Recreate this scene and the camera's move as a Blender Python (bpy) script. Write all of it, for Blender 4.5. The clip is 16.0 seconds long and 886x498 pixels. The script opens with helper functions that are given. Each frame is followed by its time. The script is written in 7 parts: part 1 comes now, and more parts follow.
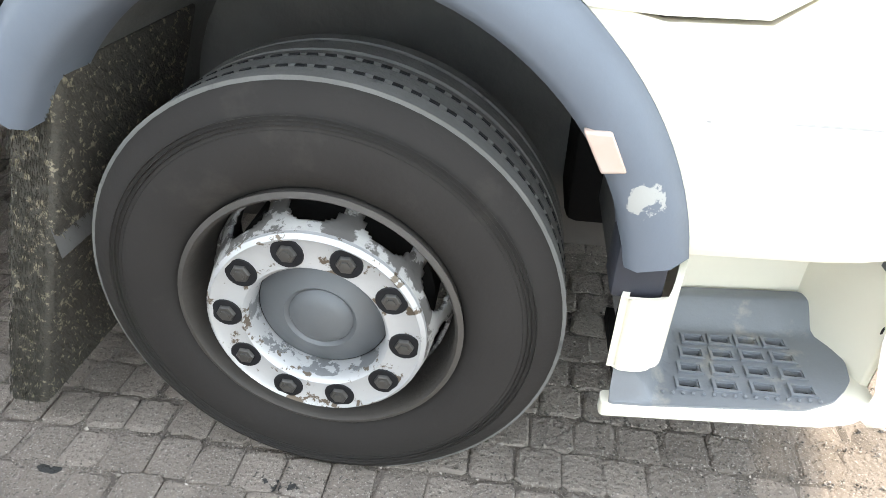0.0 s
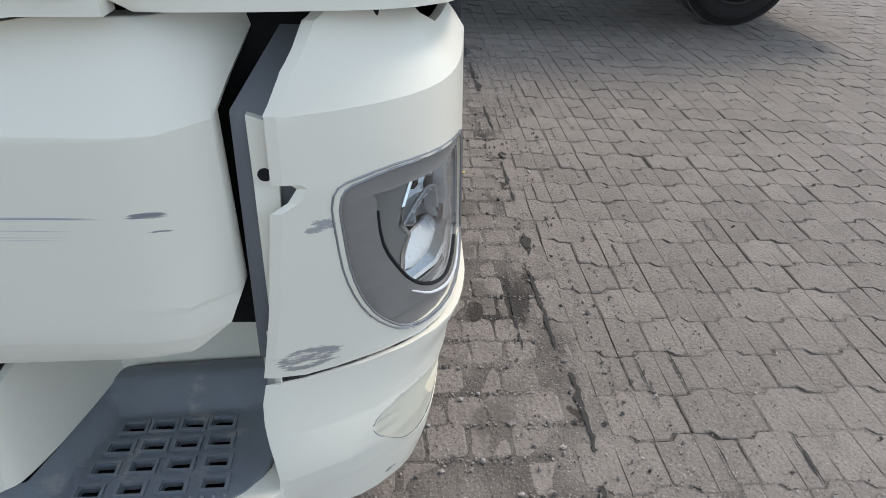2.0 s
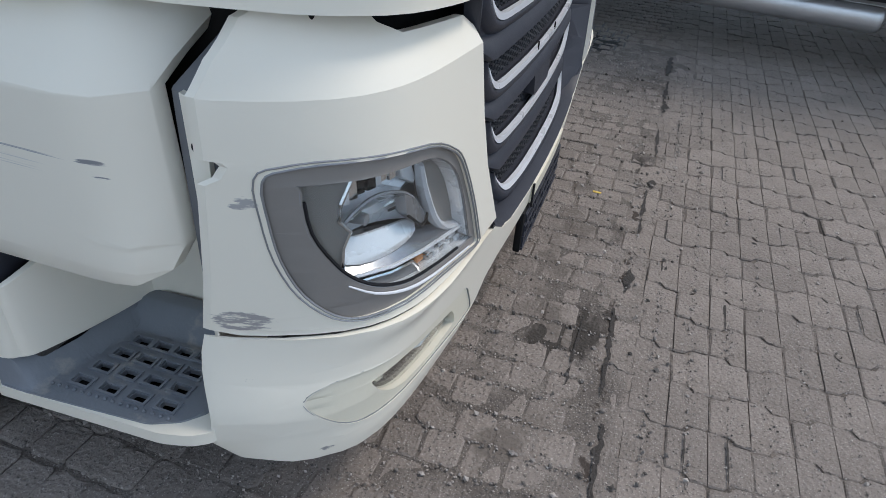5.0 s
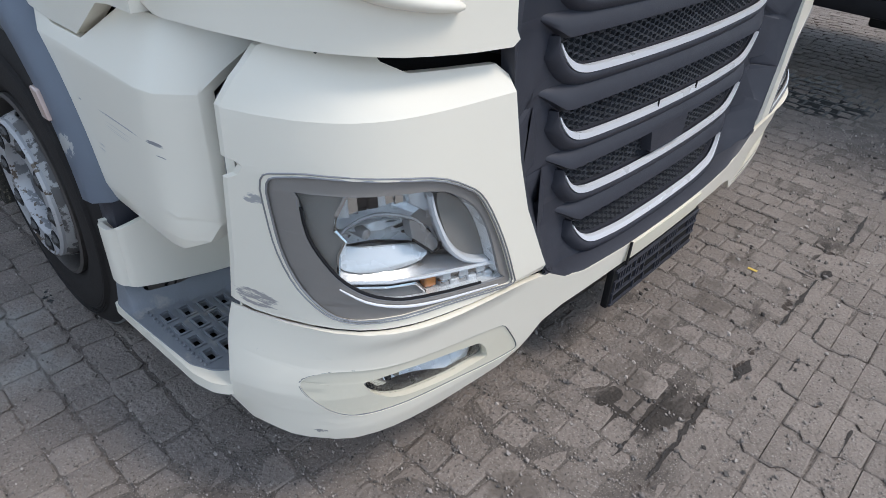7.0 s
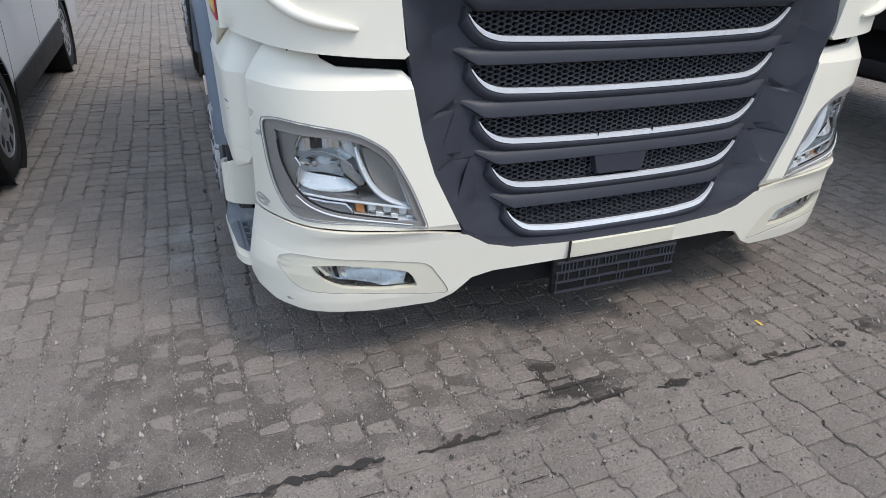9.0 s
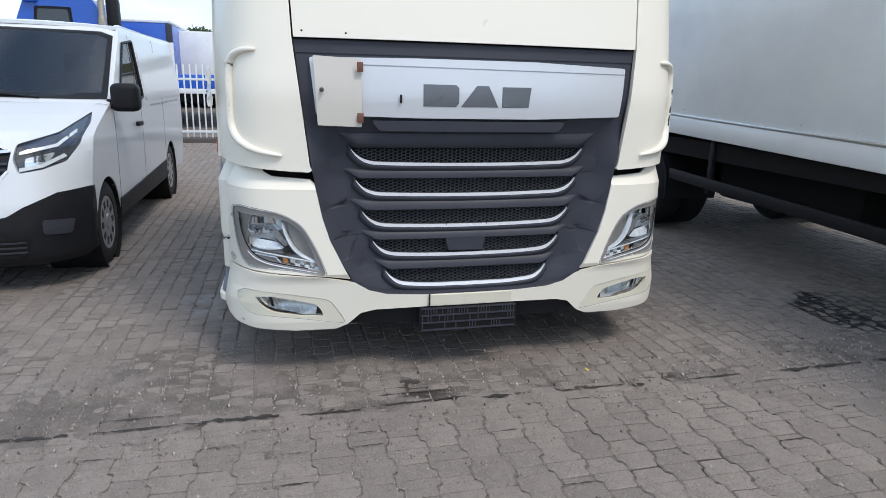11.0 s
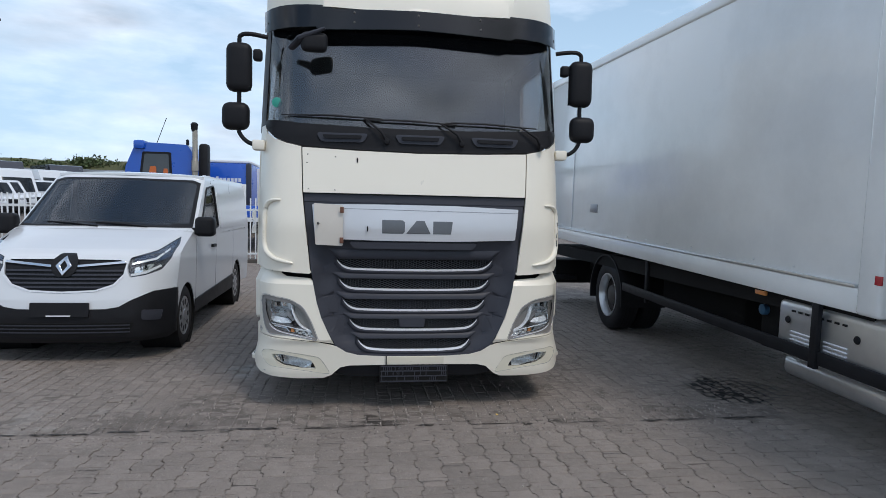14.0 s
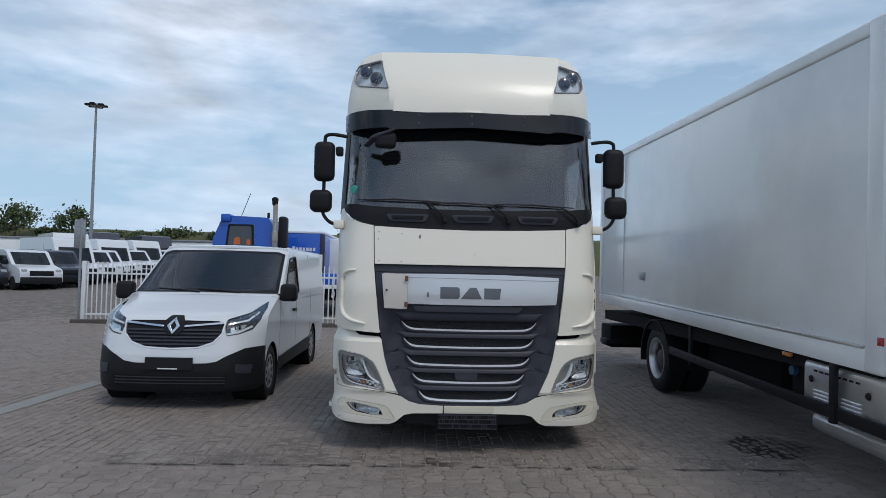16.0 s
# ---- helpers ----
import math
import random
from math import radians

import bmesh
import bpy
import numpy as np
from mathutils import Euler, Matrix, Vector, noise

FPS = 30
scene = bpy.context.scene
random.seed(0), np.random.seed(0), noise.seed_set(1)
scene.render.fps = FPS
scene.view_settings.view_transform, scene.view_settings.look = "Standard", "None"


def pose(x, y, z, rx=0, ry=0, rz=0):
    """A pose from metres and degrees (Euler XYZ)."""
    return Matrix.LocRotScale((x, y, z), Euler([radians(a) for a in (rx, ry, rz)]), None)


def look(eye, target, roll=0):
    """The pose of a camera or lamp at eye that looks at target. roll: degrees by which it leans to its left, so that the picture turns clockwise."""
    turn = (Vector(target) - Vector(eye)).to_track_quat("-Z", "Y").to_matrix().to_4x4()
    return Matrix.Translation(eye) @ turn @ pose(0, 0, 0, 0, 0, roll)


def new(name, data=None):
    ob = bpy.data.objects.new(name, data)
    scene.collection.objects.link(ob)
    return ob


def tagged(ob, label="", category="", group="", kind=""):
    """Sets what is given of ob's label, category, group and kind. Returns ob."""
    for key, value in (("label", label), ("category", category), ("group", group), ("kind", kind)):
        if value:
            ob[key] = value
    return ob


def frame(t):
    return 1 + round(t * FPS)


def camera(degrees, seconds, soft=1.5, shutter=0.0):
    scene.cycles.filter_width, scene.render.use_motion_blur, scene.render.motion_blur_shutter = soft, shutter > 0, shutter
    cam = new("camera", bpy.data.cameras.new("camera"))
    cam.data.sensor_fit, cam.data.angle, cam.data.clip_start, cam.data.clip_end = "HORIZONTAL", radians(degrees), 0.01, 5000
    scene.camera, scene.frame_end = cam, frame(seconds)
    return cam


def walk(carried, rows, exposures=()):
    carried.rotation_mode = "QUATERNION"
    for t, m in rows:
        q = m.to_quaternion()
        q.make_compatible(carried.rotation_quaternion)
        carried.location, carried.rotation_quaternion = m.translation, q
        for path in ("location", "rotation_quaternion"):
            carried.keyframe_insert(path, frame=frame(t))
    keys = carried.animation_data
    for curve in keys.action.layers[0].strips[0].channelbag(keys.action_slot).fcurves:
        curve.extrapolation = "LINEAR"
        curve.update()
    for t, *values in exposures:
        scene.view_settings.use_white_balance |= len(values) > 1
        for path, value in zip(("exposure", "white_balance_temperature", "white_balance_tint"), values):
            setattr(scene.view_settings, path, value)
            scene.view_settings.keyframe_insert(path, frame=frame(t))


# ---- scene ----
cam = camera(69.3, 16.0, soft=0.75)
PATH = [
    (0, (0.325, -2.152, 1.217), (0.124, -0.496, 0.114), 1.6),
    (0.5, (0.6, -2.194, 1.263), (0.422, -0.538, 0.156), 2.1),
    (1, (0.801, -2.163, 1.268), (0.678, -0.502, 0.162), 2.3),
    (1.5, (1.004, -1.998, 1.275), (1.061, -0.325, 0.181), 2.8),
    (2, (1.162, -1.918, 1.271), (1.322, -0.251, 0.178), 3.0),
    (2.5, (1.346, -1.911, 1.288), (1.548, -0.249, 0.195), 3.6),
    (3, (1.415, -1.892, 1.291), (1.623, -0.232, 0.195), 4.0),
    (3.5, (1.453, -1.832, 1.301), (1.654, -0.177, 0.197), 4.8),
    (4, (1.481, -1.817, 1.314), (1.528, -0.154, 0.203), 4.7),
    (4.5, (1.535, -1.841, 1.311), (1.296, -0.203, 0.188), 4.5),
    (4.7, (1.546, -1.849, 1.311), (1.196, -0.235, 0.183), 4.4),
    (6.8, (1.892, -1.747, 1.389), (0.879, -0.449, 0.253), 3.7),
    (7, (1.928, -1.682, 1.379), (0.828, -0.436, 0.267), 3.5),
    (7.5, (2.038, -1.528, 1.354), (0.701, -0.44, 0.34), 3.0),
    (8, (2.306, -1.502, 1.386), (0.807, -0.604, 0.413), 2.4),
    (8.5, (2.662, -1.532, 1.426), (1.097, -0.701, 0.5), 2.4),
    (9, (2.993, -1.393, 1.417), (1.352, -0.707, 0.501), 2.0),
    (9.5, (3.352, -1.3, 1.475), (1.642, -0.682, 0.641), 1.9),
    (10, (3.752, -1.259, 1.503), (1.957, -0.653, 0.862), 1.9),
    (10.2, (3.894, -1.208, 1.497), (2.076, -0.629, 0.896), 1.8),
    (12.3, (5.221, -0.61, 1.567), (3.281, -0.293, 1.197), 1.2),
    (12.5, (5.345, -0.615, 1.574), (3.396, -0.299, 1.254), 1.2),
    (13, (5.572, -0.583, 1.575), (3.61, -0.272, 1.343), 1.1),
    (13.5, (5.855, -0.494, 1.594), (3.884, -0.197, 1.433), 1.2),
    (14, (6.252, -0.487, 1.597), (4.275, -0.209, 1.469), 1.3),
    (14.5, (6.612, -0.438, 1.614), (4.628, -0.194, 1.539), 1.3),
    (15, (6.876, -0.42, 1.615), (4.881, -0.294, 1.585), 1.2),
    (15.5, (7.051, -0.43, 1.61), (5.053, -0.344, 1.63), 1.2),
    (16, (7.086, -0.45, 1.617), (5.089, -0.382, 1.693), 1.2),
]
EXPOSURES = [(0.0, 2.42, 7700, 10), (0.5, 1.40, 7350, 11), (1.0, 1.04, 6950, 11), (1.5, 0.66, 6600, 10), (3.0, 0.45, 6380, 12), (4.7, 0.29, 6250, 12), (7.5, 0.49, 6300, 13), (9.0, 0.50, 6280, 12), (12.5, 0.28, 6270, 12), (13.5, 0.05, 6250, 12), (14.5, -0.10, 6270, 12), (16.0, -0.36, 6150, 11)]
walk(cam, [(t, look(eye, target, roll)) for t, eye, target, roll in PATH], EXPOSURES)

# world: hazy sky with broken cloud, and one soft sun
SUN_EL, SUN_AZ = 56.0, 30.0   # degrees above the horizon; turned from +x towards +y
world = bpy.data.worlds.new("world")
scene.world = world
world.use_nodes = True
wn, wl = world.node_tree.nodes, world.node_tree.links
bg = wn["Background"]
sky = wn.new("ShaderNodeTexSky")
sky.sky_type, sky.sun_disc = "NISHITA", False
sky.sun_elevation, sky.sun_rotation = radians(SUN_EL), radians(90 - SUN_AZ)
sky.dust_density, sky.air_density = 1.2, 1.2
coord = wn.new("ShaderNodeTexCoord")
squash = wn.new("ShaderNodeMapping")
squash.inputs["Scale"].default_value = (1.0, 1.0, 3.4)
squash.inputs["Location"].default_value = (0.3, 0.1, 0.2)
cloud = wn.new("ShaderNodeTexNoise")
cloud.inputs["Scale"].default_value, cloud.inputs["Detail"].default_value, cloud.inputs["Roughness"].default_value = 2.3, 8.0, 0.55
ramp = wn.new("ShaderNodeValToRGB")
ramp.color_ramp.elements[0].position, ramp.color_ramp.elements[1].position = 0.42, 0.68
cmix = wn.new("ShaderNodeMixRGB")
wl.new(coord.outputs["Generated"], squash.inputs["Vector"])
wl.new(squash.outputs["Vector"], cloud.inputs["Vector"])
wl.new(cloud.outputs["Fac"], ramp.inputs["Fac"])
# grey undersides: a second noise shades the cloud
shade = wn.new("ShaderNodeTexNoise")
shade.inputs["Scale"].default_value, shade.inputs["Detail"].default_value = 4.4, 6.0
wl.new(squash.outputs["Vector"], shade.inputs["Vector"])
tone = wn.new("ShaderNodeMapRange")
tone.inputs["From Min"].default_value, tone.inputs["From Max"].default_value = 0.38, 0.66
tone.inputs["To Min"].default_value, tone.inputs["To Max"].default_value = 1.2, 0.57
wl.new(shade.outputs["Fac"], tone.inputs["Value"])
lit = wn.new("ShaderNodeVectorMath")
lit.operation = "SCALE"
lit.inputs[0].default_value = (8.4, 9.2, 10.2)
wl.new(tone.outputs["Result"], lit.inputs["Scale"])
# pale haze low over the horizon
part_z = wn.new("ShaderNodeSeparateXYZ")
wl.new(coord.outputs["Generated"], part_z.inputs["Vector"])
low = wn.new("ShaderNodeMapRange")
low.interpolation_type = "SMOOTHSTEP"
low.inputs["From Min"].default_value, low.inputs["From Max"].default_value = 0.60, 0.0
low.inputs["To Min"].default_value, low.inputs["To Max"].default_value = 0.25, 0.92
wl.new(part_z.outputs["Z"], low.inputs["Value"])
haze = wn.new("ShaderNodeMixRGB")
haze.inputs["Color2"].default_value = (5.0, 7.0, 8.8, 1)
wl.new(low.outputs["Result"], haze.inputs["Fac"])
wl.new(sky.outputs["Color"], haze.inputs["Color1"])
wl.new(ramp.outputs["Color"], cmix.inputs["Fac"])
wl.new(haze.outputs["Color"], cmix.inputs["Color1"])
wl.new(lit.outputs["Vector"], cmix.inputs["Color2"])
wl.new(cmix.outputs["Color"], bg.inputs["Color"])
bg.inputs["Strength"].default_value = 0.115
sun = new("sun", bpy.data.lights.new("sun", "SUN"))
sun.data.energy, sun.data.angle, sun.data.color = 1.45, radians(16), (1.0, 0.92, 0.80)
sun.matrix_world = look((0, 0, 0), (-math.cos(radians(SUN_EL)) * math.cos(radians(SUN_AZ)), -math.cos(radians(SUN_EL)) * math.sin(radians(SUN_AZ)), -math.sin(radians(SUN_EL))))


# ---- materials ----
def material(name, c, c2=None, scale=6.0, rough=0.5, metal=0.0, bump=0.0, bscale=60.0, grime=None, gscale=2.5, gat=0.6, gwide=0.12, coat=0.0, rvar=0.1, island=0.0, randoms=0.0, stretch=(1, 1, 1), speck=0.0):
    m = bpy.data.materials.new(name)
    m.use_nodes = True
    n, l = m.node_tree.nodes, m.node_tree.links
    b = n["Principled BSDF"]
    tc = n.new("ShaderNodeTexCoord")
    mp = n.new("ShaderNodeMapping")
    mp.inputs["Scale"].default_value = stretch
    l.new(tc.outputs["Object"], mp.inputs["Vector"])
    tex = n.new("ShaderNodeTexNoise")
    tex.inputs["Scale"].default_value, tex.inputs["Detail"].default_value = scale, 6.0
    l.new(mp.outputs["Vector"], tex.inputs["Vector"])
    mix = n.new("ShaderNodeMixRGB")
    c2 = c2 or tuple(v * 0.86 for v in c)
    mix.inputs["Color1"].default_value, mix.inputs["Color2"].default_value = (*c, 1), (*c2, 1)
    l.new(tex.outputs["Fac"], mix.inputs["Fac"])
    out = mix.outputs["Color"]
    if island or randoms:
        src = n.new("ShaderNodeNewGeometry").outputs["Random Per Island"] if island else n.new("ShaderNodeObjectInfo").outputs["Random"]
        mr = n.new("ShaderNodeMapRange")
        amount = island or randoms
        mr.inputs["To Min"].default_value, mr.inputs["To Max"].default_value = 1 - amount, 1 + amount
        l.new(src, mr.inputs["Value"])
        mul = n.new("ShaderNodeVectorMath")
        mul.operation = "SCALE"
        l.new(out, mul.inputs[0])
        l.new(mr.outputs["Result"], mul.inputs["Scale"])
        out = mul.outputs["Vector"]
    if grime:
        g = n.new("ShaderNodeTexNoise")
        g.inputs["Scale"].default_value, g.inputs["Detail"].default_value, g.inputs["Roughness"].default_value = gscale, 9.0, 0.65
        l.new(mp.outputs["Vector"], g.inputs["Vector"])
        r = n.new("ShaderNodeValToRGB")
        r.color_ramp.elements[0].position, r.color_ramp.elements[1].position = gat, gat + gwide
        l.new(g.outputs["Fac"], r.inputs["Fac"])
        gm = n.new("ShaderNodeMixRGB")
        gm.inputs["Color2"].default_value = (*grime, 1)
        l.new(r.outputs["Color"], gm.inputs["Fac"])
        l.new(out, gm.inputs["Color1"])
        out = gm.outputs["Color"]
    if speck:
        for sc, lo, hi, col in ((240.0, 0.60, 0.68, (0.46, 0.42, 0.38)), (150.0, 0.605, 0.66, (0.085, 0.075, 0.066))):
            sp = n.new("ShaderNodeTexNoise")
            sp.inputs["Scale"].default_value, sp.inputs["Detail"].default_value = sc, 3.0
            l.new(mp.outputs["Vector"], sp.inputs["Vector"])
            sr = n.new("ShaderNodeMapRange")
            sr.inputs["From Min"].default_value, sr.inputs["From Max"].default_value, sr.inputs["To Max"].default_value = lo, hi, speck
            l.new(sp.outputs["Fac"], sr.inputs["Value"])
            sm = n.new("ShaderNodeMixRGB")
            sm.inputs["Color2"].default_value = (*col, 1)
            l.new(sr.outputs["Result"], sm.inputs["Fac"])
            l.new(out, sm.inputs["Color1"])
            out = sm.outputs["Color"]
    l.new(out, b.inputs["Base Color"])
    b.inputs["Metallic"].default_value = metal
    b.inputs["Coat Weight"].default_value = coat
    b.inputs["Coat Roughness"].default_value = 0.08
    rr = n.new("ShaderNodeMapRange")
    rr.inputs["To Min"].default_value, rr.inputs["To Max"].default_value = max(0.02, rough - rvar), min(1, rough + rvar)
    l.new(tex.outputs["Fac"], rr.inputs["Value"])
    l.new(rr.outputs["Result"], b.inputs["Roughness"])
    if bump:
        bt = n.new("ShaderNodeTexNoise")
        bt.inputs["Scale"].default_value, bt.inputs["Detail"].default_value = bscale, 5.0
        l.new(mp.outputs["Vector"], bt.inputs["Vector"])
        bn = n.new("ShaderNodeBump")
        bn.inputs["Strength"].default_value, bn.inputs["Distance"].default_value = bump, 0.01
        l.new(bt.outputs["Fac"], bn.inputs["Height"])
        l.new(bn.outputs["Normal"], b.inputs["Normal"])
    return m


def glass(name, tint, rough=0.02, alpha=0.3, metal=0.0):
    """Thin pane: part see-through tint, part mirror gloss."""
    m = bpy.data.materials.new(name)
    m.use_nodes = True
    n, l = m.node_tree.nodes, m.node_tree.links
    n.clear()
    o = n.new("ShaderNodeOutputMaterial")
    tr = n.new("ShaderNodeBsdfTransparent")
    tr.inputs["Color"].default_value = (*tint, 1)
    gl = n.new("ShaderNodeBsdfGlossy")
    gl.inputs["Roughness"].default_value = rough
    lw = n.new("ShaderNodeLayerWeight")
    lw.inputs["Blend"].default_value = 0.5
    pw = n.new("ShaderNodeMath")
    pw.operation = "POWER"
    pw.inputs[1].default_value = 5.0
    l.new(lw.outputs["Facing"], pw.inputs[0])
    fr = n.new("ShaderNodeMath")
    fr.operation = "MULTIPLY_ADD"
    fr.inputs[1].default_value, fr.inputs[2].default_value = 1.0 - alpha, alpha
    l.new(pw.outputs["Value"], fr.inputs[0])
    mx = n.new("ShaderNodeMixShader")
    l.new(fr.outputs["Value"], mx.inputs["Fac"])
    l.new(tr.outputs["BSDF"], mx.inputs[1])
    l.new(gl.outputs["BSDF"], mx.inputs[2])
    l.new(mx.outputs["Shader"], o.inputs["Surface"])
    return m


def pane(name, tint, ior, alpha):
    """Dark vehicle glass: half see-through, half gloss."""
    m = bpy.data.materials.new(name)
    m.use_nodes = True
    b = m.node_tree.nodes["Principled BSDF"]
    b.inputs["Base Color"].default_value = (*tint, 1)
    b.inputs["Roughness"].default_value, b.inputs["IOR"].default_value, b.inputs["Alpha"].default_value = 0.02, ior, alpha
    return m


CREAM = material("cream_paint", (0.86, 0.81, 0.695), (0.83, 0.78, 0.665), 3.0, 0.36, coat=0.25, bump=0.02, bscale=25, grime=(0.5, 0.48, 0.43), gscale=9.0, gat=0.71, gwide=0.12)
CREAM_OLD = material("aged_cream_plastic", (0.76, 0.715, 0.585), (0.71, 0.665, 0.54), 5.0, 0.4, bump=0.04, bscale=40, grime=(0.4, 0.36, 0.28), gscale=9.0, gat=0.68)
WHITE = material("white_paint", (0.71, 0.725, 0.745), (0.67, 0.69, 0.71), 2.0, 0.25, coat=0.7, rvar=0.05)
# broad greyer blotches: soft reflections painted into the colour, with faint dirt
BOXWHITE = material("box_panel_white", (0.88, 0.88, 0.86), (0.82, 0.825, 0.81), 0.5, 0.22, coat=0.5, rvar=0.08, bump=0.012, bscale=3, grime=(0.68, 0.68, 0.66), gscale=0.45, gat=0.50, gwide=0.3)
ALU = material("aluminium", (0.72, 0.73, 0.74), (0.6, 0.61, 0.62), 12.0, 0.35, metal=0.9, bump=0.05)
CHROME = material("chrome", (0.85, 0.86, 0.88), None, 10, 0.12, metal=1.0, rvar=0.05)
SILVER = material("silver_paint", (0.66, 0.665, 0.68), (0.6, 0.605, 0.62), 4.0, 0.35, metal=0.35, coat=0.3)
TRIM_SILVER = material("silver_trim", (0.80, 0.81, 0.84), (0.72, 0.73, 0.76), 8, 0.3, metal=0.1, coat=0.3)
DARK = material("dark_grey_plastic", (0.047, 0.049, 0.061), (0.037, 0.039, 0.050), 10, 0.46, bump=0.06, bscale=300, grime=(0.04, 0.041, 0.044), gscale=5, gat=0.6, gwide=0.25)
BLACK = material("black_plastic", (0.012, 0.012, 0.014), (0.02, 0.02, 0.022), 12, 0.5, bump=0.05, bscale=200)
# near-black: shade painted into gaps, holes and seams; also plain underside parts
VOID = material("gap_shade_and_underside", (0.01, 0.01, 0.011), (0.018, 0.017, 0.016), 6, 0.85, bump=0.2)
ARCHGREY = material("blue_grey_fender_plastic", (0.15, 0.175, 0.215), (0.125, 0.145, 0.18), 8, 0.5, bump=0.05, bscale=90, grime=(0.36, 0.37, 0.37), gscale=6, gat=0.64, gwide=0.06)
STEPGREY = material("grey_step_plastic", (0.21, 0.225, 0.25), (0.16, 0.172, 0.19), 14, 0.55, bump=0.12, bscale=120, grime=(0.30, 0.29, 0.27), gscale=12, gat=0.58)
GAPGREY = material("weathered_grey_plastic", (0.17, 0.175, 0.187), (0.13, 0.135, 0.145), 10, 0.55, bump=0.06, grime=(0.1, 0.1, 0.1), gscale=8, gat=0.64)
BEZEL = material("matt_silver_lamp_surround", (0.29, 0.272, 0.255), (0.25, 0.236, 0.222), 9, 0.42, metal=0.2, bump=0.03)
RUBBER = material("tyre_rubber", (0.026, 0.0235, 0.0225), (0.038, 0.0345, 0.033), 7, 0.75, bump=0.12, bscale=90, grime=(0.058, 0.052, 0.047), gscale=5, gat=0.6, gwide=0.2)
TREAD = material("dusty_tyre_tread", (0.17, 0.168, 0.162), (0.11, 0.108, 0.105), 11, 0.85, bump=0.25, bscale=90, grime=(0.05, 0.05, 0.05), gscale=9, gat=0.6)
RIM = material("flaking_silver_rim_paint", (0.55, 0.55, 0.56), (0.42, 0.42, 0.43), 9, 0.42, metal=0.35, bump=0.12, bscale=70, grime=(0.13, 0.10, 0.075), gscale=30, gat=0.56, gwide=0.03)
RIMWORN = material("worn_wheel_disc_paint", (0.46, 0.45, 0.44), (0.34, 0.33, 0.32), 9, 0.5, metal=0.2, bump=0.12, bscale=70, grime=(0.115, 0.108, 0.104), gscale=15, gat=0.47, gwide=0.03)
RIMDARK = material("dark_rim_steel", (0.050, 0.045, 0.042), (0.085, 0.075, 0.068), 12, 0.6, metal=0.1, bump=0.15)
STEELNUT = material("dull_steel", (0.13, 0.125, 0.12), (0.08, 0.076, 0.072), 25, 0.5, metal=0.7)
HUBGREY = material("dusty_hub_metal", (0.16, 0.17, 0.18), (0.12, 0.127, 0.137), 6, 0.5, metal=0.3, bump=0.06)
AMBER = material("amber_lens", (0.75, 0.30, 0.10), (0.62, 0.22, 0.05), 30, 0.15, coat=0.5)
REDLENS = material("red_reflector", (0.45, 0.02, 0.03), None, 30, 0.2, coat=0.5)
PALELENS = material("worn_clear_side_lens", (0.55, 0.5, 0.46), (0.6, 0.36, 0.28), 18, 0.25, coat=0.4)
MIRROR = material("lamp_mirror", (0.95, 0.93, 0.90), (0.84, 0.82, 0.79), 18, 0.07, metal=1.0, bump=0.05, bscale=40, rvar=0.03)
MESHGREY = material("grey_mesh_plastic", (0.07, 0.073, 0.082), (0.05, 0.053, 0.06), 10, 0.45)
LAMPGREY = material("grey_metal", (0.33, 0.33, 0.335), (0.24, 0.24, 0.25), 14, 0.3, metal=0.4)
LAMPSATIN = material("satin_lamp_reflector", (0.60, 0.60, 0.60), (0.46, 0.46, 0.47), 22, 0.2, metal=1.0, bump=0.06, bscale=40, rvar=0.06)
# for reflector strips: dark reflections put into the colour
LAMPDARK = material("dark_reflection_strip", (0.10, 0.10, 0.105), (0.06, 0.06, 0.065), 22, 0.2, metal=1.0)
LAMPSILVER = material("silvered_lamp_inside", (0.86, 0.87, 0.88), (0.74, 0.75, 0.77), 16, 0.28, metal=0.3, bump=0.1, bscale=20)
CLEAR = glass("clear_lens", (0.95, 0.965, 0.97), 0.03, 0.035)
SCREEN = pane("tinted_windscreen", (0.008, 0.010, 0.011), 2.5, 0.55)
SIDEGLASS = pane("side_window_glass", (0.010, 0.014, 0.014), 2.0, 0.2)
VANGLASS = pane("van_windscreen", (0.006, 0.010, 0.019), 1.9, 0.55)
CABIN = material("cabin_grey", (0.045, 0.05, 0.055), (0.03, 0.033, 0.037), 4, 0.7)
BEIGE = material("beige_plate", (0.62, 0.575, 0.51), (0.58, 0.54, 0.48), 6, 0.45)
RUST = material("rusty_hinge", (0.2, 0.08, 0.045), (0.12, 0.06, 0.04), 20, 0.7)
PAPER = material("paper_note", (0.76, 0.77, 0.78), (0.7, 0.72, 0.74), 9, 0.6)
INK = material("ink_grey", (0.13, 0.14, 0.17), None, 9, 0.6)
RED = material("red_sticker", (0.5, 0.03, 0.05), None, 9, 0.4)
YELLOW = material("yellow_sticker", (0.8, 0.55, 0.12), None, 9, 0.4)
GREEN = material("green_badge", (0.03, 0.33, 0.25), None, 9, 0.4)
BRISTLE = material("spray_mat_bristle", (0.05, 0.047, 0.04), (0.09, 0.08, 0.066), 90, 0.8, bump=0.7, bscale=170, grime=(0.30, 0.26, 0.19), gscale=55, gat=0.56, gwide=0.06)
BLUE = material("blue_truck_paint", (0.012, 0.10, 0.52), (0.012, 0.085, 0.44), 3, 0.3, coat=0.5)
CONCRETE = material("concrete", (0.28, 0.272, 0.258), (0.22, 0.215, 0.205), 5, 0.85, bump=0.2)
FENCEWHITE = material("white_fence_paint", (0.74, 0.75, 0.75), (0.66, 0.67, 0.67), 6, 0.45)
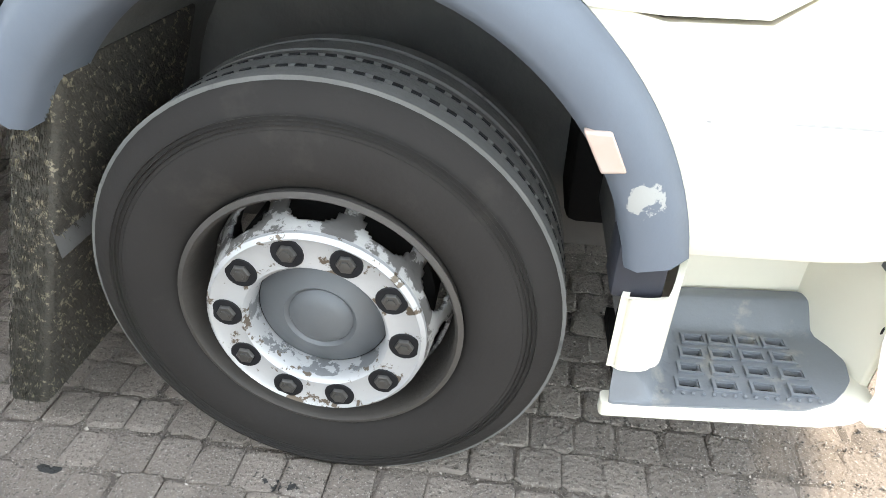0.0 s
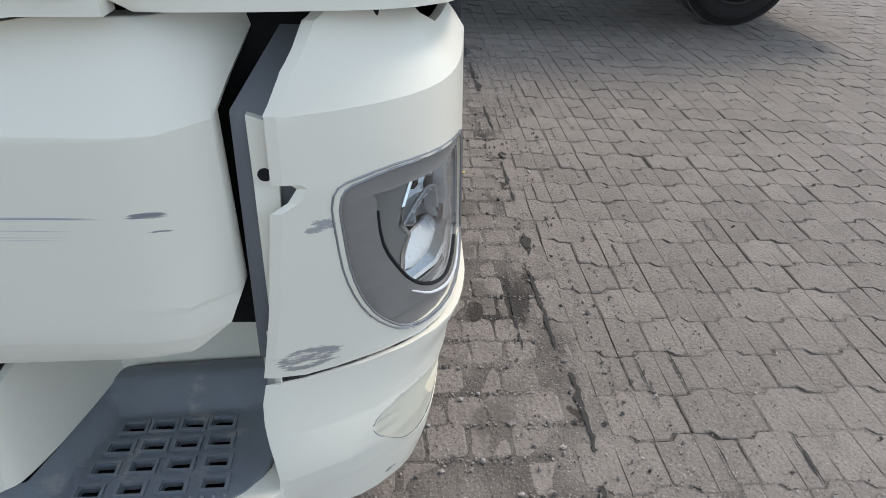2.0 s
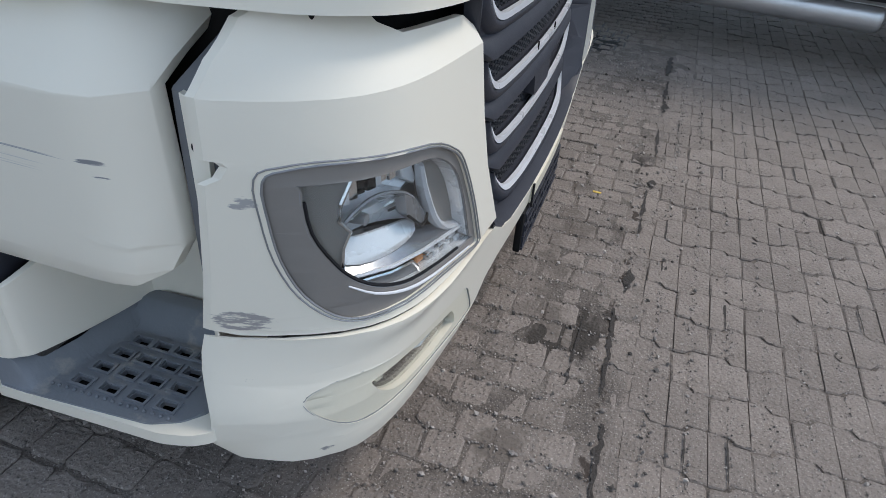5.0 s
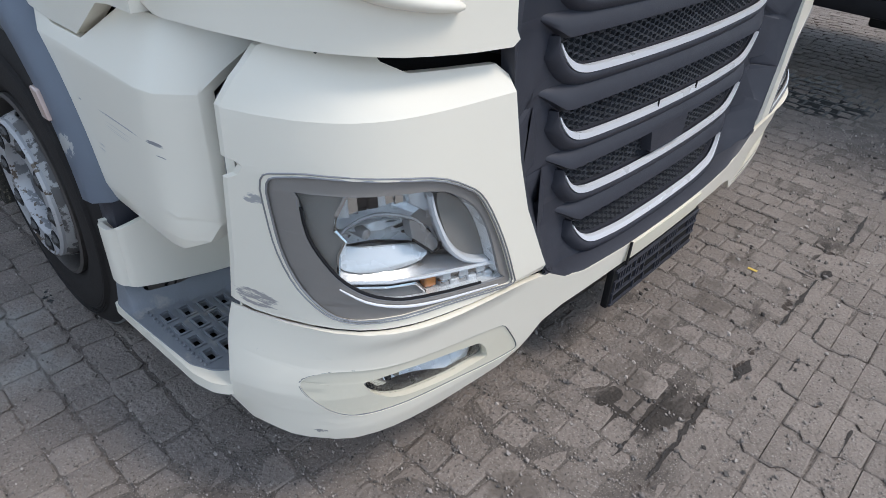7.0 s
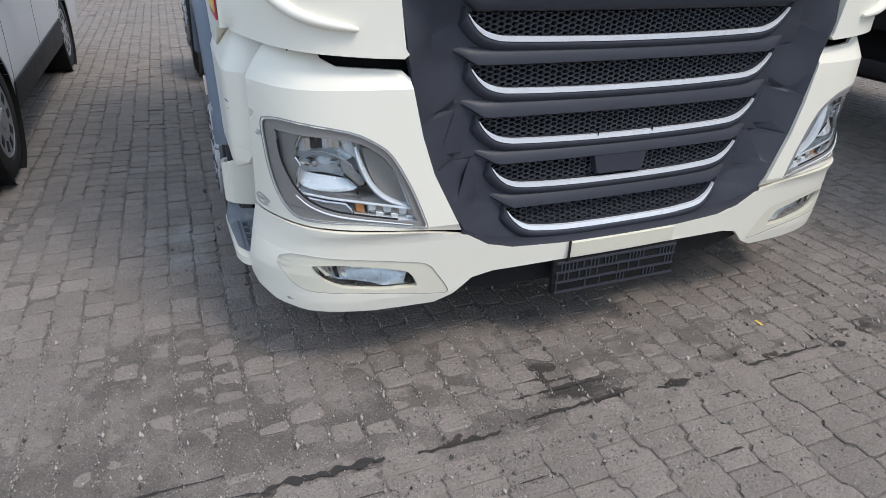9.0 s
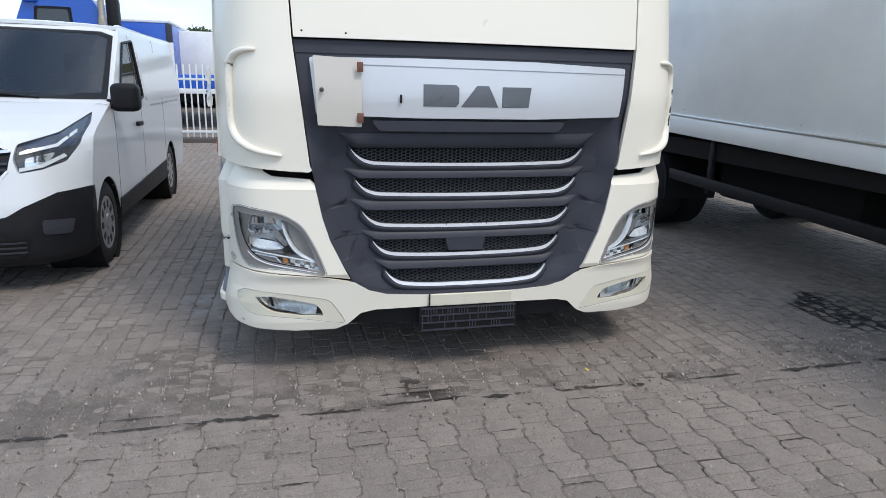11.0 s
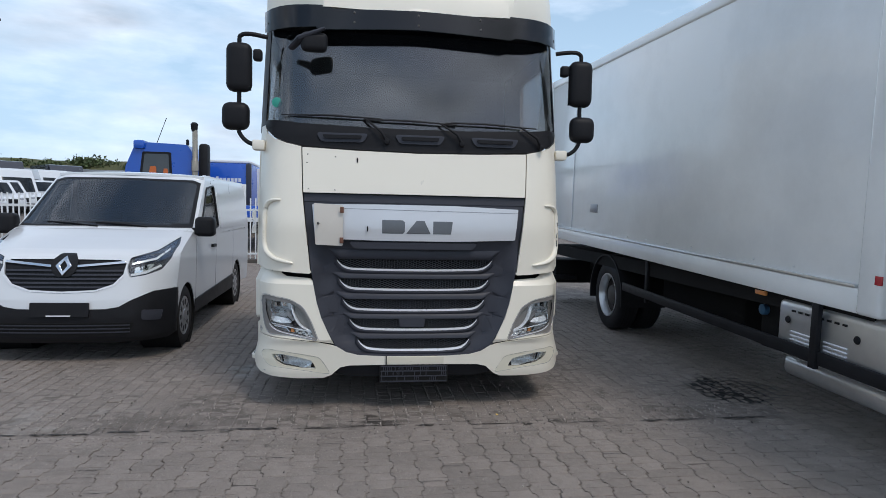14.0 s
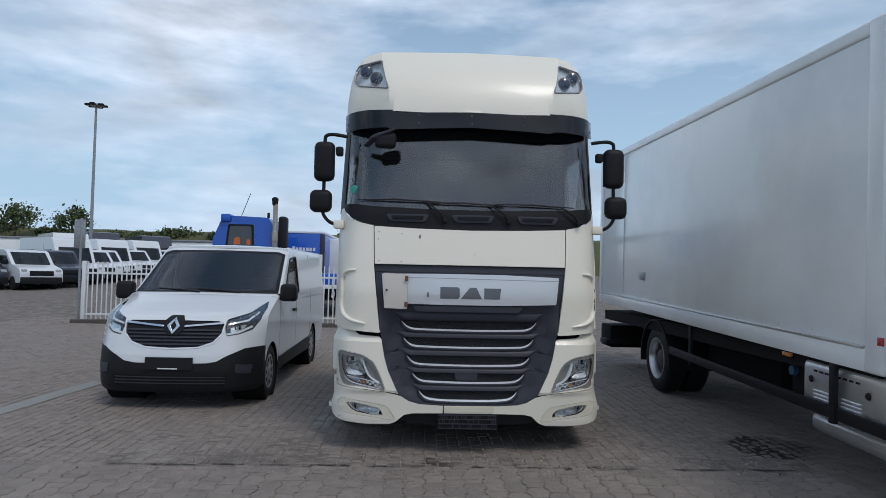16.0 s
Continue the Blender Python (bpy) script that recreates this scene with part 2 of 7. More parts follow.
PALEGLASS = material("pale_headlamp", (0.5, 0.52, 0.55), (0.2, 0.21, 0.23), 14, 0.15, coat=0.5)
FARGLASS = material("dark_van_glass", (0.02, 0.025, 0.03), (0.03, 0.035, 0.04), 3, 0.08, coat=0.6, rvar=0.03)
LAMPBLUE = material("dark_tinted_lamp", (0.03, 0.045, 0.09), (0.02, 0.03, 0.06), 6, 0.2, coat=0.6)
SLEEPER = material("dark_fence_foot", (0.10, 0.085, 0.075), (0.06, 0.052, 0.046), 5, 0.9, bump=0.3)
WELL = material("dusty_wheel_well", (0.19, 0.185, 0.18), (0.12, 0.117, 0.114), 8, 0.9, bump=0.3)
BARK = material("bark", (0.11, 0.085, 0.06), (0.07, 0.055, 0.04), 12, 0.9, bump=0.4)
LEAF = material("leaves", (0.055, 0.085, 0.028), (0.09, 0.11, 0.04), 3, 0.7, island=0.35)
GRASS = material("dry_grass_bank", (0.10, 0.095, 0.038), (0.065, 0.075, 0.028), 2.0, 0.9, bump=0.5, bscale=8)
BLOCK = material("grey_concrete_block", (0.270, 0.229, 0.200), (0.190, 0.161, 0.140), 11, 0.85, bump=0.9, bscale=75, grime=(0.195, 0.163, 0.139), gscale=1.3, gat=0.5, gwide=0.25, island=0.13, speck=0.85)
BLOCK_ONE = material("grey_concrete_block_single", (0.270, 0.229, 0.200), (0.190, 0.161, 0.140), 11, 0.85, bump=0.9, bscale=75, grime=(0.195, 0.163, 0.139), gscale=1.3, gat=0.5, gwide=0.25, randoms=0.13, speck=0.85)
SOIL = material("joint_sand", (0.20, 0.168, 0.145), (0.075, 0.064, 0.056), 9, 0.95, bump=0.9, bscale=110, grime=(0.22, 0.188, 0.165), gscale=3.2, gat=0.46, gwide=0.12, speck=0.9)
OIL = material("damp_stain", (0.024, 0.020, 0.018), (0.050, 0.041, 0.035), 40, 0.7, bump=0.6, bscale=150)
OILDARK = material("dark_oil_stain", (0.012, 0.011, 0.011), (0.022, 0.020, 0.018), 30, 0.45)
STONE = material("grit", (0.38, 0.335, 0.30), (0.15, 0.13, 0.115), 30, 0.85, island=0.85)


def stain(m, centre, reach, colour, scale, stretch=(1, 1, 1), at=0.5, wide=0.1, soft=0.5):
    """A mark of its own shape on a material: an uneven patch about centre, in world metres."""
    n, l = m.node_tree.nodes, m.node_tree.links
    b = n["Principled BSDF"]
    old = b.inputs["Base Color"].links[0].from_socket
    geo = n.new("ShaderNodeNewGeometry")
    sub = n.new("ShaderNodeVectorMath")
    sub.operation = "SUBTRACT"
    sub.inputs[1].default_value = centre
    l.new(geo.outputs["Position"], sub.inputs[0])
    div = n.new("ShaderNodeVectorMath")
    div.operation = "DIVIDE"
    div.inputs[1].default_value = reach
    l.new(sub.outputs["Vector"], div.inputs[0])
    ln = n.new("ShaderNodeVectorMath")
    ln.operation = "LENGTH"
    l.new(div.outputs["Vector"], ln.inputs[0])
    fall = n.new("ShaderNodeMapRange")
    fall.inputs["From Min"].default_value, fall.inputs["From Max"].default_value = 1.0, 1.0 - soft
    fall.inputs["To Min"].default_value, fall.inputs["To Max"].default_value = -0.5, 0.0
    l.new(ln.outputs["Value"], fall.inputs["Value"])
    mp = n.new("ShaderNodeMapping")
    mp.inputs["Scale"].default_value = stretch
    l.new(geo.outputs["Position"], mp.inputs["Vector"])
    tex = n.new("ShaderNodeTexNoise")
    tex.inputs["Scale"].default_value, tex.inputs["Detail"].default_value, tex.inputs["Roughness"].default_value = scale, 8.0, 0.65
    l.new(mp.outputs["Vector"], tex.inputs["Vector"])
    add = n.new("ShaderNodeMath")
    l.new(tex.outputs["Fac"], add.inputs[0])
    l.new(fall.outputs["Result"], add.inputs[1])
    rg = n.new("ShaderNodeMapRange")
    rg.inputs["From Min"].default_value, rg.inputs["From Max"].default_value = at, at + wide
    l.new(add.outputs["Value"], rg.inputs["Value"])
    mx = n.new("ShaderNodeMixRGB")
    mx.inputs["Color2"].default_value = (*colour, 1)
    l.new(rg.outputs["Result"], mx.inputs["Fac"])
    l.new(old, mx.inputs["Color1"])
    l.new(mx.outputs["Color"], b.inputs["Base Color"])


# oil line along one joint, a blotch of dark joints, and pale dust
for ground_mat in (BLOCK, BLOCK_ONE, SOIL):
    stain(ground_mat, (1.645, 0.2, 0), (0.085, 3.3, 0.3), (0.060, 0.046, 0.038), 16, (1.0, 0.7, 1), 0.47 if ground_mat == SOIL else 0.66, 0.03, 0.9)
    # wide uneven darker band between bumper and seam
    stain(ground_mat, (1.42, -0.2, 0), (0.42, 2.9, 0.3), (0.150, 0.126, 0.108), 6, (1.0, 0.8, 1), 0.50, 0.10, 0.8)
    stain(ground_mat, (1.3, -2.6, 0), (1.2, 1.6, 0.3), (0.30, 0.275, 0.25), 3, (1, 1, 1), 0.5, 0.2, 0.8)
    stain(ground_mat, (0.1, -1.5, 0), (0.9, 0.45, 0.3), (0.32, 0.30, 0.275), 4, (1, 1, 1), 0.42, 0.2, 0.8)
stain(SOIL, (0.92, 2.95, 0), (0.62, 0.5, 0.3), (0.018, 0.017, 0.016), 3, (1, 1, 1), 0.30, 0.1, 0.5)
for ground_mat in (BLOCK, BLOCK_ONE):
    stain(ground_mat, (0.92, 2.95, 0), (0.55, 0.42, 0.3), (0.06, 0.053, 0.046), 14, (1, 1, 1), 0.57, 0.04, 0.5)
    # small uneven dark spots beside the front tyre and behind it
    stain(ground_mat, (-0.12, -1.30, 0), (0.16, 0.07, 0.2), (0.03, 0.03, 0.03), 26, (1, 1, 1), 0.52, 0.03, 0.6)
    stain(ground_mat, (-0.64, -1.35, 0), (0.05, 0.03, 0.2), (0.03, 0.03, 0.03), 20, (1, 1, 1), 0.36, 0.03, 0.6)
stain(SOIL, (2.4, 0.0, 0), (1.6, 3.5, 0.3), (0.055, 0.046, 0.039), 2.2, (1.0, 0.5, 1), 0.56, 0.05, 0.4)
# scrapes on the cream paint: long scuffs on the flank, cracked bumper corner
GREYMARK = (0.24, 0.24, 0.25)
stain(CREAM, (0.745, -1.28, 0.886), (0.21, 0.12, 0.010), (0.36, 0.36, 0.37), 38, (0.035, 1, 7), 0.44, 0.10, 0.7)
stain(CREAM, (0.745, -1.28, 0.866), (0.22, 0.12, 0.034), (0.50, 0.50, 0.50), 34, (0.045, 1, 7), 0.50, 0.14, 0.8)
stain(CREAM, (0.885, -1.28, 0.889), (0.045, 0.12, 0.010), GREYMARK, 45, (0.12, 1, 3.5), 0.42, 0.10, 0.7)
stain(CREAM, (0.895, -1.28, 0.866), (0.030, 0.12, 0.006), GREYMARK, 45, (0.12, 1, 3.5), 0.40, 0.10, 0.7)
stain(CREAM, (0.578, -1.28, 0.882), (0.030, 0.12, 0.014), (0.30, 0.30, 0.31), 60, (0.4, 1, 1.4), 0.48, 0.10, 0.8)
stain(CREAM, (0.64, -1.28, 0.80), (0.075, 0.12, 0.06), (0.50, 0.50, 0.49), 30, (0.10, 1, 6), 0.46, 0.12, 0.9)
stain(CREAM, (1.04, -1.20, 0.61), (0.09, 0.06, 0.035), (0.36, 0.34, 0.33), 34, (0.8, 0.8, 3.5), 0.42, 0.10, 0.5)
stain(CREAM, (1.07, -1.20, 0.835), (0.06, 0.06, 0.035), (0.40, 0.39, 0.38), 20, (1, 1, 4), 0.5, 0.06, 0.7)
stain(CREAM, (1.15, -1.17, 0.30), (0.12, 0.10, 0.02), (0.30, 0.29, 0.28), 40, (1, 1, 2), 0.56, 0.05, 0.7)
stain(CREAM, (1.05, -1.2, 0.49), (0.05, 0.08, 0.02), (0.2, 0.2, 0.2), 30, (1, 1, 3), 0.55, 0.04, 0.7)
stain(ARCHGREY, (0.52, -1.30, 0.77), (0.06, 0.06, 0.07), (0.40, 0.40, 0.39), 16, (1, 1, 1), 0.47, 0.03, 0.6)
stain(RIM, (-0.012, -1.24, 0.44), (0.235, 0.06, 0.235), (0.20, 0.205, 0.215), 24, (1, 1, 1), 0.50, 0.03, 0.2)

for dull in (DARK, BLACK, VOID, MESHGREY, RUBBER):
    dull.node_tree.nodes["Principled BSDF"].inputs["Specular IOR Level"].default_value = 0.28 if dull in (DARK, MESHGREY) else 0.15


# ---- mesh helpers ----
from mathutils.geometry import tessellate_polygon


def part(name, bm, mat, parent=None, label="", angle=35, bevel=0.0, kind=""):
    me = bpy.data.meshes.new(name)
    bmesh.ops.recalc_face_normals(bm, faces=bm.faces)
    bm.to_mesh(me)
    bm.free()
    me.shade_smooth()
    me.set_sharp_from_angle(angle=radians(angle))
    me.materials.append(mat)
    ob = new(name, me)
    if parent:
        ob.parent = parent
    if label or kind:
        tagged(ob, label, kind=kind)
    if bevel:
        b = ob.modifiers.new("edge", "BEVEL")
        b.width, b.segments, b.limit_method, b.angle_limit = bevel, 2, "ANGLE", radians(50)
    return ob


def thing(name, label, category, group="", kind="", at=(0, 0, 0)):
    ob = new(name)
    ob.empty_display_size = 0.2
    ob.location = at
    return tagged(ob, label, category, group, kind)


def box(bm, x0, x1, y0, y1, z0, z1, r=0.0, seg=2, m=None):
    vs = [bm.verts.new((x, y, z)) for x in (x0, x1) for y in (y0, y1) for z in (z0, z1)]
    fs = [bm.faces.new([vs[i] for i in f]) for f in ((0, 1, 3, 2), (4, 6, 7, 5), (0, 4, 5, 1), (2, 3, 7, 6), (0, 2, 6, 4), (1, 5, 7, 3))]
    if r:
        es = list({e for f in fs for e in f.edges})
        out = bmesh.ops.bevel(bm, geom=es, offset=r, segments=seg, affect="EDGES", profile=0.5)
        vs = list({v for v in vs if v.is_valid} | set(out["verts"]))
    if m is not None:
        bmesh.ops.transform(bm, matrix=m, verts=vs)
    return bm


def B():
    return bmesh.new()


def bx(*a, **k):
    return box(B(), *a, **k)


def lathe(profile, centre=(0, 0, 0), seg=48, bm=None, axis="y", closed=False, caps=True):
    """Turns (radius, along) pairs round an axis through centre."""
    bm = bm or B()
    rings = []
    for r, a in profile:
        ring = []
        for i in range(seg):
            u = 2 * math.pi * i / seg
            p = (r * math.cos(u), a, r * math.sin(u)) if axis == "y" else (r * math.cos(u), r * math.sin(u), a) if axis == "z" else (a, r * math.cos(u), r * math.sin(u))
            ring.append(bm.verts.new((p[0] + centre[0], p[1] + centre[1], p[2] + centre[2])))
        rings.append(ring)
    pairs = list(zip(rings, rings[1:])) + ([(rings[-1], rings[0])] if closed else [])
    for a, b in pairs:
        for i in range(seg):
            bm.faces.new((a[i], a[(i + 1) % seg], b[(i + 1) % seg], b[i]))
    if caps and not closed:
        for ring in (rings[0], rings[-1]):
            try:
                bm.faces.new(ring)
            except ValueError:
                pass
    return bm


def tube(points, r, seg=8, bm=None, flat=1.0):
    bm = bm or B()
    pts = [Vector(p) for p in points]
    rings = []
    up = Vector((0.13, 0.2, 0.97)).normalized()
    for i, p in enumerate(pts):
        d = (pts[min(i + 1, len(pts) - 1)] - pts[max(i - 1, 0)]).normalized()
        a = d.cross(up).normalized()
        b = a.cross(d).normalized()
        rad = r[i] if isinstance(r, (list, tuple)) else r
        rings.append([bm.verts.new(p + rad * (math.cos(2 * math.pi * k / seg) * a + flat * math.sin(2 * math.pi * k / seg) * b)) for k in range(seg)])
    for a, b in zip(rings, rings[1:]):
        for k in range(seg):
            bm.faces.new((a[k], a[(k + 1) % seg], b[(k + 1) % seg], b[k]))
    bm.faces.new(rings[0])
    bm.faces.new(rings[-1])
    return bm


def curve(pts, n=6, closed=True):
    """A smooth line through the points."""
    out, m = [], len(pts)
    for i in range(m if closed else m - 1):
        p = [np.array(pts[(i + k) % m] if closed else pts[min(max(i + k, 0), m - 1)], float) for k in (-1, 0, 1, 2)]
        for j in range(n):
            t = j / n
            out.append(tuple(0.5 * (2 * p[1] + (p[2] - p[0]) * t + (2 * p[0] - 5 * p[1] + 4 * p[2] - p[3]) * t * t + (3 * p[1] - p[0] - 3 * p[2] + p[3]) * t ** 3)))
    if not closed:
        out.append(tuple(pts[-1]))
    return out


def rounded(pts, r, n=4):
    out, m = [], len(pts)
    for i in range(m):
        p, a, b = (np.array(pts[j % m], float) for j in (i, i - 1, i + 1))
        da, db = np.linalg.norm(a - p), np.linalg.norm(b - p)
        ra = min(r, da * 0.45, db * 0.45)
        s, e = p + (a - p) / da * ra, p + (b - p) / db * ra
        for k in range(n + 1):
            t = k / n
            out.append(tuple((1 - t) ** 2 * s + 2 * t * (1 - t) * p + t * t * e))
    return out


def patch(name, outline, fmap, mat, parent, th=0.02, holes=(), grid=0.07, label="", bevel=0.004, way=(-1, 0, 0), angle=35, creases=()):
    """A curved panel: a flat outline laid on the surface fmap, with its thickness towards way."""
    loops = [[Vector((u, v, 0)) for u, v in loop] for loop in (outline, *holes)]
    flat = [p for loop in loops for p in loop]
    bm = B()
    vs = [bm.verts.new(p) for p in flat]
    for t in tessellate_polygon(loops):
        try:
            bm.faces.new([vs[i] for i in t])
        except ValueError:
            pass
    bmesh.ops.remove_doubles(bm, verts=bm.verts, dist=1e-5)
    for ax in (0, 1):
        lo, hi = min(p[ax] for p in flat), max(p[ax] for p in flat)
        n = int((hi - lo) / grid)
        for i in range(1, n + 1):
            c = lo + (hi - lo) * i / (n + 1)
            bmesh.ops.bisect_plane(bm, geom=list(bm.verts) + list(bm.edges) + list(bm.faces), dist=1e-6, plane_co=(c, 0, 0) if ax == 0 else (0, c, 0), plane_no=(1, 0, 0) if ax == 0 else (0, 1, 0))
    for c in creases:
        bmesh.ops.bisect_plane(bm, geom=list(bm.verts) + list(bm.edges) + list(bm.faces), dist=1e-6, plane_co=(0, c, 0), plane_no=(0, 1, 0))
    bm.verts.index_update()
    front = [Vector(fmap(v.co.x, v.co.y)) for v in bm.verts]
    w = Vector(way) * th
    faces = [[v.index for v in f.verts] for f in bm.faces]
    rim = [(e.verts[0].index, e.verts[1].index) for e in bm.edges if len(e.link_faces) == 1]
    bm.free()
    bm = B()
    a = [bm.verts.new(p) for p in front]
    b = [bm.verts.new(p + w) for p in front]
    for f in faces:
        bm.faces.new([a[i] for i in f])
        bm.faces.new([b[i] for i in reversed(f)])
    for i, j in rim:
        try:
            bm.faces.new((a[i], a[j], b[j], b[i]))
        except ValueError:
            pass
    return part(name, bm, mat, parent, label, angle, bevel)


def flip(pts):
    return [(-y, z) for y, z in reversed(pts)]


def bars(parent, fmap, spots, mat, way=(-1, 0, 0)):
    """Unreadable writing as plain bars: (u0, u1, v0, v1) on the surface fmap."""
    for u0, u1, v0, v1 in spots:
        patch("print_bar", [(u0, v0), (u1, v0), (u1, v1), (u0, v1)], fmap, mat, parent, th=0.002, bevel=0, way=way, grid=0.5)


# ---- the yard: one sheet of ground, rising gently behind the fence ----
def ground_z(x, y):
    d = max(0.0, -x - 9.0)
    return 0.036 * d * d / (d + 6.0) if d > 0 else 0.0


def sheet(name, xs, ys, dz, mat):
    verts = [(x, y, ground_z(x, y) + dz) for x in xs for y in ys]
    n = len(ys)
    faces = [(i * n + j, (i + 1) * n + j, (i + 1) * n + j + 1, i * n + j + 1) for i in range(len(xs) - 1) for j in range(n - 1)]
    me = bpy.data.meshes.new(name)
    me.from_pydata(verts, [], faces)
    me.shade_smooth()
    me.materials.append(mat)
    return new(name, me)


def steps(near, far, fine, coarse):
    v = [0.0]
    while v[-1] < far:
        v.append(v[-1] + (fine if v[-1] < near else coarse * (1 + v[-1] / 60)))
    return v


pos = steps(16, 900, 1.0, 5.0)
axis = sorted({-a for a in pos} | set(pos))
ground = tagged(sheet("ground", axis, axis, -0.0115, SOIL), "sandy joints and earth under grey block paving", "ground", kind="structure")

# ---- the tractor unit: a fitted front surface, x = profile(z) - bow(y) ----
XZ = [(0.2, 1.275), (0.30, 1.300), (0.43, 1.314), (0.53, 1.326), (0.56, 1.345), (0.8, 1.335), (0.988, 1.327), (1.095, 1.258), (1.12, 1.33), (1.45, 1.34), (1.7, 1.30), (2.05, 1.235), (2.15, 1.23), (3.0, 1.01), (3.15, 1.01), (3.5, 0.9), (3.8, 0.72)]
HALF = 1.26


def profile(z):
    return float(np.interp(z, [a for a, _ in XZ], [b for _, b in XZ]))


def bow(y, z=2.0):
    """How far the front falls back towards its corners; the bumper wraps more the lower it is."""
    a = min(abs(y), HALF)
    k = 1.0 if z > 1.095 else min(1.12, max(0.86, 1.05 - 0.6 * (z - 0.59)))
    wide = 0.485 + 0.060 * max(0.0, min(1.0, (0.57 - z) / 0.17))
    return 0.065 * a * a + k * 0.30 * max(0.0, (a - 0.75) / wide) ** 6


def front(off=0.0):
    return lambda y, z: (profile(z) - bow(y, z) + off, y, z)


def side(s, off=0.0, lean=None):
    """Flank of the cab, s = -1 or 1, from (x, z)."""
    return lambda x, z: (x, s * (HALF + off + (lean(x, z) if lean else 0.0)), z)


tractor = thing("tractor_truck", "cream-white high-roof tractor truck with scuffed bumper, parked on block paving", "truck")

def shoulder(x, z):
    lip = -0.045 * max(0.0, (z - 0.985) / 0.1)
    tuck = -0.02 * max(0.0, (0.72 - z) / 0.07) ** 2 - 0.065 * max(0.0, (x - 0.875) / 0.085) ** 2
    return 0.012 + lip + tuck


ARC = (0.0, 0.55)


def arc(r, a0, a1, n=24):
    return [(ARC[0] + r * math.cos(radians(a0 + (a1 - a0) * i / n)), ARC[1] + r * math.sin(radians(a0 + (a1 - a0) * i / n))) for i in range(n + 1)]


for s in (-1, 1):
    way = (0, -s, 0)
    edge = arc(0.618, 11, 52, 12)
    # lower flank in front of the wheel, scraped along its middle
    lower = patch("flank_panel", [(0.600, 0.652), (0.80, 0.662), (0.90, 0.676), (0.945, 0.698), (0.962, 0.74), (0.958, 0.985), (0.972, 1.02), (1.000, 1.080), (1.005, 1.098), (0.80, 1.096), (0.755, 1.088), (0.635, 1.012), (0.50, 1.010), *reversed(edge)], side(s, 0, shoulder), CREAM, tractor, 0.03, grid=0.05, way=way, bevel=0.006, creases=(0.985,))
    # door and cab wall above
    window = rounded([(-0.25, 2.08), (0.62, 2.08), (0.66, 2.2), (0.50, 2.86), (-0.25, 2.86)], 0.06)
    patch("cab_side", [(-1.05, 1.0), (-0.45, 1.0), *arc(0.62, 132, 50, 16), (0.50, 1.018), (0.63, 1.019), (0.75, 1.096), (0.80, 1.104), (0.885, 1.106), (0.865, 1.3), (0.85, 1.7), (0.81, 2.05), (0.77, 2.2), (0.60, 2.95), (0.58, 3.12), (0.30, 3.55), (-1.05, 3.6)], side(s, 0, lambda x, z: -0.03 * max(0, z - 1.6) + 0.02 * (1.12 - z if z < 1.12 else 0)), CREAM, tractor, 0.035, holes=[window], grid=0.2, way=way)
    patch("side_window", window, side(s, -0.025, lambda x, z: -0.03 * max(0, z - 1.6)), SIDEGLASS, tractor, 0.006, grid=0.3, way=way, bevel=0).visible_shadow = False
    # grey fender flare round the wheel
    bm = B()
    prof = [(0.515, -0.10), (0.517, 0.028), (0.535, 0.045), (0.585, 0.042), (0.618, 0.012), (0.618, -0.06)]
    rings = []
    for a in np.linspace(10, 152, 40):
        u = radians(a)
        rings.append([bm.verts.new((ARC[0] + r * math.cos(u), s * (HALF + o), ARC[1] + r * math.sin(u))) for r, o in prof])
    for a, b in zip(rings, rings[1:]):
        for k in range(len(prof)):
            bm.faces.new((a[k], a[(k + 1) % len(prof)], b[(k + 1) % len(prof)], b[k]))
    bm.faces.new(rings[0]), bm.faces.new(rings[-1])
    arch = part("wheel_arch", bm, ARCHGREY, tractor, "scuffed blue-grey plastic wheel arch", 60)
    patch("side_marker", [(0.412, 0.872), (0.452, 0.872), (0.482, 0.812), (0.446, 0.808)], side(s, 0.052), PALELENS, arch, 0.02, way=way, label="scratched clear and red side marker lens")
    part("arch_foot", box(B(), 0.50, 0.585, -0.045, 0.045, 0.565, 0.668, 0.008, m=pose(0, s * 1.225, 0)), DARK, tractor, "torn black rubber end of the arch", bevel=0)
    # inner wheel well
    bm = B()
    rr = []
    for a in np.linspace(-5, 185, 30):
        u = radians(a)
        rr.append([bm.verts.new((0.525 * math.cos(u) - 0.0, s * yy, 0.55 + 0.53 * math.sin(u))) for yy in (1.24, 0.6)])
    for a, b in zip(rr, rr[1:]):
        bm.faces.new((a[0], a[1], b[1], b[0]))
    box(bm, -0.6, 0.6, s * 0.6 - 0.01, s * 0.6 + 0.01, 0.25, 1.1)
    part("wheel_well", bm, WELL, tractor)
    # spray mat behind the wheel
    bm = B()
    rnd = random.Random(5)
    box(bm, -0.60, -0.505, -0.24, 0.24, 0.07, 0.88, 0.012, m=pose(0, s * 1.0, 0))
    if s < 0:
        for i in range(5200):
            yy, zz = rnd.uniform(-1.238, -0.80), rnd.uniform(0.09, 0.87)
            onside = rnd.random() < 0.3
            p = Vector((rnd.uniform(-0.6, -0.52), -1.240, zz)) if onside else Vector((-0.506, yy, zz))
            q = p + Vector((rnd.uniform(0.004, 0.014), (-0.012 if onside else rnd.uniform(-0.006, 0.004)), rnd.uniform(-0.016, -0.006)))
            w = 0.0022
            a = bm.verts.new(p + Vector((0, w, w)))
            b = bm.verts.new(p - Vector((0, w, -w)))
            bm.faces.new((a, b, bm.verts.new(q)))
